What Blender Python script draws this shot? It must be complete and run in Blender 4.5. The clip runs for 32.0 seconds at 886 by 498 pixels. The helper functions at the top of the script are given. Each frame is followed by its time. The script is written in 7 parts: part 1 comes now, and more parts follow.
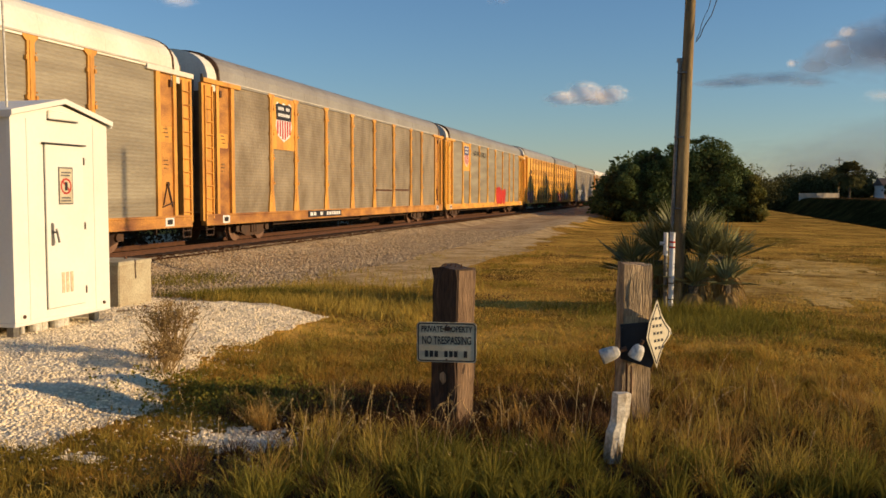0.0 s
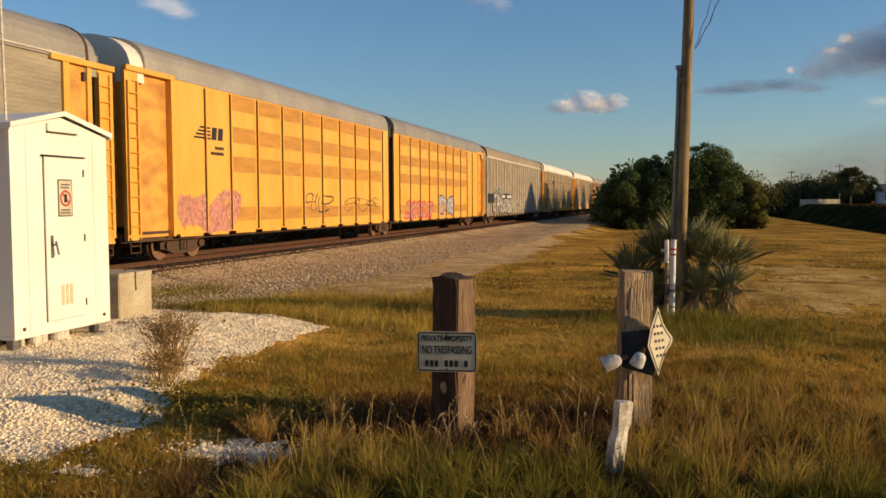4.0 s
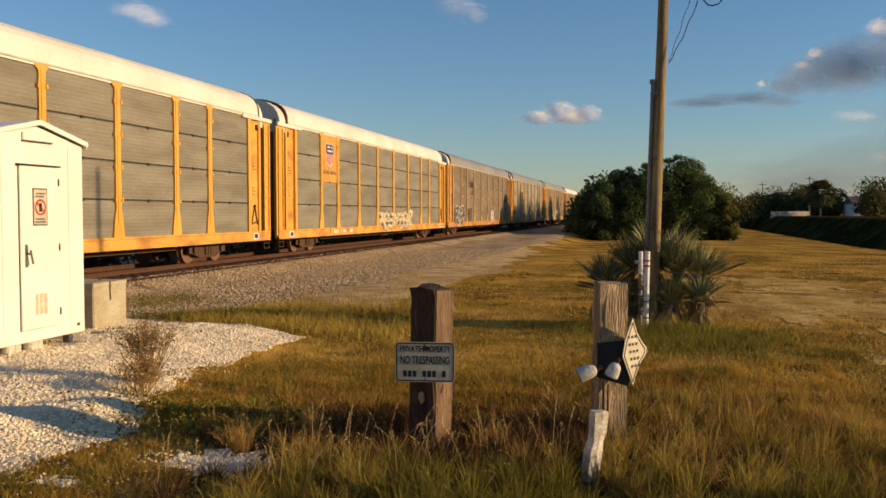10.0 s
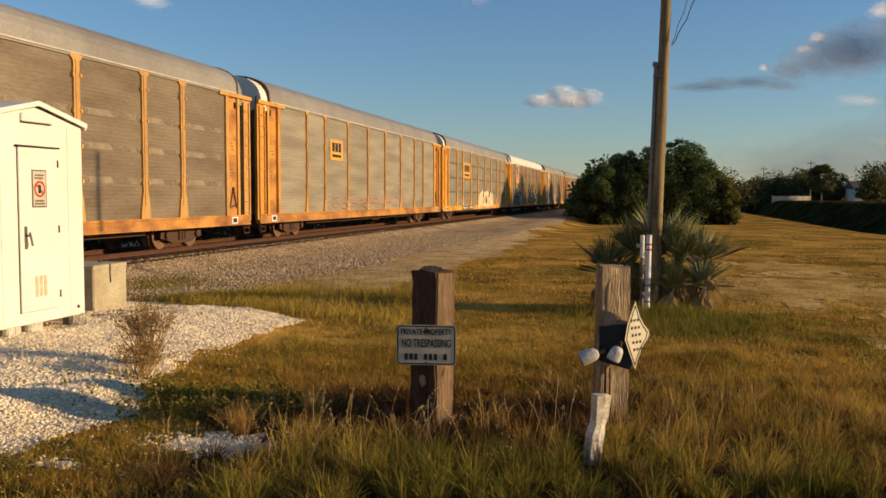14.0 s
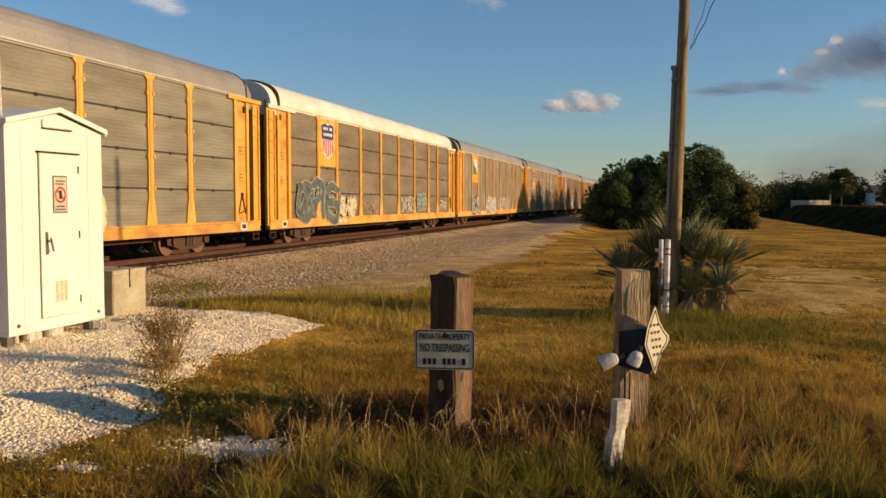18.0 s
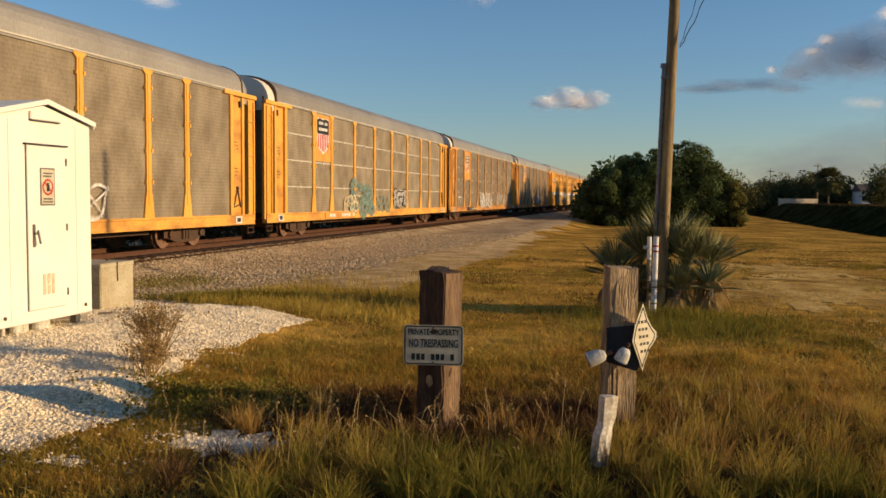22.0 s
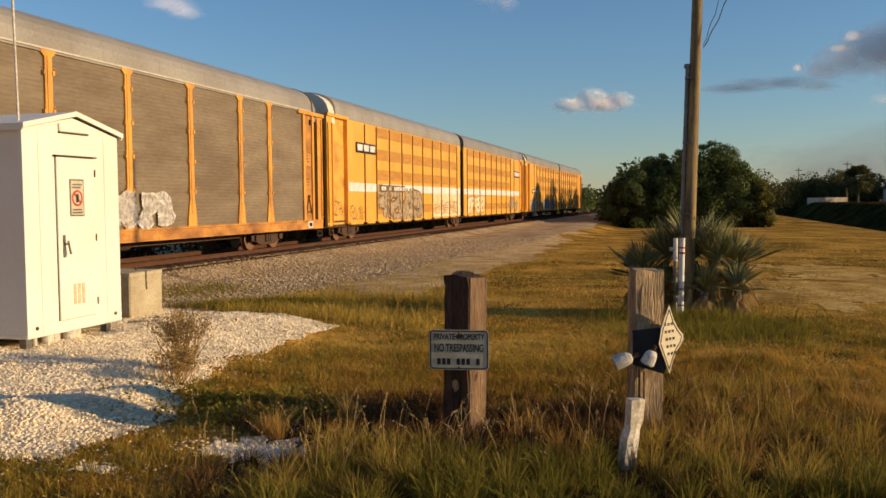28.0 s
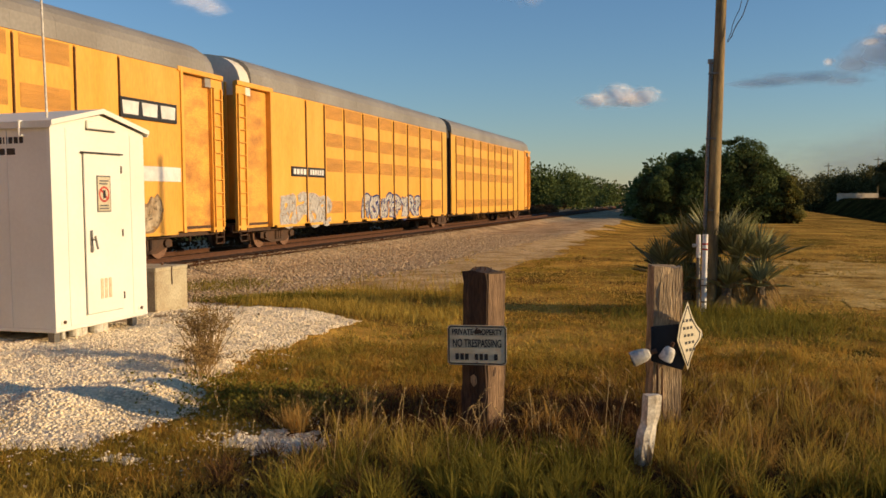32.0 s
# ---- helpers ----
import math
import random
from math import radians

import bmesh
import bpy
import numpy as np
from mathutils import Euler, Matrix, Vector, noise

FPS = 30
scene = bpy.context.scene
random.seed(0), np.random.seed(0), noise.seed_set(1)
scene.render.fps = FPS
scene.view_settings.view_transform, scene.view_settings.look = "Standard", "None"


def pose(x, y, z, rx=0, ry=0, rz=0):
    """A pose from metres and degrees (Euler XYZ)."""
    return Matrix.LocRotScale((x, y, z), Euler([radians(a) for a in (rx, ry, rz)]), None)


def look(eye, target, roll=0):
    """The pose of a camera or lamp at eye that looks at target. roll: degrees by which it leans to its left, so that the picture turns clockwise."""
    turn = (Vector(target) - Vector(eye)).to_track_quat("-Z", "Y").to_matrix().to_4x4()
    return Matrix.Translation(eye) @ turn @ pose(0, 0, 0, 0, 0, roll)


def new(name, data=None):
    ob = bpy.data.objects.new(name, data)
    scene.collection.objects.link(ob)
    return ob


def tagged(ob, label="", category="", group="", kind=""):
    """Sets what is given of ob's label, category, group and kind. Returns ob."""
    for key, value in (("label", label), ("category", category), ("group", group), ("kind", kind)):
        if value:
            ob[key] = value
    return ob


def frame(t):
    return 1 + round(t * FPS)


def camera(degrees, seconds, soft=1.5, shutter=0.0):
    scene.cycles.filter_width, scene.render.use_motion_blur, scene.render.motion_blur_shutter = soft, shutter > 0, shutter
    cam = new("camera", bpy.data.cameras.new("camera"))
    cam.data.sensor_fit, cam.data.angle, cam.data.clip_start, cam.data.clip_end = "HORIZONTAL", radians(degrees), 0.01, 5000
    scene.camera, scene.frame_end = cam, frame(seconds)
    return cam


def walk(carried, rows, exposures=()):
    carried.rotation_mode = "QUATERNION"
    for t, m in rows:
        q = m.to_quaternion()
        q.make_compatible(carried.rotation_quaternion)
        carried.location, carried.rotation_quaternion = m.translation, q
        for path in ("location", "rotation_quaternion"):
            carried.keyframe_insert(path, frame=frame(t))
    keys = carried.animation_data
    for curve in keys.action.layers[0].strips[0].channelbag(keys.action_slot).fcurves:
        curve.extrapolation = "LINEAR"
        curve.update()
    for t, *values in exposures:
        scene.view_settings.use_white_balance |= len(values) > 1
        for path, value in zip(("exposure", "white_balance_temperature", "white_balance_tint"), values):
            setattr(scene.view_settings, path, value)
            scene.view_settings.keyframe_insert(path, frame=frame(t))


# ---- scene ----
fov = 53.40
cam = camera(fov, 32.0, soft=1.6)
walk(cam, [
    (0.0, pose(0.000, 0.000, 1.572, 86.440, -0.107, 14.820)),
    (0.5, pose(-0.004, -0.001, 1.577, 86.482, -0.016, 14.886)),
    (1.0, pose(-0.002, -0.005, 1.572, 86.492, 0.017, 14.864)),
    (1.5, pose(-0.003, 0.008, 1.571, 86.571, 0.067, 14.897)),
    (2.0, pose(0.010, 0.007, 1.572, 86.660, 0.075, 15.228)),
    (2.5, pose(0.001, -0.001, 1.573, 86.649, 0.168, 15.234)),
    (3.0, pose(0.002, 0.005, 1.574, 86.687, 0.157, 15.382)),
    (3.5, pose(-0.001, 0.006, 1.578, 86.870, 0.333, 15.257)),
    (4.0, pose(0.008, 0.027, 1.569, 87.040, 0.366, 14.887)),
    (4.5, pose(-0.008, 0.013, 1.578, 86.991, 0.141, 14.479)),
    (6.5, pose(-0.016, -0.016, 1.571, 87.359, -0.069, 14.207)),
    (7.0, pose(-0.011, -0.010, 1.572, 87.101, -0.088, 14.023)),
    (7.5, pose(-0.007, -0.007, 1.572, 87.325, 0.072, 13.735)),
    (8.0, pose(-0.007, -0.016, 1.577, 87.258, 0.120, 13.509)),
    (8.5, pose(-0.004, -0.024, 1.579, 87.407, 0.088, 13.470)),
    (9.0, pose(-0.001, -0.033, 1.578, 87.466, 0.061, 13.281)),
    (9.5, pose(0.005, -0.040, 1.575, 87.558, 0.079, 13.114)),
    (10.0, pose(-0.002, -0.047, 1.582, 87.687, 0.059, 13.251)),
    (10.5, pose(-0.001, -0.038, 1.580, 87.544, 0.036, 13.272)),
    (11.0, pose(-0.007, -0.034, 1.581, 87.580, 0.084, 13.469)),
    (11.5, pose(-0.013, -0.021, 1.577, 87.578, 0.278, 13.405)),
    (12.0, pose(-0.015, -0.023, 1.574, 87.334, 0.180, 13.368)),
    (12.5, pose(-0.014, -0.021, 1.574, 87.198, 0.064, 13.390)),
    (13.0, pose(-0.015, -0.015, 1.573, 87.066, -0.031, 13.417)),
    (13.5, pose(-0.012, -0.012, 1.569, 86.922, -0.018, 13.414)),
    (14.0, pose(-0.022, -0.004, 1.570, 86.634, -0.086, 13.283)),
    (14.5, pose(-0.028, 0.005, 1.565, 86.632, -0.114, 13.448)),
    (16.5, pose(-0.030, -0.007, 1.559, 87.077, -0.076, 13.917)),
    (17.0, pose(-0.027, -0.003, 1.559, 87.113, -0.065, 14.149)),
    (17.5, pose(-0.027, -0.001, 1.562, 87.013, -0.099, 14.331)),
    (18.0, pose(-0.036, 0.004, 1.563, 86.975, 0.059, 14.370)),
    (18.5, pose(-0.034, 0.007, 1.570, 86.854, 0.152, 14.186)),
    (19.0, pose(-0.032, 0.019, 1.566, 86.734, 0.040, 13.947)),
    (19.5, pose(-0.036, 0.004, 1.572, 86.506, -0.074, 13.688)),
    (20.0, pose(-0.030, 0.001, 1.569, 86.442, -0.104, 13.503)),
    (20.5, pose(-0.033, -0.000, 1.567, 86.475, -0.207, 13.509)),
    (21.0, pose(-0.035, 0.001, 1.571, 86.625, -0.336, 13.484)),
    (21.5, pose(-0.037, -0.006, 1.571, 86.675, -0.363, 13.479)),
    (22.0, pose(-0.039, -0.005, 1.566, 86.676, -0.410, 13.659)),
    (22.5, pose(-0.032, -0.009, 1.567, 86.612, -0.428, 13.826)),
    (23.0, pose(-0.031, -0.011, 1.568, 86.676, -0.439, 13.852)),
    (23.5, pose(-0.033, -0.012, 1.567, 86.829, -0.382, 13.817)),
    (24.0, pose(-0.029, -0.018, 1.568, 86.846, -0.254, 13.781)),
    (24.5, pose(-0.025, -0.021, 1.569, 86.779, -0.090, 13.849)),
    (25.0, pose(-0.020, -0.018, 1.570, 86.750, -0.007, 13.977)),
    (25.5, pose(-0.015, -0.024, 1.567, 86.758, 0.154, 14.044)),
    (26.0, pose(-0.020, -0.013, 1.567, 86.771, 0.138, 14.157)),
    (26.5, pose(-0.025, -0.007, 1.571, 86.612, 0.169, 14.898)),
    (28.5, pose(-0.024, -0.020, 1.568, 87.118, 0.481, 15.284)),
    (29.0, pose(-0.023, -0.018, 1.568, 87.207, 0.519, 14.933)),
    (29.5, pose(-0.015, -0.018, 1.568, 87.180, 0.412, 14.541)),
    (30.0, pose(-0.012, -0.024, 1.571, 86.954, 0.373, 14.451)),
    (30.5, pose(0.016, -0.021, 1.566, 86.737, 0.491, 14.324)),
    (31.0, pose(0.056, -0.059, 1.576, 86.682, 0.638, 14.612)),
    (31.5, pose(0.082, -0.092, 1.578, 86.958, 0.582, 15.481)),
    (32.0, pose(0.039, -0.055, 1.573, 86.718, 0.471, 16.923)),
])


# ---- world, sun ----
SUN_EL, SUN_AZ = 13.0, 4.0          # degrees; azimuth from +x towards +y
sun_dir = Vector((math.cos(radians(SUN_AZ)) * math.cos(radians(SUN_EL)), math.sin(radians(SUN_AZ)) * math.cos(radians(SUN_EL)), math.sin(radians(SUN_EL))))
world = bpy.data.worlds.new("evening_sky")
scene.world = world
world.use_nodes = True
wn, wl = world.node_tree.nodes, world.node_tree.links
sky = wn.new("ShaderNodeTexSky")
sky.sky_type, sky.sun_disc = "NISHITA", False
sky.sun_elevation, sky.sun_rotation = radians(SUN_EL), radians(90 - SUN_AZ)
sky.air_density, sky.dust_density, sky.ozone_density = 1.2, 0.0, 4.7
tint = wn.new("ShaderNodeMix")
tint.data_type, tint.blend_type = "RGBA", "MULTIPLY"
tint.inputs["Factor"].default_value = 1.0
tint.inputs["B"].default_value = (0.98, 0.97, 1.03, 1.0)
wl.new(sky.outputs[0], tint.inputs["A"])
wl.new(tint.outputs["Result"], wn["Background"].inputs[0])
wn["Background"].inputs[1].default_value = 0.122
sun = new("sun", bpy.data.lights.new("sun", "SUN"))
sun.data.energy, sun.data.angle, sun.data.color = 5.3, radians(0.6), (1.0, 0.71, 0.4)
sun.matrix_world = look(sun_dir * 400, (0, 0, 0))
scene.view_settings.exposure = 0.06


# ---- materials ----
def mat(name, colour, rough=0.8, metal=0.0, vary=0.25, scale=3.0, grain=0.3, fine=40.0, bump=0.3, dist=0.01, second=None, per_object=0.0, per_island=0.0, spots=0.5, stretch=(1, 1, 1), spec=0.4):
    """A procedural surface: blotches, fine grain and relief, in metres; 'second' is a stain colour."""
    m = bpy.data.materials.new(name)
    m.use_nodes = True
    n, l = m.node_tree.nodes, m.node_tree.links
    b = n["Principled BSDF"]
    b.inputs["Roughness"].default_value, b.inputs["Metallic"].default_value = rough, metal
    b.inputs["Specular IOR Level"].default_value = spec
    tc = n.new("ShaderNodeTexCoord")
    mp = n.new("ShaderNodeMapping")
    mp.inputs["Scale"].default_value = stretch
    l.new(tc.outputs["Object"], mp.inputs[0])
    oi, far = n.new("ShaderNodeObjectInfo"), n.new("ShaderNodeMath")
    far.operation, far.inputs[1].default_value = "MULTIPLY", 60.0
    l.new(oi.outputs["Random"], far.inputs[0])
    l.new(far.outputs[0], mp.inputs["Location"])
    big = n.new("ShaderNodeTexNoise")
    big.inputs["Scale"].default_value, big.inputs["Detail"].default_value = scale, 5
    small = n.new("ShaderNodeTexNoise")
    small.inputs["Scale"].default_value, small.inputs["Detail"].default_value = fine, 4
    for t in (big, small):
        l.new(mp.outputs[0], t.inputs["Vector"])
    ramp = n.new("ShaderNodeValToRGB")
    c2 = second or tuple(c * (1 - vary) for c in colour[:3]) + (1,)
    ramp.color_ramp.elements[0].color, ramp.color_ramp.elements[1].color = c2, colour
    ramp.color_ramp.elements[0].position, ramp.color_ramp.elements[1].position = spots - 0.16, spots + 0.16
    l.new(big.outputs["Fac"], ramp.inputs[0])
    mix = n.new("ShaderNodeMix")
    mix.data_type, mix.blend_type = "RGBA", "MULTIPLY"
    mix.inputs["Factor"].default_value = 1.0
    gr = n.new("ShaderNodeMapRange")
    gr.inputs["To Min"].default_value, gr.inputs["To Max"].default_value = 1 - grain, 1 + grain
    gr.inputs["From Min"].default_value, gr.inputs["From Max"].default_value = 0.3, 0.7
    l.new(small.outputs["Fac"], gr.inputs["Value"])
    l.new(ramp.outputs[0], mix.inputs["A"])
    l.new(gr.outputs[0], mix.inputs["B"])
    last = mix.outputs["Result"]
    for amount, node, socket in ((per_object, "ShaderNodeObjectInfo", "Random"), (per_island, "ShaderNodeNewGeometry", "Random Per Island")):
        if amount:
            src = n.new(node)
            mr = n.new("ShaderNodeMapRange")
            mr.inputs["To Min"].default_value, mr.inputs["To Max"].default_value = 1 - amount, 1 + amount
            l.new(src.outputs[socket], mr.inputs["Value"])
            mx = n.new("ShaderNodeMix")
            mx.data_type, mx.blend_type = "RGBA", "MULTIPLY"
            mx.inputs["Factor"].default_value = 1.0
            l.new(last, mx.inputs["A"])
            l.new(mr.outputs[0], mx.inputs["B"])
            last = mx.outputs["Result"]
    l.new(last, b.inputs["Base Color"])
    if bump:
        bp = n.new("ShaderNodeBump")
        bp.inputs["Strength"].default_value, bp.inputs["Distance"].default_value = bump, dist
        l.new(small.outputs["Fac"], bp.inputs["Height"])
        l.new(bp.outputs[0], b.inputs["Normal"])
    return m


def lin(r, g, b):
    return (r, g, b, 1.0)


YELLOW = mat("yellow_car_paint", lin(0.78, 0.4, 0.068), 0.45, vary=0.3, scale=0.9, grain=0.08, fine=9, bump=0.08, second=lin(0.66, 0.33, 0.04), per_object=0.04, stretch=(1, 1.6, 0.5))
OCHRE = mat("dull_ochre_paint", lin(0.62, 0.34, 0.09), 0.65, scale=1.6, grain=0.18, fine=14, bump=0.15, second=lin(0.44, 0.24, 0.075), per_object=0.08, stretch=(1, 2, 0.5))
ORANGE = mat("weathered_orange_paint", lin(0.68, 0.33, 0.055), 0.55, scale=1.6, grain=0.14, fine=14, bump=0.15, second=lin(0.42, 0.19, 0.045), per_object=0.08, spots=0.42, stretch=(1, 2, 0.5))
PANEL = mat("weathered_galvanised_panel", lin(0.375, 0.325, 0.22), 0.5, 0.2, scale=0.9, grain=0.14, fine=16, bump=0.12, second=lin(0.25, 0.21, 0.14), per_object=0.06, stretch=(1, 0.3, 2.6))
PANEL_BROWN = mat("stained_olive_panel", lin(0.31, 0.25, 0.16), 0.55, 0.1, scale=1.1, grain=0.16, fine=16, bump=0.12, second=lin(0.19, 0.145, 0.085), per_object=0.06, stretch=(1, 1.2, 0.8))
PANEL_DARK = mat("dirty_brown_panel", lin(0.235, 0.183, 0.115), 0.6, 0.1, scale=0.9, grain=0.14, fine=9, bump=0.12, second=lin(0.16, 0.118, 0.07), per_object=0.07, stretch=(1, 0.45, 1.9))
PANEL_ROW = mat("grey_slatted_panel", lin(0.275, 0.245, 0.17), 0.55, 0.1, scale=0.9, grain=0.12, fine=14, bump=0.12, second=lin(0.19, 0.165, 0.11), per_object=0.07, stretch=(1, 0.5, 2.6))
PANEL_TAUPE = mat("taupe_painted_panel", lin(0.305, 0.242, 0.154), 0.6, scale=0.6, grain=0.08, fine=16, bump=0.1, second=lin(0.23, 0.18, 0.112), per_object=0.05, stretch=(1, 0.5, 2))
VENT = mat("perforated_yellow_steel", lin(0.54, 0.26, 0.045), 0.55, scale=2, grain=0.25, fine=60, bump=0.4, dist=0.01, stretch=(1, 0.5, 3))
ROOF = mat("grey_galvanised_roof", lin(0.36, 0.33, 0.27), 0.5, 0.3, scale=0.5, grain=0.1, fine=12, bump=0.1, second=lin(0.28, 0.25, 0.2), per_object=0.1)
ROOF_WHITE = mat("white_painted_roof", lin(0.78, 0.74, 0.62), 0.5, scale=0.5, grain=0.06, fine=12, bump=0.08, second=lin(0.66, 0.6, 0.47), per_object=0.04)
POST_PALE = mat("pale_steel_post", lin(0.6, 0.54, 0.43), 0.5, scale=2, grain=0.1, fine=20, bump=0.1)
STEEL = mat("dark_grimy_steel", lin(0.07, 0.045, 0.03), 0.75, 0.3, scale=4, grain=0.3, fine=30, bump=0.4, second=lin(0.1, 0.05, 0.025))
WHEEL = mat("rusty_wheel_steel", lin(0.24, 0.13, 0.075), 0.6, 0.3, scale=5, grain=0.3, fine=30, bump=0.3)
JOINT = mat("dark_panel_joint", lin(0.035, 0.03, 0.025), 0.7, scale=4, fine=30)
JOINT_PALE = mat("bare_panel_joint", lin(0.62, 0.56, 0.45), 0.5, scale=4, fine=30)
WHITE = mat("white_sign_paint", lin(0.78, 0.76, 0.7), 0.5, scale=3, grain=0.08, fine=30, bump=0.05)
BLACK = mat("black_lettering_paint", lin(0.02, 0.02, 0.022), 0.6, scale=3, grain=0.2, fine=30, bump=0.05)
RED = mat("red_paint", lin(0.55, 0.035, 0.02), 0.55, scale=3, grain=0.15, fine=20, bump=0.05)
BLUE = mat("navy_paint", lin(0.03, 0.045, 0.16), 0.55, scale=3, grain=0.15, fine=20, bump=0.05)
DARK_TEAL = mat("dark_teal_spray_paint", lin(0.06, 0.085, 0.075), 0.7, scale=3, grain=0.3, fine=14, bump=0.05, second=lin(0.14, 0.16, 0.13))
TEAL = mat("teal_spray_paint", lin(0.2, 0.28, 0.225), 0.7, scale=5, grain=0.2, fine=20, bump=0.05)
PINK = mat("pink_spray_paint", lin(0.6, 0.27, 0.2), 0.7, scale=5, grain=0.2, fine=20, bump=0.05)
SILVER = mat("silver_spray_paint", lin(0.5, 0.47, 0.42), 0.6, scale=5, grain=0.2, fine=20, bump=0.05)
GREEN = mat("green_logo_paint", lin(0.04, 0.2, 0.07), 0.6, scale=5, grain=0.2, fine=20, bump=0.05)


def worn(m, bare, scale=7.0):
    """Lets the steel show where thin paint has flaked; 'bare' is about the share that is gone."""
    n, l = m.node_tree.nodes, m.node_tree.links
    tc, nz, mr = n.new("ShaderNodeTexCoord"), n.new("ShaderNodeTexNoise"), n.new("ShaderNodeMapRange")
    nz.inputs["Scale"].default_value, nz.inputs["Detail"].default_value, nz.inputs["Roughness"].default_value = scale, 6, 0.7
    l.new(tc.outputs["Object"], nz.inputs["Vector"])
    edge = 0.5 + (bare - 0.5) * 0.45
    mr.inputs["From Min"].default_value, mr.inputs["From Max"].default_value = edge - 0.12, edge + 0.12
    l.new(nz.outputs["Fac"], mr.inputs["Value"])
    clear, mx = n.new("ShaderNodeBsdfTransparent"), n.new("ShaderNodeMixShader")
    l.new(mr.outputs[0], mx.inputs[0])
    l.new(clear.outputs[0], mx.inputs[1])
    l.new(n["Principled BSDF"].outputs[0], mx.inputs[2])
    l.new(mx.outputs[0], n["Material Output"].inputs["Surface"])
    return m


for paint, bare in ((DARK_TEAL, 0.3), (TEAL, 0.44), (PINK, 0.35), (SILVER, 0.36)):
    worn(paint, bare)
SPRAY_WHITE = worn(mat("flaking_white_spray_paint", lin(0.72, 0.68, 0.6), 0.7, scale=4, grain=0.15, fine=18, bump=0.05, second=lin(0.5, 0.45, 0.36)), 0.34)
SPRAY_BLACK = worn(mat("thin_black_spray_paint", lin(0.03, 0.028, 0.026), 0.75, scale=4, grain=0.3, fine=18, bump=0.05, second=lin(0.08, 0.065, 0.05)), 0.3)
SPRAY_CREAM = worn(mat("flaking_cream_spray_paint", lin(0.66, 0.56, 0.37), 0.7, scale=4, grain=0.15, fine=18, bump=0.05, second=lin(0.48, 0.38, 0.22)), 0.3)
BAND = worn(mat("dusty_pale_band", lin(0.31, 0.248, 0.165), 0.7, scale=3, grain=0.1, fine=14, bump=0.05), 0.4, 0.9)
FADED_RED = worn(mat("sun_faded_red_paint", lin(0.52, 0.13, 0.06), 0.6, scale=4, grain=0.15, fine=20, bump=0.05, second=lin(0.55, 0.22, 0.09)), 0.2)
RIB_LINE = mat("dark_brown_line", lin(0.16, 0.075, 0.025), 0.7, scale=4, fine=30)
SILL = mat("scuffed_rusty_orange_paint", lin(0.56, 0.26, 0.05), 0.6, scale=1.3, grain=0.22, fine=22, bump=0.2, second=lin(0.22, 0.085, 0.028), per_object=0.08, spots=0.47, stretch=(1, 0.8, 1.6))
SILL_YELLOW = mat("scuffed_yellow_paint", lin(0.74, 0.37, 0.06), 0.55, scale=1.3, grain=0.2, fine=22, bump=0.2, second=lin(0.36, 0.15, 0.035), per_object=0.06, spots=0.43, stretch=(1, 0.8, 1.6))
WASH = mat("patchy_pale_overpaint", lin(0.78, 0.64, 0.41), 0.6, scale=1.4, grain=0.12, fine=12, bump=0.08, second=lin(0.7, 0.47, 0.18), spots=0.44)
SPRAY_GREY = mat("faded_grey_spray_paint", lin(0.45, 0.36, 0.23), 0.7, scale=2.5, grain=0.2, fine=14, bump=0.05, second=lin(0.3, 0.21, 0.11))
SPRAY_BROWN = mat("smudged_dark_spray_paint", lin(0.13, 0.085, 0.05), 0.7, scale=3, grain=0.3, fine=14, bump=0.05, second=lin(0.3, 0.19, 0.08), spots=0.4)
for paint, bare in ((WASH, 0.1), (SPRAY_GREY, 0.3), (SPRAY_BROWN, 0.3)):
    worn(paint, bare, 4.0)
GREY_LETTER = mat("faded_grey_lettering_paint", lin(0.11, 0.1, 0.08), 0.6, scale=3, grain=0.25, fine=20, bump=0.05)
HUT = mat("cream_white_enamelled_steel", lin(0.8, 0.78, 0.68), 0.4, scale=0.9, grain=0.025, fine=25, bump=0.06, dist=0.004, second=lin(0.74, 0.71, 0.6))
HUT_DARK = mat("dark_rubber_gasket", lin(0.03, 0.028, 0.025), 0.7, scale=6, fine=40)
PALE_PVC = mat("pale_conduit", lin(0.66, 0.62, 0.52), 0.5, scale=3, fine=30, bump=0.1)
LOUVRE = mat("tan_louvre", lin(0.72, 0.56, 0.36), 0.6, scale=4, fine=40)
CONCRETE = mat("stained_concrete", lin(0.47, 0.415, 0.27), 0.9, scale=2.5, grain=0.2, fine=35, bump=0.4, second=lin(0.35, 0.28, 0.17))
TIMBER = mat("weathered_creosoted_timber", lin(0.085, 0.05, 0.028), 0.9, scale=3, grain=0.5, fine=30, bump=0.9, dist=0.02, second=lin(0.03, 0.018, 0.01), stretch=(3, 3, 0.35))
TIMBER_LIT = mat("sunned_brown_timber", lin(0.24, 0.15, 0.08), 0.9, scale=3, grain=0.45, fine=30, bump=0.9, dist=0.02, second=lin(0.11, 0.065, 0.035), stretch=(3, 3, 0.35))
TIMBER_PALE = mat("grey_bleached_timber", lin(0.52, 0.37, 0.2), 0.9, scale=3, grain=0.45, fine=30, bump=0.9, dist=0.02, second=lin(0.2, 0.14, 0.08), stretch=(3, 3, 0.35))
STAKE = mat("chipped_white_stake", lin(0.66, 0.6, 0.47), 0.85, scale=9, grain=0.3, fine=40, bump=0.6, second=lin(0.33, 0.26, 0.17), spots=0.42)
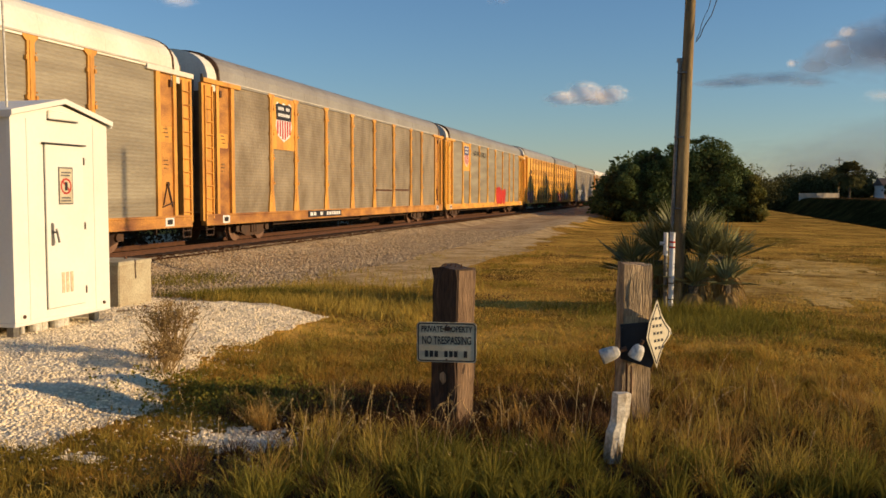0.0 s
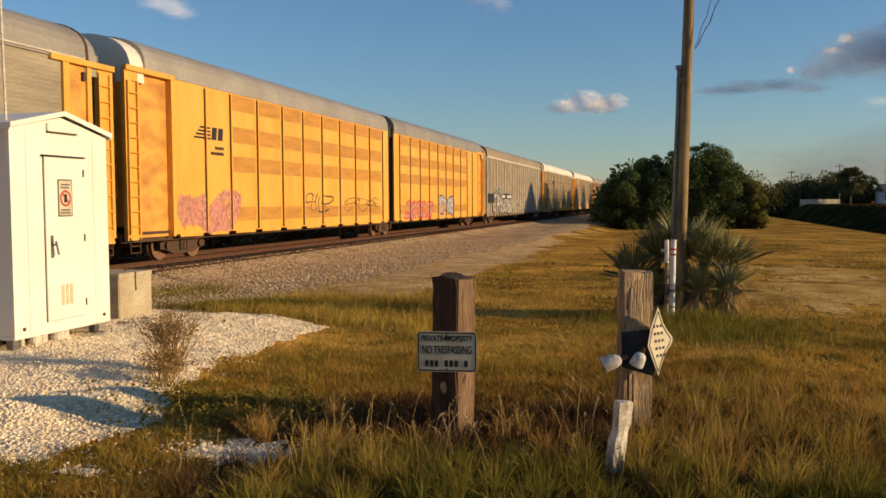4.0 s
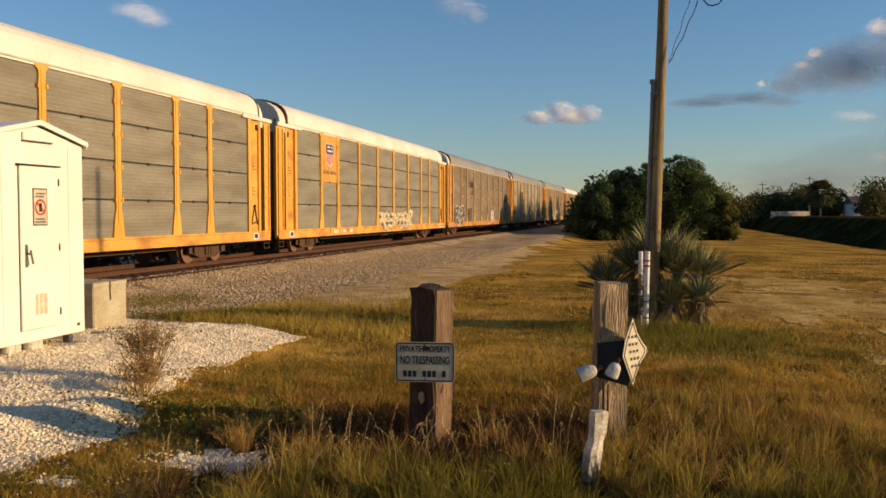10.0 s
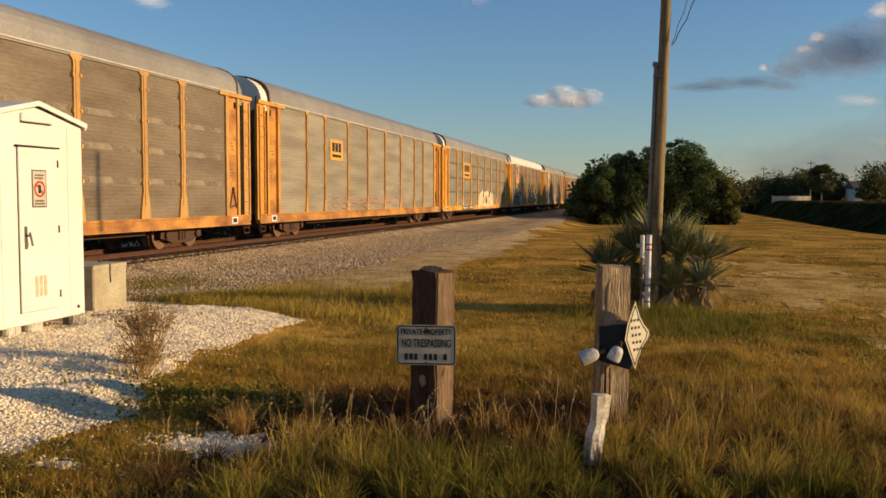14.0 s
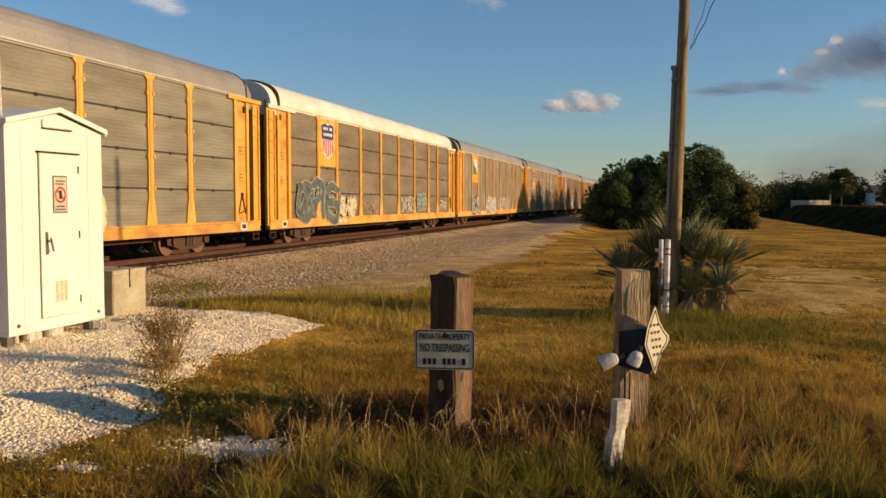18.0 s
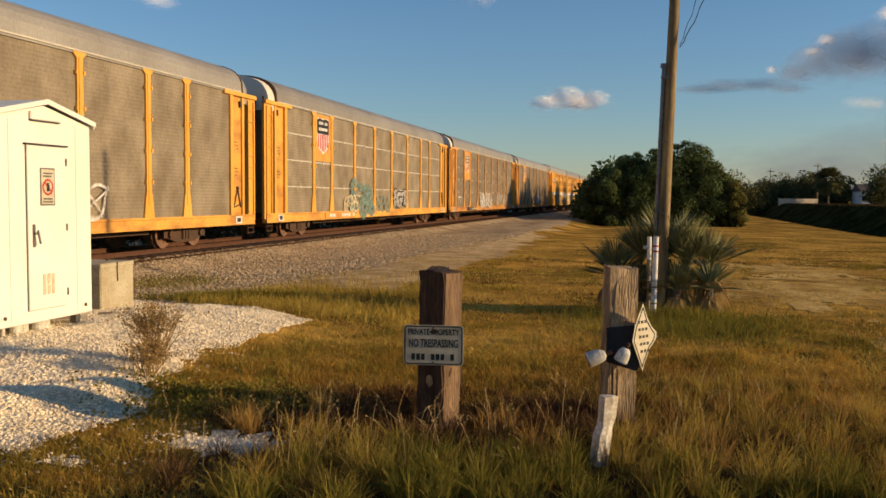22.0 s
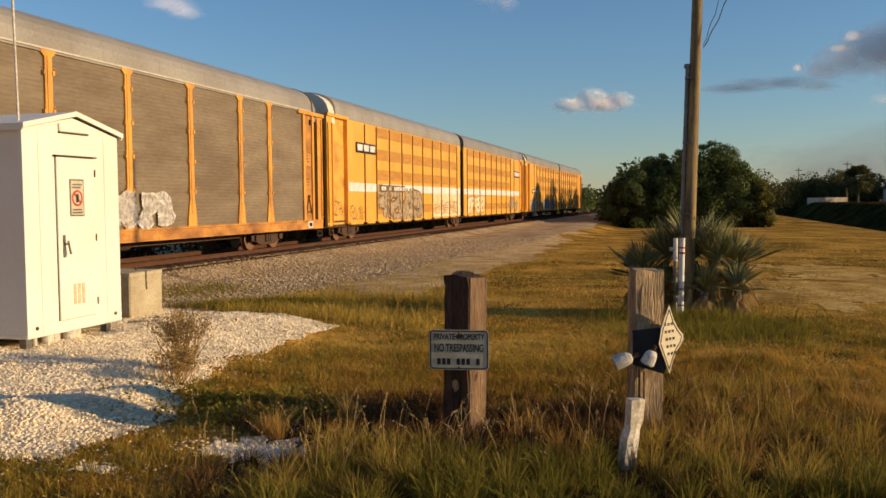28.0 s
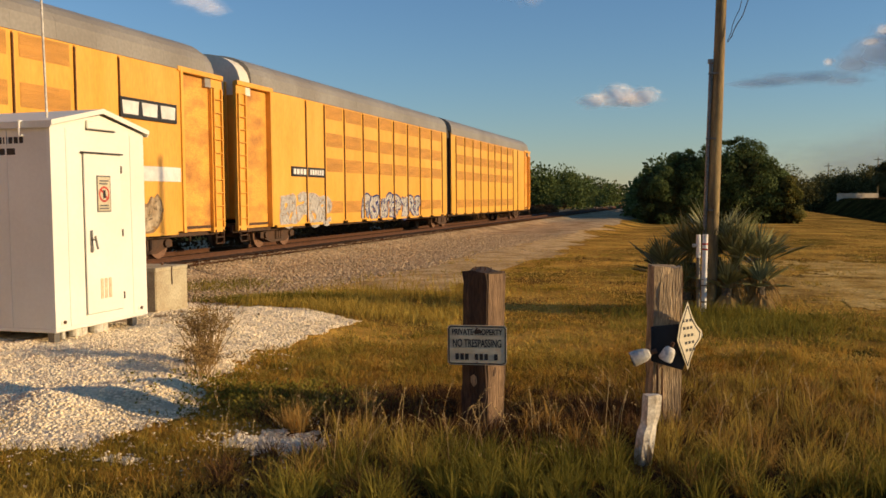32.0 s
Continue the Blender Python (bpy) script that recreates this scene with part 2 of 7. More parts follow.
POLE = mat("creosoted_pole_wood", lin(0.32, 0.225, 0.09), 0.85, scale=2, grain=0.35, fine=25, bump=0.6, second=lin(0.1, 0.07, 0.035), stretch=(4, 4, 0.25))
CONDUIT = mat("grey_metal_conduit", lin(0.2, 0.19, 0.17), 0.5, 0.6, scale=4, fine=30)
CREAM_SIGN = mat("yellowed_sign_sheet", lin(0.62, 0.55, 0.38), 0.5, scale=6, grain=0.1, fine=40, bump=0.08, second=lin(0.47, 0.4, 0.26))
TIE = mat("dark_wooden_sleeper", lin(0.07, 0.045, 0.03), 0.9, scale=4, grain=0.4, fine=30, bump=0.6, per_object=0.3)
RAIL = mat("rusty_rail_steel", lin(0.13, 0.058, 0.028), 0.6, 0.5, scale=6, grain=0.3, fine=40, bump=0.3)
STONE_WHITE = mat("white_limestone_chips", lin(0.9, 0.76, 0.52), 0.9, scale=6, grain=0.15, fine=50, bump=0.3, second=lin(0.78, 0.64, 0.42), per_island=0.18)
STONE_GREY = mat("grey_ballast_stones", lin(0.5, 0.385, 0.235), 0.9, scale=6, grain=0.2, fine=50, bump=0.4, second=lin(0.33, 0.245, 0.145), per_island=0.35)
WIRE = mat("black_cable", lin(0.02, 0.02, 0.02), 0.6, bump=0)
BARK = mat("rough_grey_bark", lin(0.13, 0.1, 0.065), 0.95, scale=6, grain=0.5, fine=25, bump=0.9, dist=0.03)
WALL = mat("pale_rendered_wall", lin(0.42, 0.36, 0.27), 0.9, scale=1, grain=0.1, fine=10, bump=0.1)
ROOFING = mat("brown_roof_shingles", lin(0.12, 0.09, 0.07), 0.9, scale=3, grain=0.3, fine=10, bump=0.2)
GLASS = mat("dark_window_glass", lin(0.02, 0.025, 0.03), 0.1, scale=1, bump=0)


def leafy(name, a, b, rough=0.85, trans=0.25):
    """Leaves and blades: a spread of tints from piece to piece, and some light let through."""
    m = bpy.data.materials.new(name)
    m.use_nodes = True
    n, l = m.node_tree.nodes, m.node_tree.links
    p = n["Principled BSDF"]
    p.inputs["Roughness"].default_value = rough
    p.inputs["Specular IOR Level"].default_value = 0.08
    g = n.new("ShaderNodeNewGeometry")
    nz = n.new("ShaderNodeTexNoise")
    nz.inputs["Scale"].default_value = 0.55
    nz.inputs["Detail"].default_value = 3
    tc = n.new("ShaderNodeTexCoord")
    l.new(tc.outputs["Object"], nz.inputs["Vector"])
    add = n.new("ShaderNodeMath")
    add.operation = "MULTIPLY_ADD"
    add.inputs[1].default_value = 0.55
    l.new(g.outputs["Random Per Island"], add.inputs[0])
    sc = n.new("ShaderNodeMapRange")
    sc.inputs["From Min"].default_value, sc.inputs["From Max"].default_value = 0.32, 0.68
    sc.inputs["To Min"].default_value, sc.inputs["To Max"].default_value = -0.1, 0.55
    l.new(nz.outputs["Fac"], sc.inputs["Value"])
    l.new(sc.outputs[0], add.inputs[2])
    ramp = n.new("ShaderNodeValToRGB")
    ramp.color_ramp.elements[0].color, ramp.color_ramp.elements[1].color = a, b
    l.new(add.outputs[0], ramp.inputs[0])
    l.new(ramp.outputs[0], p.inputs["Base Color"])
    if trans:
        t = n.new("ShaderNodeBsdfTranslucent")
        l.new(ramp.outputs[0], t.inputs["Color"])
        ms = n.new("ShaderNodeMixShader")
        ms.inputs[0].default_value = trans
        l.new(p.outputs[0], ms.inputs[1])
        l.new(t.outputs[0], ms.inputs[2])
        l.new(ms.outputs[0], n["Material Output"].inputs["Surface"])
    return m


GRASS_DRY = leafy("dry_bahia_grass", lin(0.24, 0.12, 0.016), lin(0.62, 0.38, 0.075), trans=0.4)
MEADOW = leafy("sun_bleached_meadow_grass", lin(0.44, 0.24, 0.038), lin(0.84, 0.55, 0.13), trans=0.4)
MEADOW_GREEN = leafy("yellow_green_meadow_grass", lin(0.26, 0.18, 0.028), lin(0.58, 0.42, 0.09), trans=0.4)
# one dark brown, both for dead growth and for painted shade
THATCH_SHADE = leafy("dark_dead_thatch", lin(0.05, 0.025, 0.01), lin(0.16, 0.085, 0.035), trans=0.1)
GRASS_GREEN = leafy("green_grass", lin(0.14, 0.1, 0.013), lin(0.48, 0.34, 0.06), trans=0.4)
GRASS_LUSH = leafy("lush_green_grass", lin(0.07, 0.07, 0.01), lin(0.38, 0.31, 0.055), trans=0.4)
GRASS_TALL = leafy("tall_seed_grass", lin(0.22, 0.115, 0.022), lin(0.66, 0.42, 0.12), trans=0.4)
LEAF = leafy("dark_green_leaves", lin(0.045, 0.065, 0.02), lin(0.155, 0.195, 0.06), 0.7, trans=0.3)
LEAF_SHADE = leafy("shaded_inner_leaves", lin(0.035, 0.04, 0.013), lin(0.085, 0.085, 0.028), trans=0.1)
STRAW = leafy("pale_straw", lin(0.4, 0.27, 0.1), lin(0.72, 0.53, 0.24), trans=0.3)
LEAF_FAR = leafy("far_tree_leaves", lin(0.055, 0.06, 0.02), lin(0.17, 0.15, 0.055), trans=0.2)
PALM = leafy("palmetto_green", lin(0.05, 0.06, 0.022), lin(0.3, 0.29, 0.13), 0.42, trans=0.15)
WEED = leafy("dead_brown_weed", lin(0.2, 0.125, 0.045), lin(0.42, 0.28, 0.11), trans=0.1)


# ---- mesh helpers ----
def mesh_of(name, bm, material, smooth=False):
    me = bpy.data.meshes.new(name)
    bm.to_mesh(me)
    bm.free()
    for m in material if isinstance(material, (list, tuple)) else [material]:
        me.materials.append(m)
    if smooth:
        for f in me.polygons:
            f.use_smooth = True
    return me


def part(name, bm, material, parent, label="", smooth=False):
    """One mesh object under a thing or a part."""
    ob = new(name, bm if isinstance(bm, bpy.types.Mesh) else mesh_of(name, bm, material, smooth))
    ob.parent = parent
    return tagged(ob, label)


def thing(name, m, label, category, group="", kind=""):
    ob = new(name)
    ob.matrix_basis = m
    ob.empty_display_size = 0.2
    return tagged(ob, label, category, group, kind)


def box(bm, x0, x1, y0, y1, z0, z1, bev=0.0):
    """Adds a box; bev chamfers all its edges."""
    r = bmesh.ops.create_cube(bm, size=1, matrix=Matrix.LocRotScale(((x0 + x1) / 2, (y0 + y1) / 2, (z0 + z1) / 2), None, (x1 - x0, y1 - y0, z1 - z0)))
    if bev:
        es = list({e for v in r["verts"] for e in v.link_edges})
        bmesh.ops.bevel(bm, geom=es, offset=bev, segments=1, affect="EDGES")
    return bm


def B():
    return bmesh.new()


def boxes(*rows, bev=0.0):
    bm = B()
    for r in rows:
        box(bm, *r, bev=bev)
    return bm


def rod(bm, a, b, r, seg=8, r2=None):
    """A round bar from a to b."""
    a, b = Vector(a), Vector(b)
    q = (b - a).to_track_quat("Z", "Y").to_matrix().to_4x4()
    bmesh.ops.create_cone(bm, cap_ends=True, segments=seg, radius1=r, radius2=r if r2 is None else r2, depth=(b - a).length, matrix=Matrix.Translation((a + b) / 2) @ q)
    return bm


def prism(bm, outline, axis, lo, hi):
    """Extrudes a closed outline of (u, v) along an axis: 'x' takes (y, z), 'y' takes (x, z), 'z' takes (x, y)."""
    def at(u, v, w):
        return {"x": (w, u, v), "y": (u, w, v), "z": (u, v, w)}[axis]
    a = [bm.verts.new(at(u, v, lo)) for u, v in outline]
    b = [bm.verts.new(at(u, v, hi)) for u, v in outline]
    n = len(a)
    fs = [bm.faces.new(a), bm.faces.new(b[::-1])]
    for i in range(n):
        fs.append(bm.faces.new((a[i], b[i], b[(i + 1) % n], a[(i + 1) % n])))
    bmesh.ops.recalc_face_normals(bm, faces=fs)
    return bm


def raw(name, verts, faces, material, smooth=False):
    me = bpy.data.meshes.new(name)
    me.from_pydata([tuple(v) for v in verts], [], [tuple(int(i) for i in f) for f in faces])
    for m in material if isinstance(material, (list, tuple)) else [material]:
        me.materials.append(m)
    if smooth:
        me.polygons.foreach_set("use_smooth", [True] * len(me.polygons))
    return me


# ---- ground ----
TRACK = -15.2          # the track's centre line, x
RND = random.Random(7)


def smooth(a, b, x):
    t = min(1.0, max(0.0, (x - a) / (b - a)))
    return t * t * (3 - 2 * t)


def pad_edge(x, y):
    """Above 0 inside the patch of white stone round the hut."""
    n = noise.noise((x * 0.9, y * 0.9, 3.1)) * 0.5 + noise.noise((x * 2.7, y * 2.7, 1.7)) * 0.22
    d1 = (-4.9 + 0.6 * smooth(7.8, 6.4, y) - x) + 0.6 * n                                # right edge
    d2 = (y - (5.2 + 0.2 * (-4.3 - x))) + n           # near edge
    d3 = (11.6 + 0.47 * max(0.0, -4.8 - x) - y) + 0.6 * n
    d4 = (x + 11.0) + n
    patch = max(0.5 - math.hypot((x + 3.2) / 1.1, (y - 5.8) / 0.5), 0.42 - math.hypot((x + 3.85) / 0.8, (y - 5.05) / 0.35)) * 0.6 + 0.45 * n + 0.2 * noise.noise((x * 7, y * 7, 4)) - 0.03
    return max(patch, min(d1, d2, d3, d4))


def height(x, y):
    """The lie of the land; the top of the rails is at 0."""
    z = -0.24 + (0.02 + 0.03 * smooth(40, 16, y)) * noise.noise((x * 0.25, y * 0.25, 0)) + 0.018 * smooth(26, 12, y) * noise.noise((x * 1.1, y * 1.1, 5))
    z += 0.15 * smooth(-4.0, -6.2, x) * smooth(13.8, 11.0, y) * smooth(4.2, 6.8, y)      # mound under the hut
    if -8 < x < -4 and 5 < y < 8.5:                     # a ridge of heaped stone on the pad
        u = x + 5.15 - 0.35 * (y - 6.4) + 0.2 * noise.noise((y * 1.7, 2, 6))
        z += (0.11 + 0.09 * noise.noise((x * 1.4, y * 2.1, 8))) * smooth(-0.5, 0.0, u) * smooth(1.1, 0.05, u) * smooth(5.3, 6.0, y) * smooth(7.6, 6.8, y)
    z -= 0.16 * smooth(-6.5, -9.5, x) * smooth(13.0, 15.0, y)
    if -9 < x < -3 and 4.5 < y < 13.5:                  # raked and trodden stone
        z += 0.03 * noise.noise((x * 2.3, y * 2.3, 12)) + 0.014 * noise.noise((x * 6, y * 6, 13))
    z -= 0.14 * smooth(5, 14, x)
    # ballast shoulder
    s = smooth(-11.9, -13.35, x)
    if x > TRACK:
        z = z * (1 - s) - 0.17 * s
    else:
        s2 = smooth(-20.0, -17.0, x)
        z = z * (1 - s2) - 0.17 * s2
    # the field falls away, and a ditch runs along its far side
    if x > TRACK + 4:
        z -= 0.68 * smooth(16, 82, y) * smooth(-9, -5, x)
    z -= 1.3 * smooth(15.0, 20.5, x) * smooth(10, 40, y)
    z += 3.0 * smooth(21.5, 27, x) * smooth(10, 40, y)
    if y > 300 or abs(x) > 250 or y < -120:
        z = z * 0.3 - 0.1
    return z


def axis(*spans):
    """Grid lines: (from, to, step) one after another."""
    out = []
    for a, b, s in spans:
        n = max(1, round((b - a) / s))
        out += [a + (b - a) * i / n for i in range(n)]
    return out + [spans[-1][1]]


def sheet(name, xs, ys, f, material, keep=None):
    verts, faces, idx = [], [], {}
    for j, y in enumerate(ys):
        for i, x in enumerate(xs):
            verts.append((x, y, f(x, y)))
    n = len(xs)
    for j in range(len(ys) - 1):
        for i in range(n - 1):
            if keep is None or keep((xs[i] + xs[i + 1]) / 2, (ys[j] + ys[j + 1]) / 2):
                faces.append((j * n + i, j * n + i + 1, j * n + n + i + 1, j * n + n + i))
    if keep is not None:
        used = sorted({i for q in faces for i in q})
        renum = {o: k for k, o in enumerate(used)}
        verts = [verts[i] for i in used]
        faces = [[renum[i] for i in q] for q in faces]
    return raw(name, verts, faces, material, True)


def ground_material(name, colours, scale, fine, bump):
    """Soil or turf: three tints in patches of several sizes."""
    m = bpy.data.materials.new(name)
    m.use_nodes = True
    n, l = m.node_tree.nodes, m.node_tree.links
    p = n["Principled BSDF"]
    p.inputs["Roughness"].default_value = 0.95
    p.inputs["Specular IOR Level"].default_value = 0.0
    tc = n.new("ShaderNodeTexCoord")
    last = None
    for k, s in enumerate((scale, scale * 6)):
        nz = n.new("ShaderNodeTexNoise")
        nz.inputs["Scale"].default_value, nz.inputs["Detail"].default_value = s, 6
        l.new(tc.outputs["Object"], nz.inputs["Vector"])
        if last is None:
            ramp = n.new("ShaderNodeValToRGB")
            e = ramp.color_ramp.elements
            e[0].position, e[1].position = 0.36, 0.64
            e[0].color, e[1].color = colours[0], colours[2]
            mid = e.new(0.5)
            mid.color = colours[1]
            l.new(nz.outputs["Fac"], ramp.inputs[0])
            last = ramp.outputs[0]
        else:
            mr = n.new("ShaderNodeMapRange")
            mr.inputs["From Min"].default_value, mr.inputs["From Max"].default_value = 0.3, 0.7
            mr.inputs["To Min"].default_value, mr.inputs["To Max"].default_value = 0.72, 1.28
            l.new(nz.outputs["Fac"], mr.inputs["Value"])
            mx = n.new("ShaderNodeMix")
            mx.data_type, mx.blend_type = "RGBA", "MULTIPLY"
            mx.inputs["Factor"].default_value = 1.0
            l.new(last, mx.inputs["A"])
            l.new(mr.outputs[0], mx.inputs["B"])
            last = mx.outputs["Result"]
    l.new(last, p.inputs["Base Color"])
    nz = n.new("ShaderNodeTexNoise")
    nz.inputs["Scale"].default_value, nz.inputs["Detail"].default_value = fine, 4
    l.new(tc.outputs["Object"], nz.inputs["Vector"])
    bp = n.new("ShaderNodeBump")
    bp.inputs["Strength"].default_value, bp.inputs["Distance"].default_value = bump, 0.05
    l.new(nz.outputs["Fac"], bp.inputs["Height"])
    l.new(bp.outputs[0], p.inputs["Normal"])
    return m


TURF = ground_material("dry_turf", (lin(0.15, 0.1, 0.02), lin(0.35, 0.19, 0.04), lin(0.58, 0.34, 0.07)), 0.35, 14, 0.7)
GRAVEL = ground_material("grey_gravel", (lin(0.3, 0.215, 0.12), lin(0.41, 0.305, 0.18), lin(0.5, 0.385, 0.235)), 0.8, 22, 0.9)
LIME = ground_material("white_limestone", (lin(0.62, 0.5, 0.32), lin(0.76, 0.64, 0.43), lin(0.84, 0.72, 0.5)), 0.9, 30, 1.0)
RUSTY = ground_material("rust_stained_ballast", (lin(0.08, 0.036, 0.016), lin(0.125, 0.06, 0.028), lin(0.17, 0.085, 0.042)), 1.5, 25, 0.8)

XS = axis((-3000, -400, 650), (-400, -60, 60), (-60, -24, 6), (-24, -11, 0.35), (-11, -3.8, 0.16), (-3.8, 5, 0.3), (5, 30, 1.2), (30, 90, 6), (90, 400, 60), (400, 3000, 650))
YS = axis((-3000, -120, 720), (-120, -10, 15), (-10, 4, 1), (4, 16, 0.2), (16, 40, 0.7), (40, 130, 2.5), (130, 400, 20), (400, 3900, 500))
ground = tagged(new("ground", sheet("ground", XS, YS, height, TURF)), "dry golden-brown rough grass field beside the railway", "ground", kind="structure")


def gravel_edge(x, y):
    return -7.6 + 0.75 * noise.noise((0.3, y * 0.16, 2)) + 0.35 * noise.noise((x * 0.5, y * 0.7, 4)) + 0.5 * smooth(30, 60, y)


def sand_edge(x, y):
    """Above 0 on the bare sandy strip beside the gravel."""
    return (-5.3 + 1.3 * noise.noise((0.7, y * 0.13, 5)) + 0.8 * noise.noise((x * 0.7, y * 0.35, 8)) - 1.5 * smooth(30, 60, y) - x) * smooth(16.2, 17.5, y)


def lot(u, v):
    """Plan coordinates of the grassy front: u across it, v into the field."""
    return u * 0.973 - v * 0.232, v * 0.973 + u * 0.232


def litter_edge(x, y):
    """Above 0 where dark ground stands for shade between the tussocks round the posts."""
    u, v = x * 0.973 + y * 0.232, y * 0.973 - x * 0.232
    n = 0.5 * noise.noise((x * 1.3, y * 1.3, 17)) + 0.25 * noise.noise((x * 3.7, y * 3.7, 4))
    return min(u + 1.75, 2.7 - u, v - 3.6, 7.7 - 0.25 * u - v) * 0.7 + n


def mown_edge(x, y):
    """Above 0 where the field is mown to pale stubble."""
    u, v = x * 0.973 + y * 0.232, y * 0.973 - x * 0.232
    return 0.62 - math.hypot((u - 8.0 - 0.25 * (v - 18)) / 4.6, (v - 19.0) / 8.0) + 0.75 * noise.noise((x * 0.45, y * 0.25, 3)) + 0.45 * noise.noise((x * 1.5, y * 0.8, 6)) + 0.35 * noise.noise((x * 4.1, y * 2.6, 9))


gx = axis((-24, -13.4, 0.8), (-13.4, -5.6, 0.22))
gy = axis((-30, 10, 2), (10, 60, 0.5), (60, 160, 3), (160, 420, 20))
bed = new("gravel_bed", sheet("gravel_bed", gx, gy, lambda x, y: height(x, y) + 0.012, GRAVEL, lambda x, y: x < gravel_edge(x, y)))
tagged(bed, "grey crushed-stone track shoulder and service strip", "gravel", kind="structure")
SAND = ground_material("pale_sandy_soil", (lin(0.42, 0.28, 0.12), lin(0.56, 0.39, 0.18), lin(0.66, 0.48, 0.25)), 1.4, 18, 0.8)
strip = new("sandy_strip", sheet("sandy_strip", axis((-9.5, -3.2, 0.2)), axis((16, 60, 0.35)), lambda x, y: height(x, y) + 0.008, SAND, lambda x, y: sand_edge(x, y) > 0 and x > gravel_edge(x, y) - 0.5))
tagged(strip, "bare pale sandy strip between gravel and grass", "sand", kind="structure")
STUBBLE = ground_material("pale_mown_stubble", (lin(0.36, 0.21, 0.055), lin(0.54, 0.34, 0.1), lin(0.68, 0.46, 0.16)), 0.9, 16, 0.8)
mown = new("mown_stubble", sheet("mown_stubble", axis((-3, 15, 0.2)), axis((8, 40, 0.25)), lambda x, y: height(x, y) + 0.011, STUBBLE, lambda x, y: mown_edge(x, y) > 0))
tagged(mown, "pale tan mown stubble in the field", "ground", kind="structure")
# dark sheet under the grass: shade between tussocks put into the ground colour
LITTER_SHADE = ground_material("dark_leaf_litter", (lin(0.03, 0.017, 0.007), lin(0.075, 0.042, 0.018), lin(0.15, 0.09, 0.035)), 1.6, 30, 1.0)
litter = new("litter_patch", sheet("litter_patch", axis((-5, 4, 0.1)), axis((3.4, 9, 0.1)), lambda x, y: height(x, y) + 0.012, LITTER_SHADE, lambda x, y: litter_edge(x, y) > 0 and pad_edge(x, y) < 0))
tagged(litter, "dead litter under the tussocks, coloured dark for shade", "ground", kind="structure")
px = axis((-11.5, -2.4, 0.09))
py = axis((4.6, 13.8, 0.09))
pad = new("stone_pad", sheet("stone_pad", px, py, lambda x, y: height(x, y) + 0.016, LIME, lambda x, y: pad_edge(x, y) > 0))
tagged(pad, "patch of white crushed limestone round the hut", "gravel", kind="structure")
core = new("track_bed", sheet("track_bed", axis((TRACK - 1.7, TRACK + 2.2, 0.2)), axis((-30, 150, 2), (150, 420, 20)), lambda x, y: -0.145 + 0.01 * noise.noise((x * 3, y, 9)), RUSTY))
tagged(core, "rust-stained ballast between the rails", "track", kind="structure")

# the track: rails on sleepers
track = thing("railway_track", pose(TRACK, 0, 0), "single track of rusty steel rails on wooden sleepers", "railway track", kind="structure")
RAIL_FORM = [(-0.07, -0.172), (0.07, -0.172), (0.07, -0.16), (0.012, -0.145), (0.01, -0.045), (0.036, -0.035), (0.036, -0.006), (0.028, 0.0), (-0.028, 0.0), (-0.036, -0.006), (-0.036, -0.035), (-0.01, -0.045), (-0.012, -0.145), (-0.07, -0.16)]
for side in (-1, 1):
    part("rail", prism(B(), [(x + side * 0.753, z) for x, z in RAIL_FORM], "y", -30, 420), RAIL, track)
tie_mesh = mesh_of("sleeper", boxes((-1.3, 1.3, -0.115, 0.115, -0.3, -0.128), bev=0.015), TIE)
for i in range(230):
    t = part("sleeper", tie_mesh, TIE, track)
    t.location = (RND.uniform(-0.03, 0.03), 2 + i * 0.51, RND.uniform(-0.006, 0.004))
    t.rotation_euler = (0, 0, RND.uniform(-0.015, 0.015))

# mown bank over the ditch, its shade put into the turf colour
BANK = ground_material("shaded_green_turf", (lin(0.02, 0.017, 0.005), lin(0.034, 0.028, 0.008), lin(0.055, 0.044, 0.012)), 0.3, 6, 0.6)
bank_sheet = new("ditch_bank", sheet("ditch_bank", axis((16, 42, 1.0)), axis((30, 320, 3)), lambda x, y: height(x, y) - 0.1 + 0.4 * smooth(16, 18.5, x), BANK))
tagged(bank_sheet, "grassy bank of the ditch, coloured dark for its shade", "bank", kind="structure")


# ---- the train ----
SIDE = 1.525
CACHE = {}


def cached(key, build, material):
    if key not in CACHE:
        CACHE[key] = mesh_of(key, build(), material)
    return CACHE[key]


def place(name, me, parent, x=0, y=0, z=0, rz=0, label=""):
    ob = part(name, me, None, parent, label)
    ob.matrix_basis = pose(x, y, z, 0, 0, rz)
    return ob


def corrugated(w, h, pitch=0.1, depth=0.005):
    """A panel in the plane x = 0, centred on y, from z = 0 to h, with horizontal ridges."""
    def build():
        bm = B()
        n = max(2, round(h / pitch)) * 2
        pts = [(0.0 if i % 2 else depth, h * i / n) for i in range(n + 1)]
        outline = [(x, z) for x, z in pts] + [(-0.03, h), (-0.03, 0)]
        return prism(bm, outline, "y", -w / 2, w / 2)
    return build


def roof_form(w=1.5, z0=5.0, z1=6.03):
    """The arched section of a car's roof."""
    pts = [(-w, z0 - 0.02)]
    for i in range(17):
        a = math.pi * i / 16
        x = -w * math.cos(a)
        pts.append((x, z0 + (z1 - z0) * math.sin(a) ** 0.6))
    pts.append((w, z0 - 0.02))
    return pts


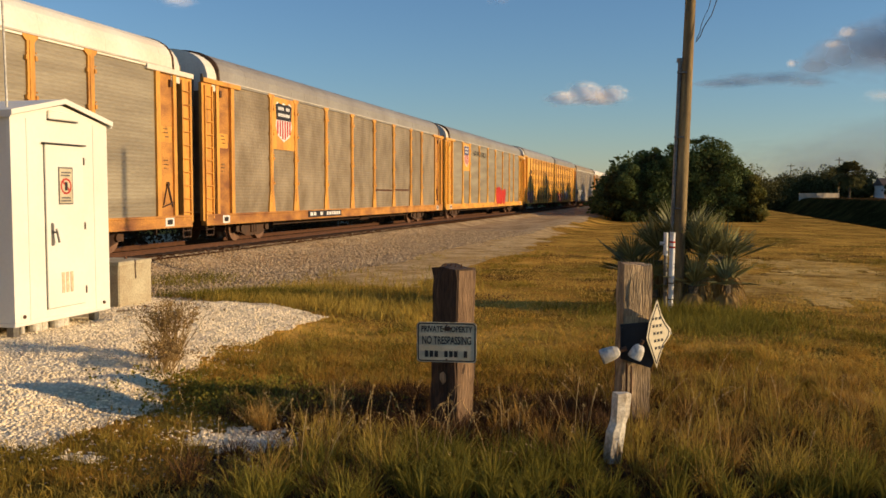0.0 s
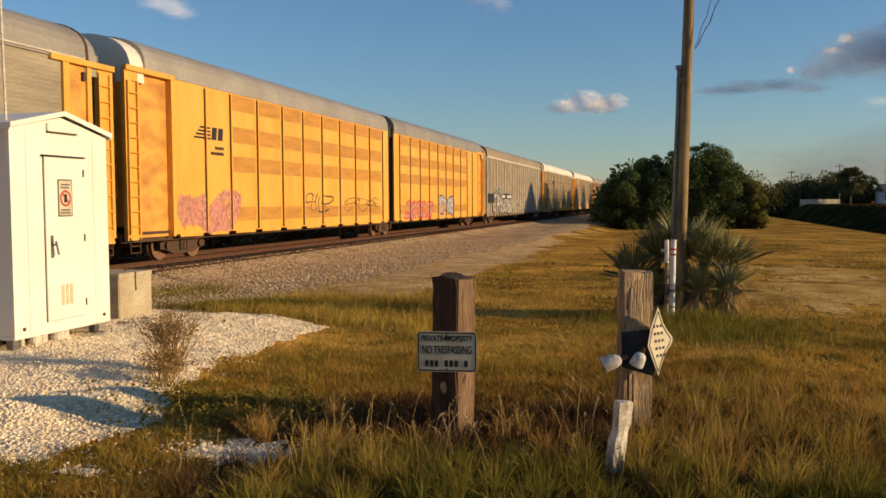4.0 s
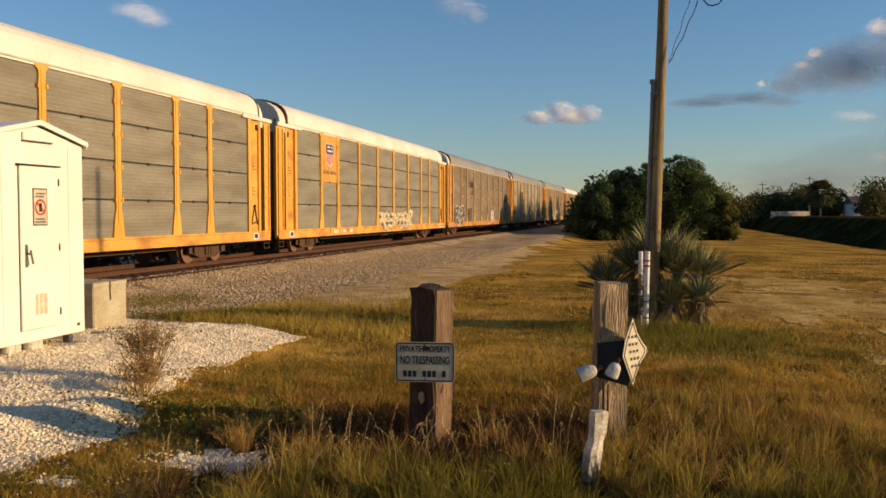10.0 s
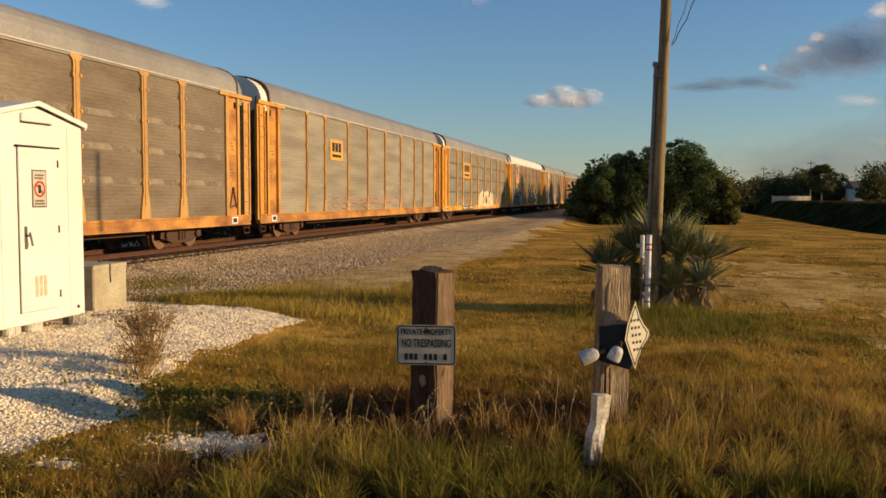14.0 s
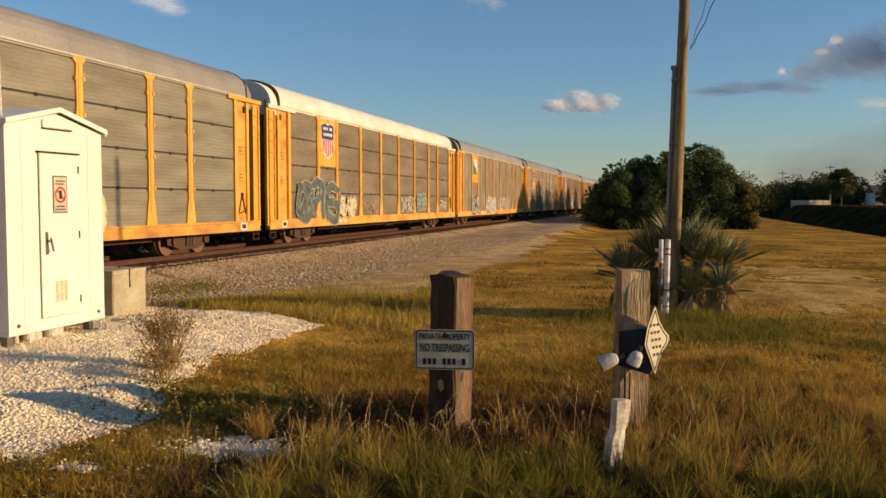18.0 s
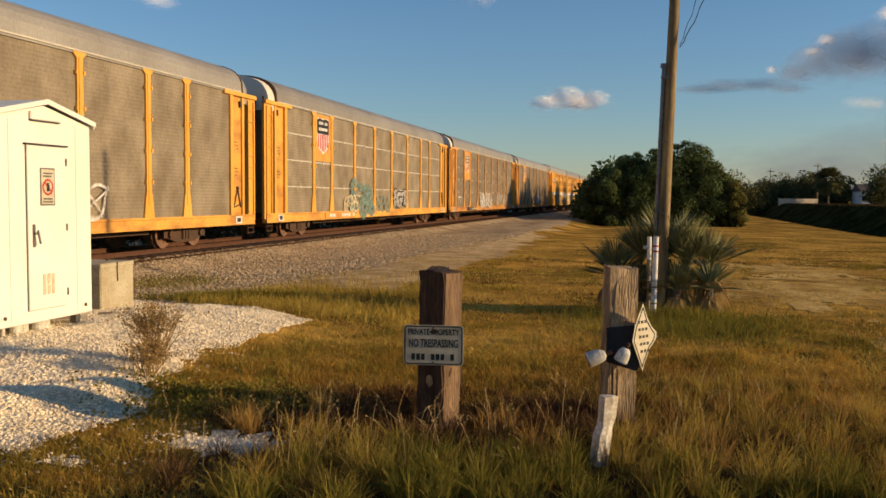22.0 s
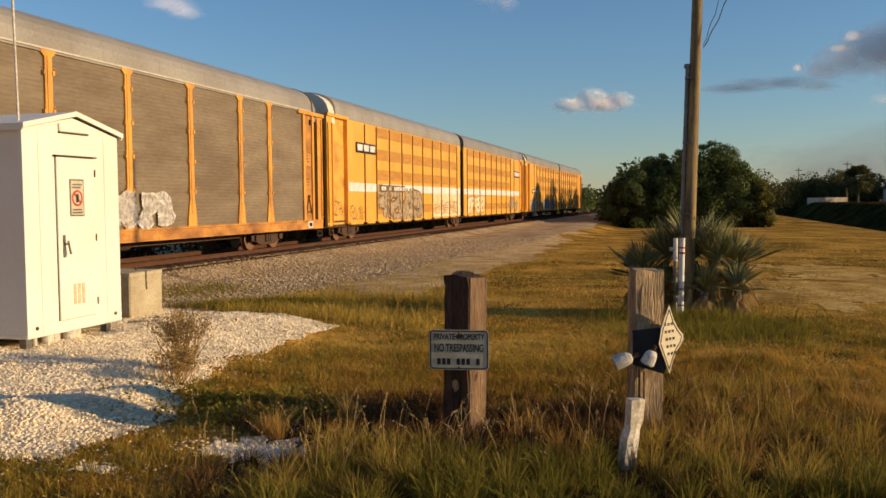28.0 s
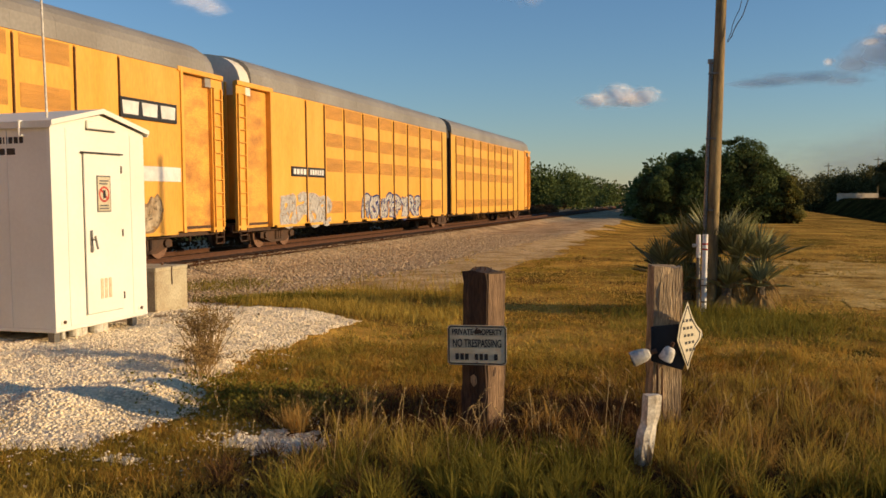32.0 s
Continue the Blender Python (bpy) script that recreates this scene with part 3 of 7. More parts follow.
def arch(bm, half0, half1, w=1.5, z0=5.0, z1=6.03, ribs=0, rib=0.003):
    """The roof shell, with raised seams across it."""
    form = roof_form(w, z0, z1)
    prism(bm, form, "y", half0, half1)
    if ribs:
        step = (half1 - half0) / ribs
        form2 = roof_form(w + rib, z0, z1 + rib)
        for i in range(ribs):
            y = half0 + (i + 0.5) * step
            prism(bm, form2, "y", y - 0.02, y + 0.02)
    return bm


def wheelset_mesh():
    bm = B()
    rod(bm, (-0.95, 0, 0), (0.95, 0, 0), 0.075, 10)
    for s in (-1, 1):
        rod(bm, (s * 0.72, 0, 0), (s * 0.84, 0, 0), 0.42, 24)
        rod(bm, (s * 0.69, 0, 0), (s * 0.72, 0, 0), 0.45, 24)
        for k in range(6):
            a = math.pi * k / 3
            box(bm, s * 0.84 - 0.02, s * 0.84 + 0.02, 0.22 * math.cos(a) - 0.04, 0.22 * math.cos(a) + 0.04, 0.22 * math.sin(a) - 0.04, 0.22 * math.sin(a) + 0.04)
    return bm


def sideframe_mesh():
    bm = B()
    prism(bm, [(-1.2, 0.5), (-1.2, 0.32), (-0.95, 0.3), (-0.5, 0.16), (0.5, 0.16), (0.95, 0.3), (1.2, 0.32), (1.2, 0.5), (0.85, 0.56), (0.35, 0.68), (-0.35, 0.68), (-0.85, 0.56)], "x", -0.06, 0.06)
    for y in (-0.89, 0.89):
        rod(bm, (-0.02, y, 0.42), (0.13, y, 0.42), 0.11, 12)
    for y in (-0.16, 0, 0.16):
        rod(bm, (0.08, y, 0.26), (0.08, y, 0.54), 0.06, 8)
    return bm


WHEELS = []


def truck(parent, y):
    """A two-axle bogie under a car."""
    t = place("bogie", cached("bogie_bolster", lambda: boxes((-1.0, 1.0, -0.2, 0.2, 0.42, 0.66), bev=0.03), STEEL), parent, 0, y, 0)
    for s in (-1, 1):
        place("sideframe", cached("sideframe", sideframe_mesh, STEEL), t, s * 1.0, 0, 0, 0 if s > 0 else 180)
    for k in (-1, 1):
        w = place("wheelset", cached("wheelset", wheelset_mesh, WHEEL), t, 0, k * 0.89, 0.42, 0, "rusty steel wheelset with a worn tread")
        WHEELS.append((k, w))


def underframe(half):
    def build():
        bm = boxes((-0.3, 0.3, -half, half, 0.5, 0.98), (-1.38, 1.38, -half + 0.1, half - 0.1, 0.9, 0.98))
        n = int(half * 2 / 1.45)
        for i in range(n + 1):
            y = -half + 0.3 + (2 * half - 0.6) * i / n
            prism(bm, [(-1.45, 0.9), (-0.3, 0.66), (0.3, 0.66), (1.45, 0.9)], "y", y - 0.06, y + 0.06)
        for s in (-1, 1):
            box(bm, s * 0.9 - 0.05, s * 0.9 + 0.05, -half * 0.6, half * 0.6, 0.45, 0.55)
        box(bm, -0.7, 0.5, -2.6, -1.5, 0.38, 0.85)
        rod(bm, (0.8, 1.0, 0.55), (0.8, 2.2, 0.55), 0.2, 10)
        return bm
    return build


def coupler_mesh():
    bm = boxes((-0.09, 0.09, -0.5, 0.22, 0.72, 0.9), (-0.17, 0.13, 0.22, 0.42, 0.68, 0.96), bev=0.02)
    last = (0.45, -0.25, 0.68)
    for k in range(1, 7):
        a = math.pi * k / 6
        nxt = (0.45 - 0.3 * k / 6, -0.25 + 0.55 * k / 6, 0.68 - 0.33 * math.sin(a))
        rod(bm, last, nxt, 0.025, 6)
        last = nxt
    for s in (-1, 1):
        rod(bm, (s * 1.42, -0.05, 0.78), (s * 0.2, 0.16, 0.74), 0.016, 6)
        rod(bm, (s * 1.42, -0.05, 0.78), (s * 1.42, 0.0, 0.45), 0.016, 6)
        for z in (0.32, 0.5):
            rod(bm, (s * 1.48, -0.42, z), (s * 1.48, 0.0, z), 0.016, 6)
        rod(bm, (s * 1.48, -0.42, 0.3), (s * 1.48, -0.42, 0.72), 0.016, 6)
        rod(bm, (s * 1.48, 0.0, 0.3), (s * 1.48, 0.0, 0.72), 0.016, 6)
    return bm


def ladder_mesh(h=4.0, w=0.42):
    """A ladder in the plane x = 0, y from 0 to w."""
    bm = boxes((-0.02, 0.03, -0.03, 0.03, 0, h), (-0.02, 0.03, w - 0.03, w + 0.03, 0, h))
    for i in range(10):
        z = 0.22 + i * (h - 0.3) / 9.6
        rod(bm, (0.03, 0, z), (0.03, w, z), 0.016, 6)
    return bm


def end_wall_mesh():
    """A leaf of the folding end doors."""
    bm = boxes((-1.38, 1.38, -0.04, 0.04, 1.0, 5.25))
    for k in range(9):
        x = -1.25 + k * 0.3125
        box(bm, x - 0.04, x + 0.04, 0.04, 0.09, 1.05, 5.2)
    return bm


def post_mesh(style):
    """A side post with a flared foot; x = 0 is its outer face."""
    def build():
        w = {"wide": 0.15, "slim": 0.06, "pale": 0.05, "rib": 0.045}[style]
        bm = B()
        if style in ("wide", "slim"):
            prism(bm, [(-w - 0.1, 0.94), (w + 0.1, 0.94), (w + 0.02, 1.5), (w * 0.8, 1.7), (w * 0.8, 4.88), (w + 0.09, 4.98), (w + 0.09, 5.04), (-w - 0.09, 5.04), (-w - 0.09, 4.98), (-w * 0.8, 4.88), (-w * 0.8, 1.7), (-w - 0.02, 1.5)], "x", -0.1, -0.015)
            box(bm, -0.015, 0.0, -w * 0.35, w * 0.35, 1.3, 4.9)
            for k in range(4):                          # paired latch lugs
                z = 1.95 + k * 0.86
                for e in (-1, 1):
                    box(bm, -0.05, 0.012, *sorted((e * w * 0.72, e * (w * 0.8 + 0.06))), z - 0.05, z + 0.05)
                    rod(bm, (-0.02, e * (w * 0.8 + 0.03), z + 0.12), (0.006, e * (w * 0.8 + 0.03), z + 0.12), 0.018, 6)
        else:
            box(bm, -0.1, 0, -w, w, 0.72, 4.98, bev=0.012)
        return bm
    return build


def shield(bm, y, z, w, h, x0, x1):
    """A crest with a notched top and a rounded foot."""
    pts = [(-0.5, 0.42), (-0.38, 0.5), (-0.16, 0.44), (0, 0.5), (0.16, 0.44), (0.38, 0.5), (0.5, 0.42), (0.46, 0.1), (0.5, -0.12), (0.36, -0.36), (0, -0.5), (-0.36, -0.36), (-0.5, -0.12), (-0.46, 0.1)]
    return prism(bm, [(y + a * w, z + b * h) for a, b in pts], "x", x0, x1)


def stroke(verts, faces, pts, w, x):
    """A ribbon of spray paint along points (y, z) in the plane x."""
    n = len(pts)
    base = len(verts)
    w0 = w
    for i, (y, z) in enumerate(pts):
        w = w0 * (0.72 + 0.4 * math.sin(math.pi * (i + 0.6) / (n + 0.2)))
        a, b = pts[max(0, i - 1)], pts[min(n - 1, i + 1)]
        d = Vector((b[0] - a[0], b[1] - a[1]))
        d = Vector((-d.y, d.x)).normalized() * w / 2 if d.length > 1e-6 else Vector((0, w / 2))
        verts.append((x, y + d.x, z + d.y))
        verts.append((x, y - d.x, z - d.y))
    for i in range(n - 1):
        faces.append((base + 2 * i, base + 2 * i + 1, base + 2 * i + 3, base + 2 * i + 2))


GLYPHS = (
    ((0.1, 0.0), (0.1, 0.5), (0.12, 1.0)), ((0.9, 0.0), (0.88, 0.5), (0.9, 1.0)), ((0.1, 0.95), (0.5, 0.5), (0.9, 0.05)), ((0.1, 0.05), (0.5, 0.5), (0.9, 0.95)),
    ((0.1, 0.9), (0.5, 1.0), (0.9, 0.85)), ((0.1, 0.45), (0.5, 0.55), (0.9, 0.48)), ((0.1, 0.08), (0.5, 0.0), (0.9, 0.1)), ((0.15, 0.95), (0.75, 0.95), (0.9, 0.72), (0.6, 0.52), (0.15, 0.5)),
    ((0.9, 0.9), (0.5, 1.0), (0.15, 0.75), (0.1, 0.4), (0.4, 0.02), (0.9, 0.12)), ((0.5, 1.0), (0.48, 0.5), (0.52, 0.0)), ((0.1, 1.0), (0.15, 0.2), (0.5, 0.0), (0.85, 0.2), (0.9, 1.0)))


def graffiti(parent, seed, y0, y1, z0, z1, line, fill=None, x=SIDE + 0.006, letters=5, bold=0.07):
    """Sprayed letter-like shapes that spell nothing: fat strokes with an outline, leaning and overlapping."""
    r = random.Random(seed)
    w = (y1 - y0) / letters
    for k in range(letters):
        gw, gh = w * r.uniform(1.0, 1.25), (z1 - z0) * r.uniform(0.85, 1.0)
        gy, gz = y0 + k * w + r.uniform(-0.06, 0.06) * w, z0 + r.uniform(0.0, 0.08) * (z1 - z0)
        tilt, fat = r.uniform(-0.45, 0.45), w * 0.21 * r.uniform(0.85, 1.2)
        edge, body = ([], []), ([], [])
        for j, g in enumerate(r.sample(GLYPHS, 4)):
            pts, m = [], 4
            ext = [g[0], *g, g[-1]]
            for q in range(len(g) - 1):                 # a smooth curve through the corners
                p0, p1, p2, p3 = ext[q:q + 4]
                for i in range(m):
                    f = i / m
                    pts.append(tuple(0.5 * (2 * p1[e] + (p2[e] - p0[e]) * f + (2 * p0[e] - 5 * p1[e] + 4 * p2[e] - p3[e]) * f * f + (3 * p1[e] - p0[e] - 3 * p2[e] + p3[e]) * f ** 3) for e in (0, 1)))
            pts.append(g[-1])
            bow, ph = r.uniform(-0.16, 0.16), r.uniform(0, 6)
            path = [(gy + gw * (u + bow * math.sin(4 * v + ph)) + tilt * gh * (v - 0.5), gz + gh * (0.08 + 0.84 * v + 0.04 * math.sin(5 * u + ph))) for u, v in pts]
            at = x + 0.0018 * (k % 3) + 0.0002 * j
            if fill:
                stroke(*edge, path, fat + 2.2 * min(bold, 0.1), at)
                stroke(*body, path, fat, at + 0.0008)
            else:
                stroke(*edge, path, bold * r.uniform(0.8, 1.4), at)
        outline = part("graffiti_outline", raw("graffiti_outline", *edge, line), None, parent)
        if fill:
            part("graffiti_letter", raw("graffiti_letter", *body, fill), None, outline, "sprayed bubble letter")


def bars(bm, x, y0, y1, z0, z1, count, rnd, gap=0.25):
    """A row of plain bars in place of writing, x0..x1 thick."""
    w = (y1 - y0) / count
    for i in range(count):
        if rnd.random() < 0.85:
            box(bm, x, x + 0.004, y0 + i * w + w * gap / 2, y0 + (i + 1) * w - w * gap / 2, z0, z1)
    return bm


def number_plate(parent, y0, y1, z0, z1, seed, x=SIDE - 0.02, board=BLACK, ink=WHITE):
    p = part("number_board", boxes((x, x + 0.03, y0, y1, z0, z1)), board, parent, "black board with pale painted markings")
    r = random.Random(seed)
    m = (z1 - z0) * 0.22
    bm = B()
    bars(bm, x + 0.03, y0 + 0.1, y0 + (y1 - y0) * 0.42, z0 + m, z1 - m, 4, r)
    bars(bm, x + 0.03, y0 + (y1 - y0) * 0.52, y1 - 0.1, z0 + m, z1 - m, 6, r)
    part("markings", bm, ink, p)


def crest(parent, y, z0, z1, w, kind, board=YELLOW, size=1.0, stripes=RED):
    """The painted board with a railway's emblem, drawn in plain shapes."""
    x = SIDE - 0.035
    p = part("logo_board", boxes((x - 0.02, x, y - w / 2, y + w / 2, z0, z1)), board, parent, "orange emblem board" if board is ORANGE else "yellow emblem board")
    zc, h = z0 + (z1 - z0) * (0.53 + 0.13 * (1 - size)), (z1 - z0) * 0.76 * size
    full, w = w, w * size
    if kind.startswith("shield"):
        top = BLUE if kind == "shield_blue" else BLACK
        if stripes is FADED_RED and kind == "shield":
            top = SPRAY_BROWN
        part("emblem", shield(B(), y, zc, w * 0.68, h, x, x + 0.006), WHITE, p, "striped shield emblem with a dark upper field")
        bm = prism(B(), [(y - w * 0.34, zc + h * 0.42), (y - w * 0.2, zc + h * 0.47), (y, zc + h * 0.44), (y + w * 0.2, zc + h * 0.47), (y + w * 0.34, zc + h * 0.42), (y + w * 0.315, zc + 0.05 * h), (y - w * 0.315, zc + 0.05 * h)], "x", x + 0.006, x + 0.012)
        part("emblem_field", bm, top, p)
        bm = B()
        r = random.Random(3)
        for k in range(2):
            bars(bm, x + 0.012, y - w * 0.25, y + w * 0.25, zc + h * (0.3 - 0.16 * k), zc + h * (0.38 - 0.16 * k), 6, random.Random(9 + k))
        part("markings", bm, WHITE, p)
        bm = B()
        for k in range(6):
            yy = y + w * (-0.26 + 0.104 * k)
            lo = zc - h * (0.46 - 0.16 * abs(k - 2.5) / 2.5)
            box(bm, x + 0.006, x + 0.011, yy - w * 0.028, yy + w * 0.028, lo, zc + 0.04 * h)
        part("emblem_stripes", bm, stripes, p)
    elif kind == "green":
        part("emblem", boxes((x, x + 0.006, y - w * 0.33, y + w * 0.33, zc - h * 0.3, zc + h * 0.4)), WHITE, p, "white and green square emblem")
        part("emblem_field", prism(B(), [(y - w * 0.33, zc - h * 0.3), (y + w * 0.33, zc - h * 0.3), (y + w * 0.1, zc), (y - w * 0.12, zc + h * 0.1), (y - w * 0.33, zc + h * 0.36)], "x", x + 0.006, x + 0.011), GREEN, p)
    elif kind == "block":
        bm = B()
        bars(bm, x, y - full * 0.38, y + full * 0.38, z0 + (z1 - z0) * 0.42, z1 - (z1 - z0) * 0.14, 3, random.Random(5), 0.2)
        box(bm, x, x + 0.006, y - full * 0.34, y + full * 0.34, z0 + (z1 - z0) * 0.15, z0 + (z1 - z0) * 0.28)
        part("emblem", bm, BLACK, p, "three dark block marks over a bar")
    else:
        bm = B()
        for k in range(3):
            box(bm, x, x + 0.005, y - w * 0.3, y + w * 0.3, zc + h * (0.05 + 0.12 * k), zc + h * (0.12 + 0.12 * k))
        part("emblem", bm, RED if kind == "red" else WHITE, p, "faded emblem")


def horse(parent, y, z, s, x, ink=BLACK):
    """Speed lines beside two block marks, and two short rows below."""
    bm = B()
    for k in range(4):
        box(bm, x, x + 0.005, y - s * (1.0 - 0.12 * k), y, z + k * 0.11 * s, z + (k * 0.11 + 0.06) * s)
    for k in range(2):
        prism(bm, [(y + s * (0.06 + 0.4 * k), z), (y + s * (0.36 + 0.4 * k), z), (y + s * (0.42 + 0.4 * k), z + 0.4 * s), (y + s * (0.12 + 0.4 * k), z + 0.4 * s)], "x", x, x + 0.005)
    for k in range(2):
        bars(bm, x, y, y + s * 0.85, z - s * (0.3 + 0.18 * k), z - s * (0.2 + 0.18 * k), 7, random.Random(k + 2))
    part("emblem", bm, ink, parent, "dark speed-line emblem")


POSTS = (-9.4, -7.35, -4.4, -1.45, 1.45, 4.4, 7.35, 9.4)
HALF = 13.95


def end_section(car, s, body, roof_m):
    """The open end bay of a flat autorack at the end s = -1 (leading) or 1."""
    y = lambda a: s * a
    lo, hi = sorted((y(12.15), y(HALF)))
    part("end_wall", mesh_of("end_wall", end_wall_mesh(), PANEL_DARK), None, car, "folding end doors of grimy steel").matrix_basis = pose(0, y(13.55), 0, 0, 0, 0 if s > 0 else 180)
    for side in (-1, 1):
        a, b = sorted((y(12.16), y(13.2)))
        part("end_panel", boxes((side * 1.41 - 0.02, side * 1.41 + 0.02, a, b, 0.95, 5.0)), SILL_YELLOW if body is YELLOW else SILL, car)
        a, b = sorted((y(12.12), y(12.32)))
        part("corner_post", prism(B(), [(side * 1.3, 0.95), (side * SIDE, 0.95), (side * SIDE, 5.02), (side * 1.3, 5.02)], "y", a, b), body, car)
        a, b = sorted((y(13.02), y(13.18)))
        part("corner_post", prism(B(), [(side * 1.36, 0.95), (side * 1.49, 0.95), (side * 1.49, 5.02), (side * 1.36, 5.02)], "y", a, b), body, car)
        a, b = sorted((y(13.42), y(14.02)))
        part("corner_post", boxes((side * 1.42 - 0.05, side * 1.42 + 0.05, a, b, 0.75, 4.9)), body, car)
        a, b = sorted((y(11.7), y(14.02)))
        part("header_beam", boxes((side * 1.5 - 0.07, side * 1.5 + 0.05, a, b, 4.9, 5.04), bev=0.01), roof_m if roof_m is ROOF_WHITE else body, car)
        ld = place("ladder", cached("ladder_" + body.name, ladder_mesh, body), car)
        ld.matrix_basis = pose(side * 1.49, min(y(13.45), y(13.87)), 0.82, 0, 0, 0) if side > 0 else pose(side * 1.49, max(y(13.45), y(13.87)), 0.82, 0, 0, 180)
    place("coupler", cached("coupler", coupler_mesh, STEEL), car, 0, y(HALF - 0.1), 0, 0 if s > 0 else 180)


def roof_hood(car, s, y0, y1, m, up=0.0):
    """The rounded pale hood over the end doors."""
    a, b = sorted((s * y0, s * y1))
    part("roof_hood", arch(B(), a, b, 1.46, 4.72 + up, 6.0 + up), m, car, "pale weathered end hood")


def stencil(car, s):
    """Small blocked-out stencilling, a route card and a latch on the near side of an end bay."""
    y = 12.7 * s
    st = part("stencil_panel", boxes((1.4301, 1.4325, y - 0.3, y + 0.3, 3.0, 3.45)), ORANGE, car)
    bm = B()
    for k in range(6):
        z = 3.36 - 0.11 * k - (0.55 if k > 2 else 0)
        bars(bm, 1.4325, y - 0.14, y + 0.08 + 0.03 * (k % 3), z, z + 0.032, 6, random.Random(k))
    part("stencil", bm, SPRAY_BROWN, st, "small dark stencilled bars")
    card = part("route_card", boxes((1.512, 1.52, y - 0.22, y + 0.22, 0.66, 0.9)), WHITE, car, "white route card on the sill")
    part("card_mark", boxes((1.52, 1.524, y - 0.13, y + 0.13, 0.71, 0.85)), BLACK, card)
    if s > 0:
        bm = rod(B(), (1.45, y + 0.02, 1.86), (1.45, y + 0.26, 1.2), 0.028, 6)
        rod(bm, (1.452, y + 0.02, 1.86), (1.452, y - 0.2, 1.25), 0.018, 6)
        rod(bm, (1.455, y - 0.24, 1.2), (1.455, y + 0.3, 1.32), 0.022, 6)
        rod(bm, (1.43, y + 0.02, 1.84), (1.49, y + 0.02, 1.84), 0.06, 10)
        part("brake_lever", bm, STEEL, car, "dark brake lever and chain")
    part("lamp_bracket", boxes((1.43, 1.5, y + 0.22 * s - 0.06, y + 0.22 * s + 0.06, 4.55, 4.75)), STEEL, car)


def flat_autorack(name, panel_m, roof_m, post_m, label, joints=None, post="wide", bands=False, rows=4, hood=True):
    """An enclosed car carrier on a long flat car."""
    car = thing(name, pose(TRACK, 0, 0), label, "railway wagon", "cars of the freight train")
    part("underframe", cached("underframe_flat", underframe(HALF - 0.3), STEEL), None, car)
    for side in (-1, 1):
        form = [(1.33, 0.61), (1.522, 0.61), (1.522, 0.655), (1.508, 0.67), (1.508, 0.885), (1.522, 0.9), (1.522, 0.955), (1.33, 0.955)]
        part("side_sill", prism(B(), [(side * x, z) for x, z in form], "y", -HALF + 0.05, HALF - 0.05), SILL_YELLOW if post_m is YELLOW else SILL, car, "scuffed rusty side sill")
        edges = [-12.13, *POSTS, 12.13]
        for a, b in zip(edges, edges[1:]):
            w = b - a - (0.03 if joints else 0.0)
            n = rows if joints else 1
            h = 4.08 / n
            for k in range(n):
                me = cached("panel_%s_%.2f_%d" % (panel_m.name, w, n), corrugated(w, h - (0.03 if joints else 0)), panel_m)
                place("side_panel", me, car, side * 1.455, (a + b) / 2, 0.95 + k * h, 0 if side > 0 else 180)
            # pale bands across each panel, level with the post lugs
            if bands and side > 0:
                for z in (2.0, 2.86, 3.72):
                    part("dust_band", cached("dust_band_%.2f" % w, lambda: boxes((0, 0.002, -w / 2 + 0.12, w / 2 - 0.12, -0.08, 0.08)), BAND), None, car).location = (1.4612, (a + b) / 2, z)
            if joints:
                for k in range(1, n):
                    part("panel_joint", cached("joint_%s_%.2f" % (joints.name, w), lambda: boxes((-0.01, 0.012, -w / 2, w / 2, -0.022, 0.022), (0.012, 0.03, -0.05, 0.05, -0.05, 0.03)), joints), None, car).matrix_basis = pose(side * 1.465, (a + b) / 2, 0.95 + k * h - 0.015, 0, 0, 0 if side > 0 else 180)
        pm = cached("post_%s_%s" % (post, post_m.name), post_mesh(post), post_m)
        for p in POSTS:
            place("side_post", pm, car, side * (SIDE + 0.003), p, 0, 0 if side > 0 else 180)
    part("roof", cached("roof_" + roof_m.name, lambda: arch(B(), -13.0, 13.0, ribs=22), roof_m), None, car)
    for side in (-1, 1):
        part("roof_edge", boxes((side * 1.495 - 0.035, side * 1.495 + 0.035, -12.9, 12.9, 5.035, 5.075)), POST_PALE, car)
    for s in (-1, 1):
        end_section(car, s, post_m, roof_m)
        stencil(car, s)
        roof_hood(car, s, 13.0, 13.62 if s < 0 else 13.45, ROOF_WHITE if s < 0 and hood else roof_m)
        part("roof_rim", arch(B(), min(s * 12.98, s * 13.06), max(s * 12.98, s * 13.06), 1.52, 4.99, 6.05), STEEL, car)
        truck(car, s * 10.0)
    return car


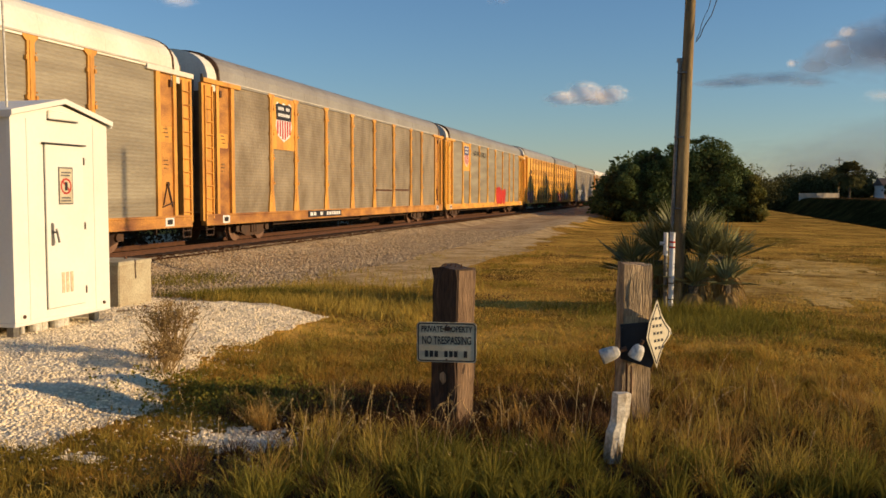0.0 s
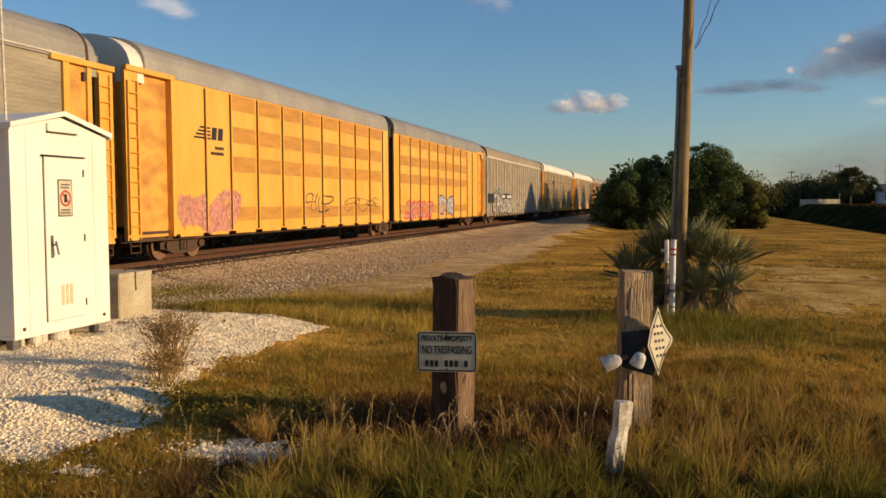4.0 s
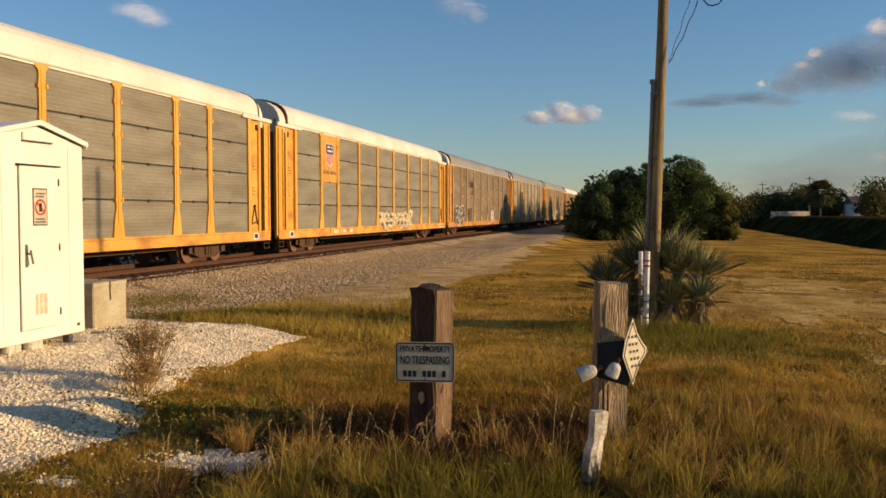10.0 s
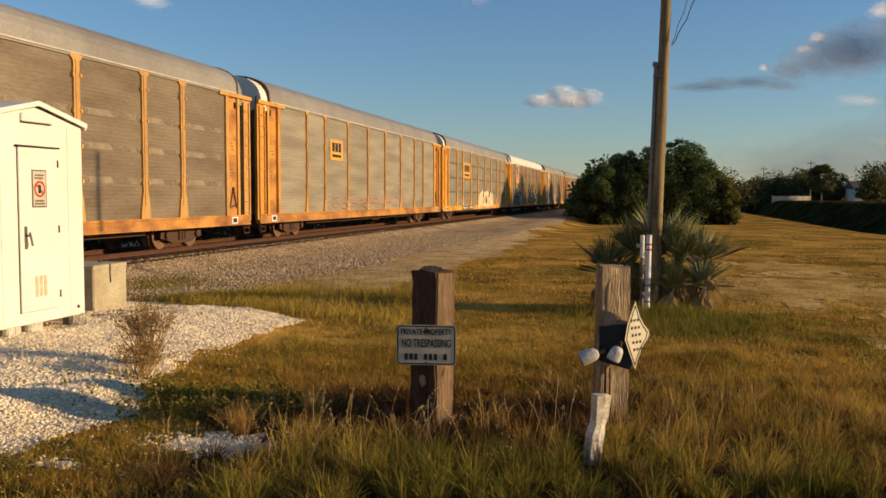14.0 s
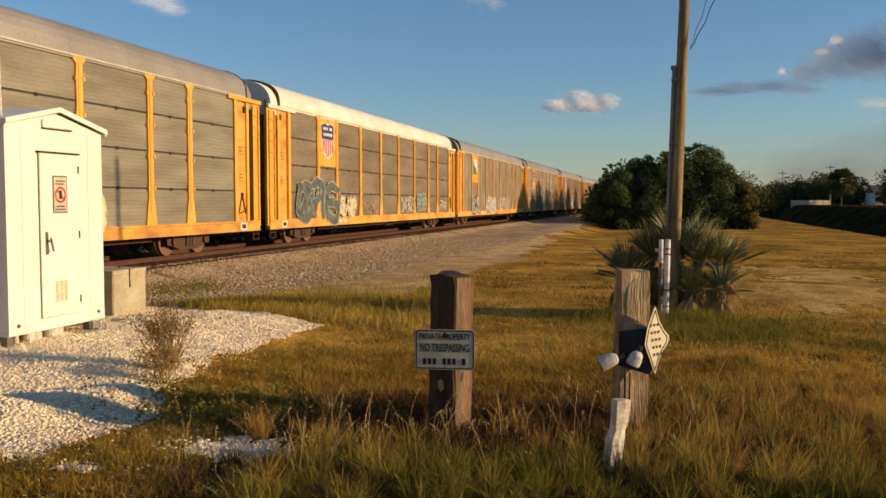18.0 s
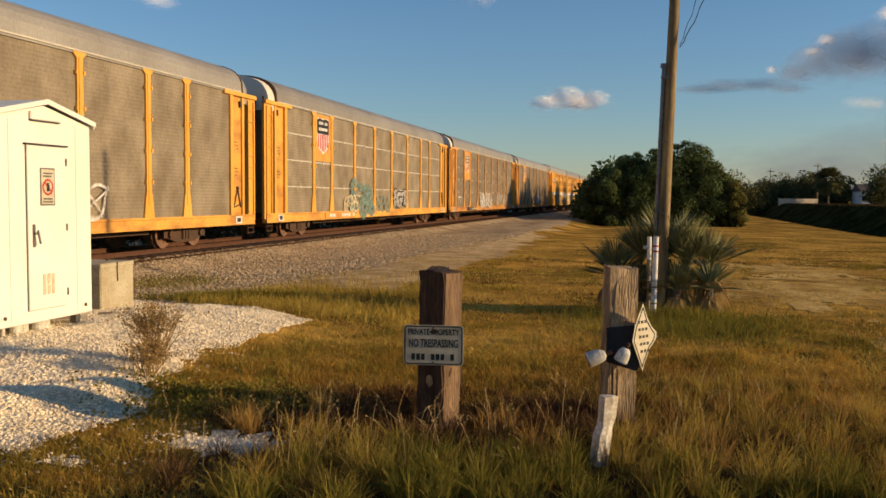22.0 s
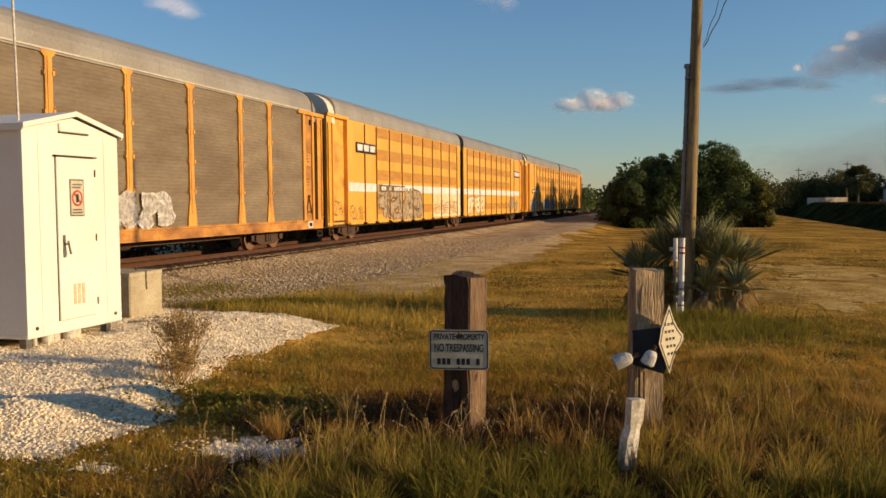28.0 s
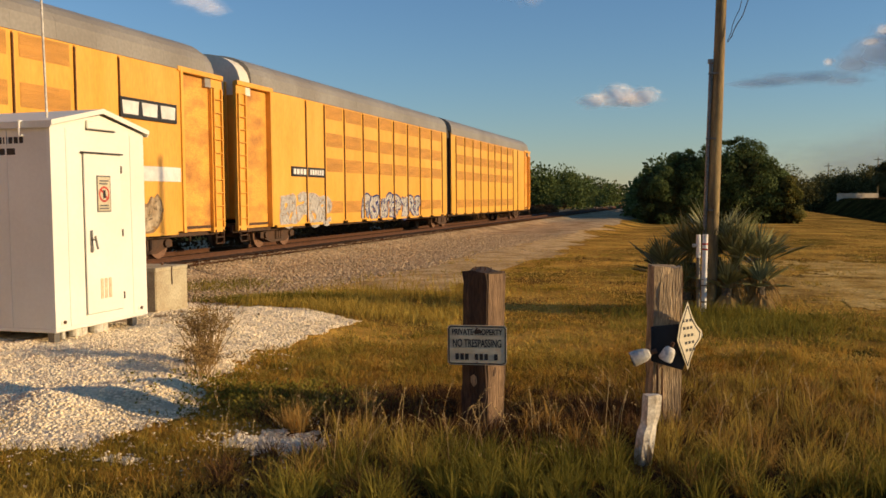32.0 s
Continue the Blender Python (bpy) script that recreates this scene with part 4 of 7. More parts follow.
def yellow_unit(car, y_in, y_out, s, stripe=False, ends=True):
    """One half of an articulated car: y_in at the joint, y_out at the coupler; s is the side it lies on."""
    Y = lambda a: s * a
    length = y_out - y_in
    posts = [y_in + q for q in (0.9, 2.75, 4.6, 6.45, 8.35, 10.2, 12.0, 13.95, 15.8, 17.35)]
    corner = y_out - 2.2
    posts = [p for p in posts if p < corner - 0.5]
    for side in (-1, 1):
        edges = [y_in, *posts, corner]
        for a, b in zip(edges, edges[1:]):
            lo, hi = sorted((Y(a), Y(b)))
            part("side_panel", boxes((side * 1.45 - 0.03, side * 1.45 + 0.03, lo, hi, 0.74, 5.19)), YELLOW, car)
            part("sill_tab", boxes((side * 1.47 - 0.03, side * 1.47 + 0.03, lo + 0.25, hi - 0.25, 0.66, 0.74)), YELLOW, car)
            if side > 0 and a > y_in + 0.5 and b < posts[-2] + 0.1:
                for z0, z1 in ((4.58, 5.07), (3.55, 4.06), (2.62, 3.12), (1.05, 1.5)):
                    part("vent", cached("vent_%.2f_%.2f" % (b - a, z1 - z0), lambda: louvre(b - a - 0.34, z1 - z0), VENT), None, car).matrix_basis = pose(1.482, (lo + hi) / 2, z0)
            if stripe and side > 0:
                part("white_stripe", boxes((1.48, 1.488, lo + 0.05, hi - 0.05, 2.08, 2.46)), WHITE, car)
                if (a + b) / 2 < y_in + 7 and s < 0:
                    part("overpaint", boxes((1.48, 1.4865, lo + 0.06, hi - 0.06, 0.76, 2.08)), WASH, car, "patchy pale overpaint")
        for p in posts:
            place("side_post", cached("post_rib_y", post_mesh("rib"), YELLOW), car, side * (SIDE + 0.003), Y(p), 0.1, 0 if side > 0 else 180)
        # dark brown line along the -y edge of each rib
        if side > 0:
            for p in posts:
                place("rib_seam", cached("rib_seam", lambda: boxes((-0.1, 0.006, -0.026, 0.002, 0.78, 5.04)), RIB_LINE), car, SIDE + 0.003, Y(p) - 0.02)
        a, b = sorted((Y(y_in), Y(y_out)))
        part("side_sill", boxes((side * 1.22 - 0.04, side * 1.22 + 0.04, a, b, 0.58, 0.8)), STEEL, car)
        a, b = sorted((Y(corner), Y(corner + 0.12)))
        part("corner_post", boxes((side * 1.44 - 0.09, side * 1.44 + 0.085, a, b, 0.7, 5.19)), YELLOW, car)
        a, b = sorted((Y(corner + 0.1), Y(y_out - 0.55)))
        part("end_panel", boxes((side * 1.33 - 0.02, side * 1.33 + 0.02, a, b, 0.7, 5.12)), SILL_YELLOW, car)
        a, b = sorted((Y(y_out - 0.6), Y(y_out - 0.02)))
        part("corner_post", boxes((side * 1.4 - 0.05, side * 1.4 + 0.06, a, b, 0.65, 5.08)), YELLOW, car)
        a, b = sorted((Y(corner - 0.1), Y(y_out - 0.02)))
        part("header_beam", boxes((side * 1.46 - 0.08, side * 1.46 + 0.06, a, b, 5.06, 5.2), bev=0.01), YELLOW, car)
        lo, hi = sorted((Y(y_out - 0.52), Y(y_out - 0.1)))
        place("ladder", cached("ladder_y", ladder_mesh, YELLOW), car, side * 1.49, lo if side > 0 else hi, 0.8, 0 if side > 0 else 180)
    a, b = sorted((Y(y_in + 0.05), Y(y_out - 0.9)))
    part("roof", cached("roof_unit_%d_%.2f" % (s, y_out), lambda: arch(B(), a, b, z0=5.13, z1=6.14, ribs=16), ROOF), None, car)
    roof_hood(car, s, y_out - 0.9, y_out - (0.3 if s < 0 else 0.4), ROOF_WHITE if s < 0 else ROOF, 0.1)
    part("end_wall", mesh_of("end_wall", end_wall_mesh(), YELLOW), None, car, "yellow folding end doors").matrix_basis = pose(0, Y(y_out - 0.35), 0, 0, 0, 0 if s > 0 else 180)
    part("inner_wall", boxes((-1.4, 1.4, *sorted((Y(y_in + 0.02), Y(y_in + 0.1))), 0.7, 5.3)), STEEL, car)
    lo, hi = sorted((Y(y_in), Y(y_out)))
    part("underframe", boxes((-0.3, 0.3, lo, hi, 0.55, 0.9), (-1.36, 1.36, lo + 0.1, hi - 0.1, 0.78, 0.86)), STEEL, car)
    truck(car, Y(y_out - 3.3))
    place("coupler", cached("coupler", coupler_mesh, STEEL), car, 0, Y(y_out - 0.1), 0, 0 if s > 0 else 180)


def louvre(w, h):
    bm = boxes((0, 0.004, -w / 2, w / 2, 0, h))
    n = 6
    for k in range(n):
        z = h * (k + 0.5) / n
        box(bm, 0.004, 0.01, -w / 2 + 0.03, w / 2 - 0.03, z - 0.02, z + 0.012)
    return bm


def articulated_autorack(name, half, label, stripe=False, front=0.0):
    car = thing(name, pose(TRACK, 0, 0), label, "railway wagon", "cars of the freight train")
    for s in (-1, 1):
        yellow_unit(car, 0.45, half - (front if s < 0 else 0), s, stripe)
    part("bellows", arch(B(), -0.4, 0.4, 1.36, 4.9, 5.9), JOINT, car, "dark bellows between the two units")
    part("bellows", boxes((-1.25, 1.25, -0.4, 0.4, 0.7, 4.9)), JOINT, car)
    truck(car, 0)
    return car


def plain_autorack(name, label):
    """The older all-taupe carrier with many slim posts."""
    car = thing(name, pose(TRACK, 0, 0), label, "railway wagon", "cars of the freight train")
    part("underframe", cached("underframe_flat", underframe(HALF - 0.3), STEEL), None, car)
    posts = [-12.2 + 1.172 * i for i in range(21)]
    for side in (-1, 1):
        part("side_sill", boxes((side * 1.42 - 0.07, side * 1.42 + 0.07, -HALF + 0.2, HALF - 0.2, 0.62, 0.8)), STEEL, car)
        edges = [-13.4, *posts, 13.0]
        for a, b in zip(edges, edges[1:]):
            place("side_panel", cached("taupe_%.2f" % (b - a), corrugated(b - a, 4.2, 0.3, 0.02), PANEL_TAUPE), car, side * 1.44, (a + b) / 2, 0.8, 0 if side > 0 else 180)
            place("sill_tab", cached("tab_%.2f" % (b - a), lambda: boxes((-0.03, 0.02, -(b - a) / 2 + 0.2, (b - a) / 2 - 0.2, 0.58, 0.8)), PANEL_TAUPE), car, side * 1.47, (a + b) / 2, 0, 0 if side > 0 else 180)
        for p in posts:
            place("side_post", cached("post_pale", post_mesh("pale"), POST_PALE), car, side * SIDE, p, 0, 0 if side > 0 else 180)
        for s in (-1, 1):
            e = 13.4 if s < 0 else 13.0
            a, b = sorted((s * e, s * (e + 0.12)))
            part("corner_post", boxes((side * 1.44 - 0.1, side * 1.44 + 0.09, a, b, 0.6, 5.0)), POST_PALE, car)
            a, b = sorted((s * (e + 0.12), s * (e + 0.85)))
            part("end_panel", boxes((side * 1.36 - 0.03, side * 1.36 + 0.03, a, b, 0.75, 5.0)), PANEL_TAUPE, car)
        part("roof_edge", boxes((side * 1.49 - 0.05, side * 1.49 + 0.05, -13.5, 13.1, 4.97, 5.1)), POST_PALE, car)
    part("roof", arch(B(), -13.5, 13.1, ribs=22), PANEL_TAUPE, car)
    for s in (-1, 1):
        e = 13.5 if s < 0 else 13.1
        roof_hood(car, s, e, e + 0.75, PANEL_TAUPE)
        part("roof_rim", arch(B(), min(s * (e - 0.02), s * (e + 0.04)), max(s * (e - 0.02), s * (e + 0.04)), 1.52, 4.99, 6.05), STEEL, car)
        part("end_wall", mesh_of("end_wall", end_wall_mesh(), PANEL_TAUPE), None, car).matrix_basis = pose(0, s * (e + 0.6), 0, 0, 0, 0 if s > 0 else 180)
        place("coupler", cached("coupler", coupler_mesh, STEEL), car, 0, s * (HALF - 0.1), 0, 0 if s > 0 else 180)
        truck(car, s * 10.0)
    part("black_board", boxes((1.53, 1.56, -13.2, -11.1, 1.62, 2.3)), BLACK, car)
    return car


# ---- hut and what stands by it ----
HX, HY, HZ = -7.2, 8.32, -0.05         # foot of the door wall's near corner


def signal_hut():
    hut = thing("signal_hut", pose(HX, HY, HZ), "cream-white steel signal hut with a closed door, raised on stubs", "equipment hut")
    W, D, z0, z1, zp = 1.73, 2.5, 0.15, 2.5, 2.68
    # shell: door wall, near wall, far wall, back wall
    bm = prism(B(), [(0, z0), (W, z0), (W, z1), (W / 2, zp), (0, z1)], "x", -0.05, 0)
    part("wall", bm, HUT, hut)
    part("wall", prism(B(), [(0, z0), (W, z0), (W, z1), (W / 2, zp), (0, z1)], "x", -D, -D + 0.05), HUT, hut)
    part("wall", boxes((-D + 0.05, -0.05, 0, 0.05, z0, z1)), HUT, hut)
    part("wall", boxes((-D + 0.05, -0.05, W - 0.05, W, z0, z1)), HUT, hut)
    part("floor_pan", boxes((-D, 0.004, -0.004, W + 0.004, z0 - 0.05, z0), bev=0.008), HUT, hut)
    # gabled roof with a turned-down rim
    o, d = 0.045, 0.05
    roof = [(-o, z1 - 0.03), (-o, z1 + 0.05), (W / 2, zp + 0.075), (W + o, z1 + 0.05), (W + o, z1 - 0.03), (W + o - 0.02, z1 - 0.03), (W + o - 0.02, z1 + 0.03), (W / 2, zp + 0.05), (-o + 0.02, z1 + 0.03), (-o + 0.02, z1 - 0.03)]
    part("roof", prism(B(), roof, "x", -D - d, d), HUT, hut)
    part("roof_rim", prism(B(), [(-o, z1 - 0.005), (-o, z1 + 0.055), (W / 2, zp + 0.08), (W + o, z1 + 0.055), (W + o, z1 - 0.005), (W / 2, zp + 0.02)], "x", d, d + 0.018), HUT, hut)
    # vertical seams of the sheets
    for y in (0.26, 1.45):
        part("seam", boxes((0, 0.006, y - 0.012, y + 0.012, z0, z1 - 0.02)), HUT, hut)
    for x in (-0.62, -1.25, -1.88):
        part("seam", boxes((x - 0.012, x + 0.012, -0.006, 0, z0, z1 - 0.03)), HUT, hut)
    # gable vent under the ridge
    vent = part("gable_vent", boxes((0, 0.035, 0.6, 1.13, 2.5, 2.6), bev=0.01), HUT, hut)
    part("vent_slot", boxes((0.0, 0.03, 0.6, 1.13, 2.487, 2.499)), HUT_DARK, vent, "dark slot of the vent hood")
    # door
    y0, y1, a, b = 0.53, 1.21, 0.25, 2.2
    door = part("door", boxes((0.004, 0.028, y0, y1, a, b), bev=0.006), HUT, hut, "closed flush steel door")
    part("drip_rail", boxes((0.004, 0.05, y0 - 0.04, y1 + 0.03, b + 0.004, b + 0.022)), HUT_DARK, door, "dark drip rail over the door")
    part("door_gap", boxes((0.001, 0.006, y0 - 0.006, y0, a - 0.006, b), (0.001, 0.006, y1, y1 + 0.006, a - 0.006, b), (0.001, 0.006, y0, y1, a - 0.006, a)), HUT_DARK, door, "dark gap round the door")
    for z in (0.42, 1.22, 2.02):
        h = rod(B(), (0.034, y1 + 0.004, z - 0.045), (0.034, y1 + 0.004, z + 0.045), 0.01, 8)
        part("hinge", h, STEEL, door, "dark steel hinge")
    bm = boxes((0.028, 0.036, 0.595, 0.645, 1.0, 1.27), bev=0.004)
    rod(bm, (0.036, 0.62, 1.16), (0.085, 0.62, 1.16), 0.012, 8)
    rod(bm, (0.085, 0.62, 1.2), (0.085, 0.665, 1.04), 0.013, 8)
    part("handle", bm, CONDUIT, door, "grey lever handle with a lock plate")
    # warning sign
    sg = part("warning_sign", boxes((0.029, 0.034, 0.74, 1.0, 1.49, 1.94), bev=0.001), CONDUIT, door, "grey-bordered warning sign with a red ring and slash")
    part("sign_face", boxes((0.034, 0.0365, 0.757, 0.983, 1.507, 1.923)), CREAM_SIGN, sg)
    ring = B()
    for k in range(28):
        q0, q1 = 2 * math.pi * k / 28, 2 * math.pi * (k + 1) / 28
        prism(ring, [(0.87 + r * math.cos(q), 1.71 + r * math.sin(q)) for r, q in ((0.075, q0), (0.098, q0), (0.098, q1), (0.075, q1))], "x", 0.0365, 0.0385)
    part("red_ring", ring, RED, sg)
    part("red_slash", prism(B(), [(0.815, 1.775), (0.8, 1.76), (0.925, 1.645), (0.94, 1.66)], "x", 0.0385, 0.0395), RED, sg)
    bm = B()
    bars(bm, 0.0365, 0.845, 0.895, 1.66, 1.76, 1, random.Random(1), 0.1)
    part("pictogram", bm, BLACK, sg, "dark blocked-out pictogram")
    for k, z in enumerate((1.525, 1.56, 1.83, 1.865)):
        part("blocked_line", boxes((0.0365, 0.0375, 0.78 + 0.008 * (k % 2), 0.96 - 0.01 * (k % 3), z, z + 0.02)), CONDUIT, sg)
    for k in range(3):
        y = 0.765 + k * 0.077
        part("louvre", boxes((0.028, 0.034, y, y + 0.05, 0.42, 0.67)), LOUVRE, door, "tan louvre strip low in the door")
    for y in (0.14, W - 0.14):
        part("bolt", rod(B(), (0, y, 0.21), (0.02, y, 0.21), 0.022, 8), STEEL, hut)
        part("bolt_plate", boxes((0, 0.006, y - 0.05, y + 0.05, 0.185, 0.235)), HUT, hut)
    # near wall: bracket and blocked-out markings
    bm = B()
    for z in (2.39, 2.55):
        rod(bm, (-0.36, -0.07, z), (-0.36, 0, z), 0.013, 6)
    rod(bm, (-0.36, -0.07, 2.38), (-0.36, -0.07, 2.56), 0.013, 6)
    part("bracket", bm, WHITE, hut, "small white bracket on the wall")
    bm = B()
    r = random.Random(4)
    for z, x0, x1, n in ((2.3, -1.05, -0.36, 9), (2.17, -0.9, -0.48, 3)):
        w = (x1 - x0) / n
        for k in range(n):
            box(bm, x0 + k * w + 0.012, x0 + (k + 1) * w - 0.012, -0.004, 0, z, z + 0.075)
    part("wall_marking", bm, BLACK, hut, "row of dark plain markings")
    # stubs and conduits below
    for x, y in ((-0.12, 0.1), (-0.12, W - 0.18), (-D + 0.12, 0.1), (-D + 0.12, W - 0.18)):
        part("stub", boxes((x - 0.045, x + 0.045, y - 0.045, y + 0.045, -0.12, z0 - 0.04)), CONDUIT, hut)
    for x, y, rr in ((-0.2, 0.34, 0.03), (-0.16, 0.5, 0.075), (-0.2, 0.67, 0.07), (-0.15, 0.87, 0.085), (-0.19, 1.03, 0.08)):
        part("conduit", rod(B(), (x, y, -0.12), (x, y, z0 - 0.04), rr, 14), PALE_PVC, hut, "pale conduit entering the floor")
    # mast
    part("mast", rod(B(), (-0.2, 0.2, 2.4), (-0.24, 0.18, 5.6), 0.014, 8), PALE_PVC, hut, "thin white aerial mast")
    return hut


signal_hut()


def concrete_block():
    b = thing("concrete_block", pose(-7.76, 11.05, -0.14), "stained concrete block with a dark crack beside the hut", "concrete block")
    bm = boxes((-1.25, 0, 0, 0.82, 0, 0.72), bev=0.02)
    part("block", bm, CONCRETE, b)
    part("cap", boxes((-1.255, 0.006, -0.006, 0.826, 0.66, 0.725), bev=0.012), CONCRETE, b)
    part("crack", prism(B(), [(0.37, 0.725), (0.41, 0.725), (0.4, 0.6), (0.415, 0.46), (0.385, 0.45), (0.38, 0.62)], "x", 0.006, 0.01), STEEL, b, "dark crack in the face")
    for y in (0.12, 0.6):
        part("lifting_pin", rod(B(), (-0.3, y, 0.7), (-0.3, y, 0.76), 0.02, 8), RAIL, b)


concrete_block()


# ---- the two timber posts ----
def timber(w, d, h, seed, taper=0.06, notch=()):
    """A sawn post with split top, worn arrises and checks."""
    r = random.Random(seed)
    bm = B()
    n = 14
    ring = []
    prof = [(-1, -1), (-0.35, -1.02), (0.3, -0.98), (1, -1), (1.01, -0.2), (0.98, 0.4), (1, 1), (0.2, 1.0), (-0.5, 1.02), (-1, 1), (-1.02, 0.3), (-0.99, -0.4)]
    for k in range(n + 1):
        z = h * k / n
        s = 1 + taper * (0.5 - k / n) * 0.3
        bulge = sum(-0.16 * math.exp(-((z - a) / 0.1) ** 2) for a in notch)
        row = []
        for i, (x, y) in enumerate(prof):
            j = 0.012 * noise.noise((x * 2 + seed, y * 2, z * 4)) + 0.006 * r.uniform(-1, 1)
            zz = z + (r.uniform(-0.02, 0.012) if k == n else 0)
            row.append(bm.verts.new((x * w / 2 * (s + (bulge if x > 0 else 0)) + j, y * d / 2 * s + j, zz)))
        ring.append(row)
    m = len(prof)
    for a, b in zip(ring, ring[1:]):
        for i in range(m):
            bm.faces.new((a[i], a[(i + 1) % m], b[(i + 1) % m], b[i]))
    bm.faces.new(ring[-1])
    bm.faces.new(ring[0][::-1])
    bmesh.ops.recalc_face_normals(bm, faces=bm.faces)
    return bm


def font_mesh(words, size, width):
    """Lettering in the plane x-y, squeezed to a width."""
    cu = bpy.data.curves.new("lettering", "FONT")
    cu.body, cu.size, cu.extrude, cu.align_x, cu.align_y = words, size, 0.0008, "CENTER", "CENTER"
    cu.offset = 0.0016
    tmp = bpy.data.objects.new("lettering", cu)
    scene.collection.objects.link(tmp)
    me = bpy.data.meshes.new_from_object(tmp.evaluated_get(bpy.context.evaluated_depsgraph_get()))
    bpy.data.objects.remove(tmp)
    xs = [v.co.x for v in me.vertices]
    k = width / (max(xs) - min(xs))
    me.transform(Matrix.Diagonal((k, 1, 1, 1)))
    me.materials.clear()
    me.materials.append(BLACK)
    return me


def rounded(w, h, r, seg=5):
    pts = []
    for cx, cy, a0 in ((w / 2 - r, h / 2 - r, 0), (-w / 2 + r, h / 2 - r, 90), (-w / 2 + r, -h / 2 + r, 180), (w / 2 - r, -h / 2 + r, 270)):
        for k in range(seg + 1):
            a = radians(a0 + 90 * k / seg)
            pts.append((cx + r * math.cos(a), cy + r * math.sin(a)))
    return pts


def frame_band(w, h, r, band, z0, z1):
    """A rounded rectangular band."""
    bm = B()
    a, b = rounded(w, h, r), rounded(w - 2 * band, h - 2 * band, max(0.004, r - band))
    n = len(a)
    vs = [[bm.verts.new((x, y, z)) for x, y in p] for p, z in ((a, z1), (b, z1), (b, z0), (a, z0))]
    for i in range(n):
        for p, q in ((0, 1), (1, 2), (2, 3), (3, 0)):
            bm.faces.new((vs[p][i], vs[p][(i + 1) % n], vs[q][(i + 1) % n], vs[q][i]))
    bmesh.ops.recalc_face_normals(bm, faces=bm.faces)
    return bm


POST_L, POST_R = (-1.66, 6.55), (-0.32, 7.12)
p = thing("timber_post", pose(*POST_L, -0.34, 0, 1.0, -24), "weathered creosoted timber post with a split top carrying a sign", "post", "timber posts in the grass")
part("shaft", timber(0.235, 0.235, 1.36, 3, notch=(0.28,)), TIMBER, p)
for k in range(4):
    x = -0.08 + 0.05 * k
    part("staple", rod(B(), (x, -0.03 + 0.02 * (k % 2), 1.33), (x + 0.02, -0.03, 1.385), 0.004, 6), RAIL, p, "rusty staple in the top")
# paler slab on the +x side: the sunlight there is put into its colour
part("weathered_face", prism(B(), [(-0.105, 0.1), (0.1, 0.05), (0.108, 0.6), (0.1, 1.0), (0.11, 1.33), (-0.1, 1.34), (-0.112, 0.8), (-0.098, 0.45)], "x", 0.11, 0.124), TIMBER_LIT, p, "brown side of the post, coloured paler as sunlit")
part("pale_knot", prism(B(), [(-0.03, 0.5), (0.0, 0.46), (0.03, 0.49), (0.025, 0.54), (0.0, 0.56), (-0.028, 0.54)], "y", -0.123, -0.117), TIMBER_PALE, p)

sign = thing("no_trespassing_sign", pose(-1.645, 6.33, 0.465, 90, 0, 7), "cream rectangular no-trespassing sign with a black border, slightly soiled", "sign")
part("sheet", prism(B(), rounded(0.45, 0.302, 0.028), "z", -0.004, 0.0), CREAM_SIGN, sign)
part("border", frame_band(0.438, 0.29, 0.026, 0.009, 0.0, 0.0015), BLACK, sign, "black border line")
for words, y, w, h in (("PRIVATE PROPERTY", 0.098, 0.385, 0.06), ("NO TRESPASSING", 0.012, 0.37, 0.082)):
    part("lettering", font_mesh(words, h, w), None, sign, "black capital lettering").location = (0, y, 0.0016)
for k in range(9):
    if k not in (3, 7):
        x = -0.165 + k * 0.0368
        part("blocked_letter", boxes((x, x + 0.027, -0.112, -0.065, 0.0005, 0.002)), BLACK, sign)
for x, y in ((0.0, 0.128), (0.0, -0.13)):
    part("nail", rod(B(), (x, y, 0), (x, y, 0.006), 0.007, 8), RAIL, sign)
part("hole", prism(B(), [(-0.035, 0.1), (-0.005, 0.085), (0.03, 0.092), (0.035, 0.112), (0.0, 0.118)], "z", 0.0025, 0.0032), STEEL, sign, "rusty scar across the top line")

p = thing("timber_post", pose(*POST_R, -0.36, 0, 0.4, 20), "grey bleached square timber post with worn edges", "post", "timber posts in the grass")
part("shaft", timber(0.225, 0.2, 1.39, 9, notch=()), TIMBER_PALE, p)
part("worn_face", prism(B(), [(-0.085, 0.98), (0.06, 0.99), (0.065, 1.26), (0.0, 1.33), (-0.06, 1.28)], "y", -0.1065, -0.102), TIMBER_PALE, p)
part("rust_strap", boxes((0.114, 0.12, -0.09, 0.06, 0.75, 1.35)), RAIL, p)

# black plate shaped like the diamond sign's shadow on the post
plate = thing("shadow_plate", pose(-0.285, 6.985, 0.42, 0, 0, 10), "dark plate standing for the shadow of the diamond sign", "metal plate")
part("plate", prism(B(), [(-0.125, 0.14), (0.105, 0.165), (0.13, 0.15), (0.135, -0.16), (0.115, -0.2), (-0.12, -0.13)], "y", -0.012, -0.004), BLACK, plate)
part("lip", prism(B(), [(-0.115, -0.1), (-0.115, 0.12), (-0.125, 0.12), (-0.125, -0.1)], "y", -0.04, -0.012), BLACK, plate)

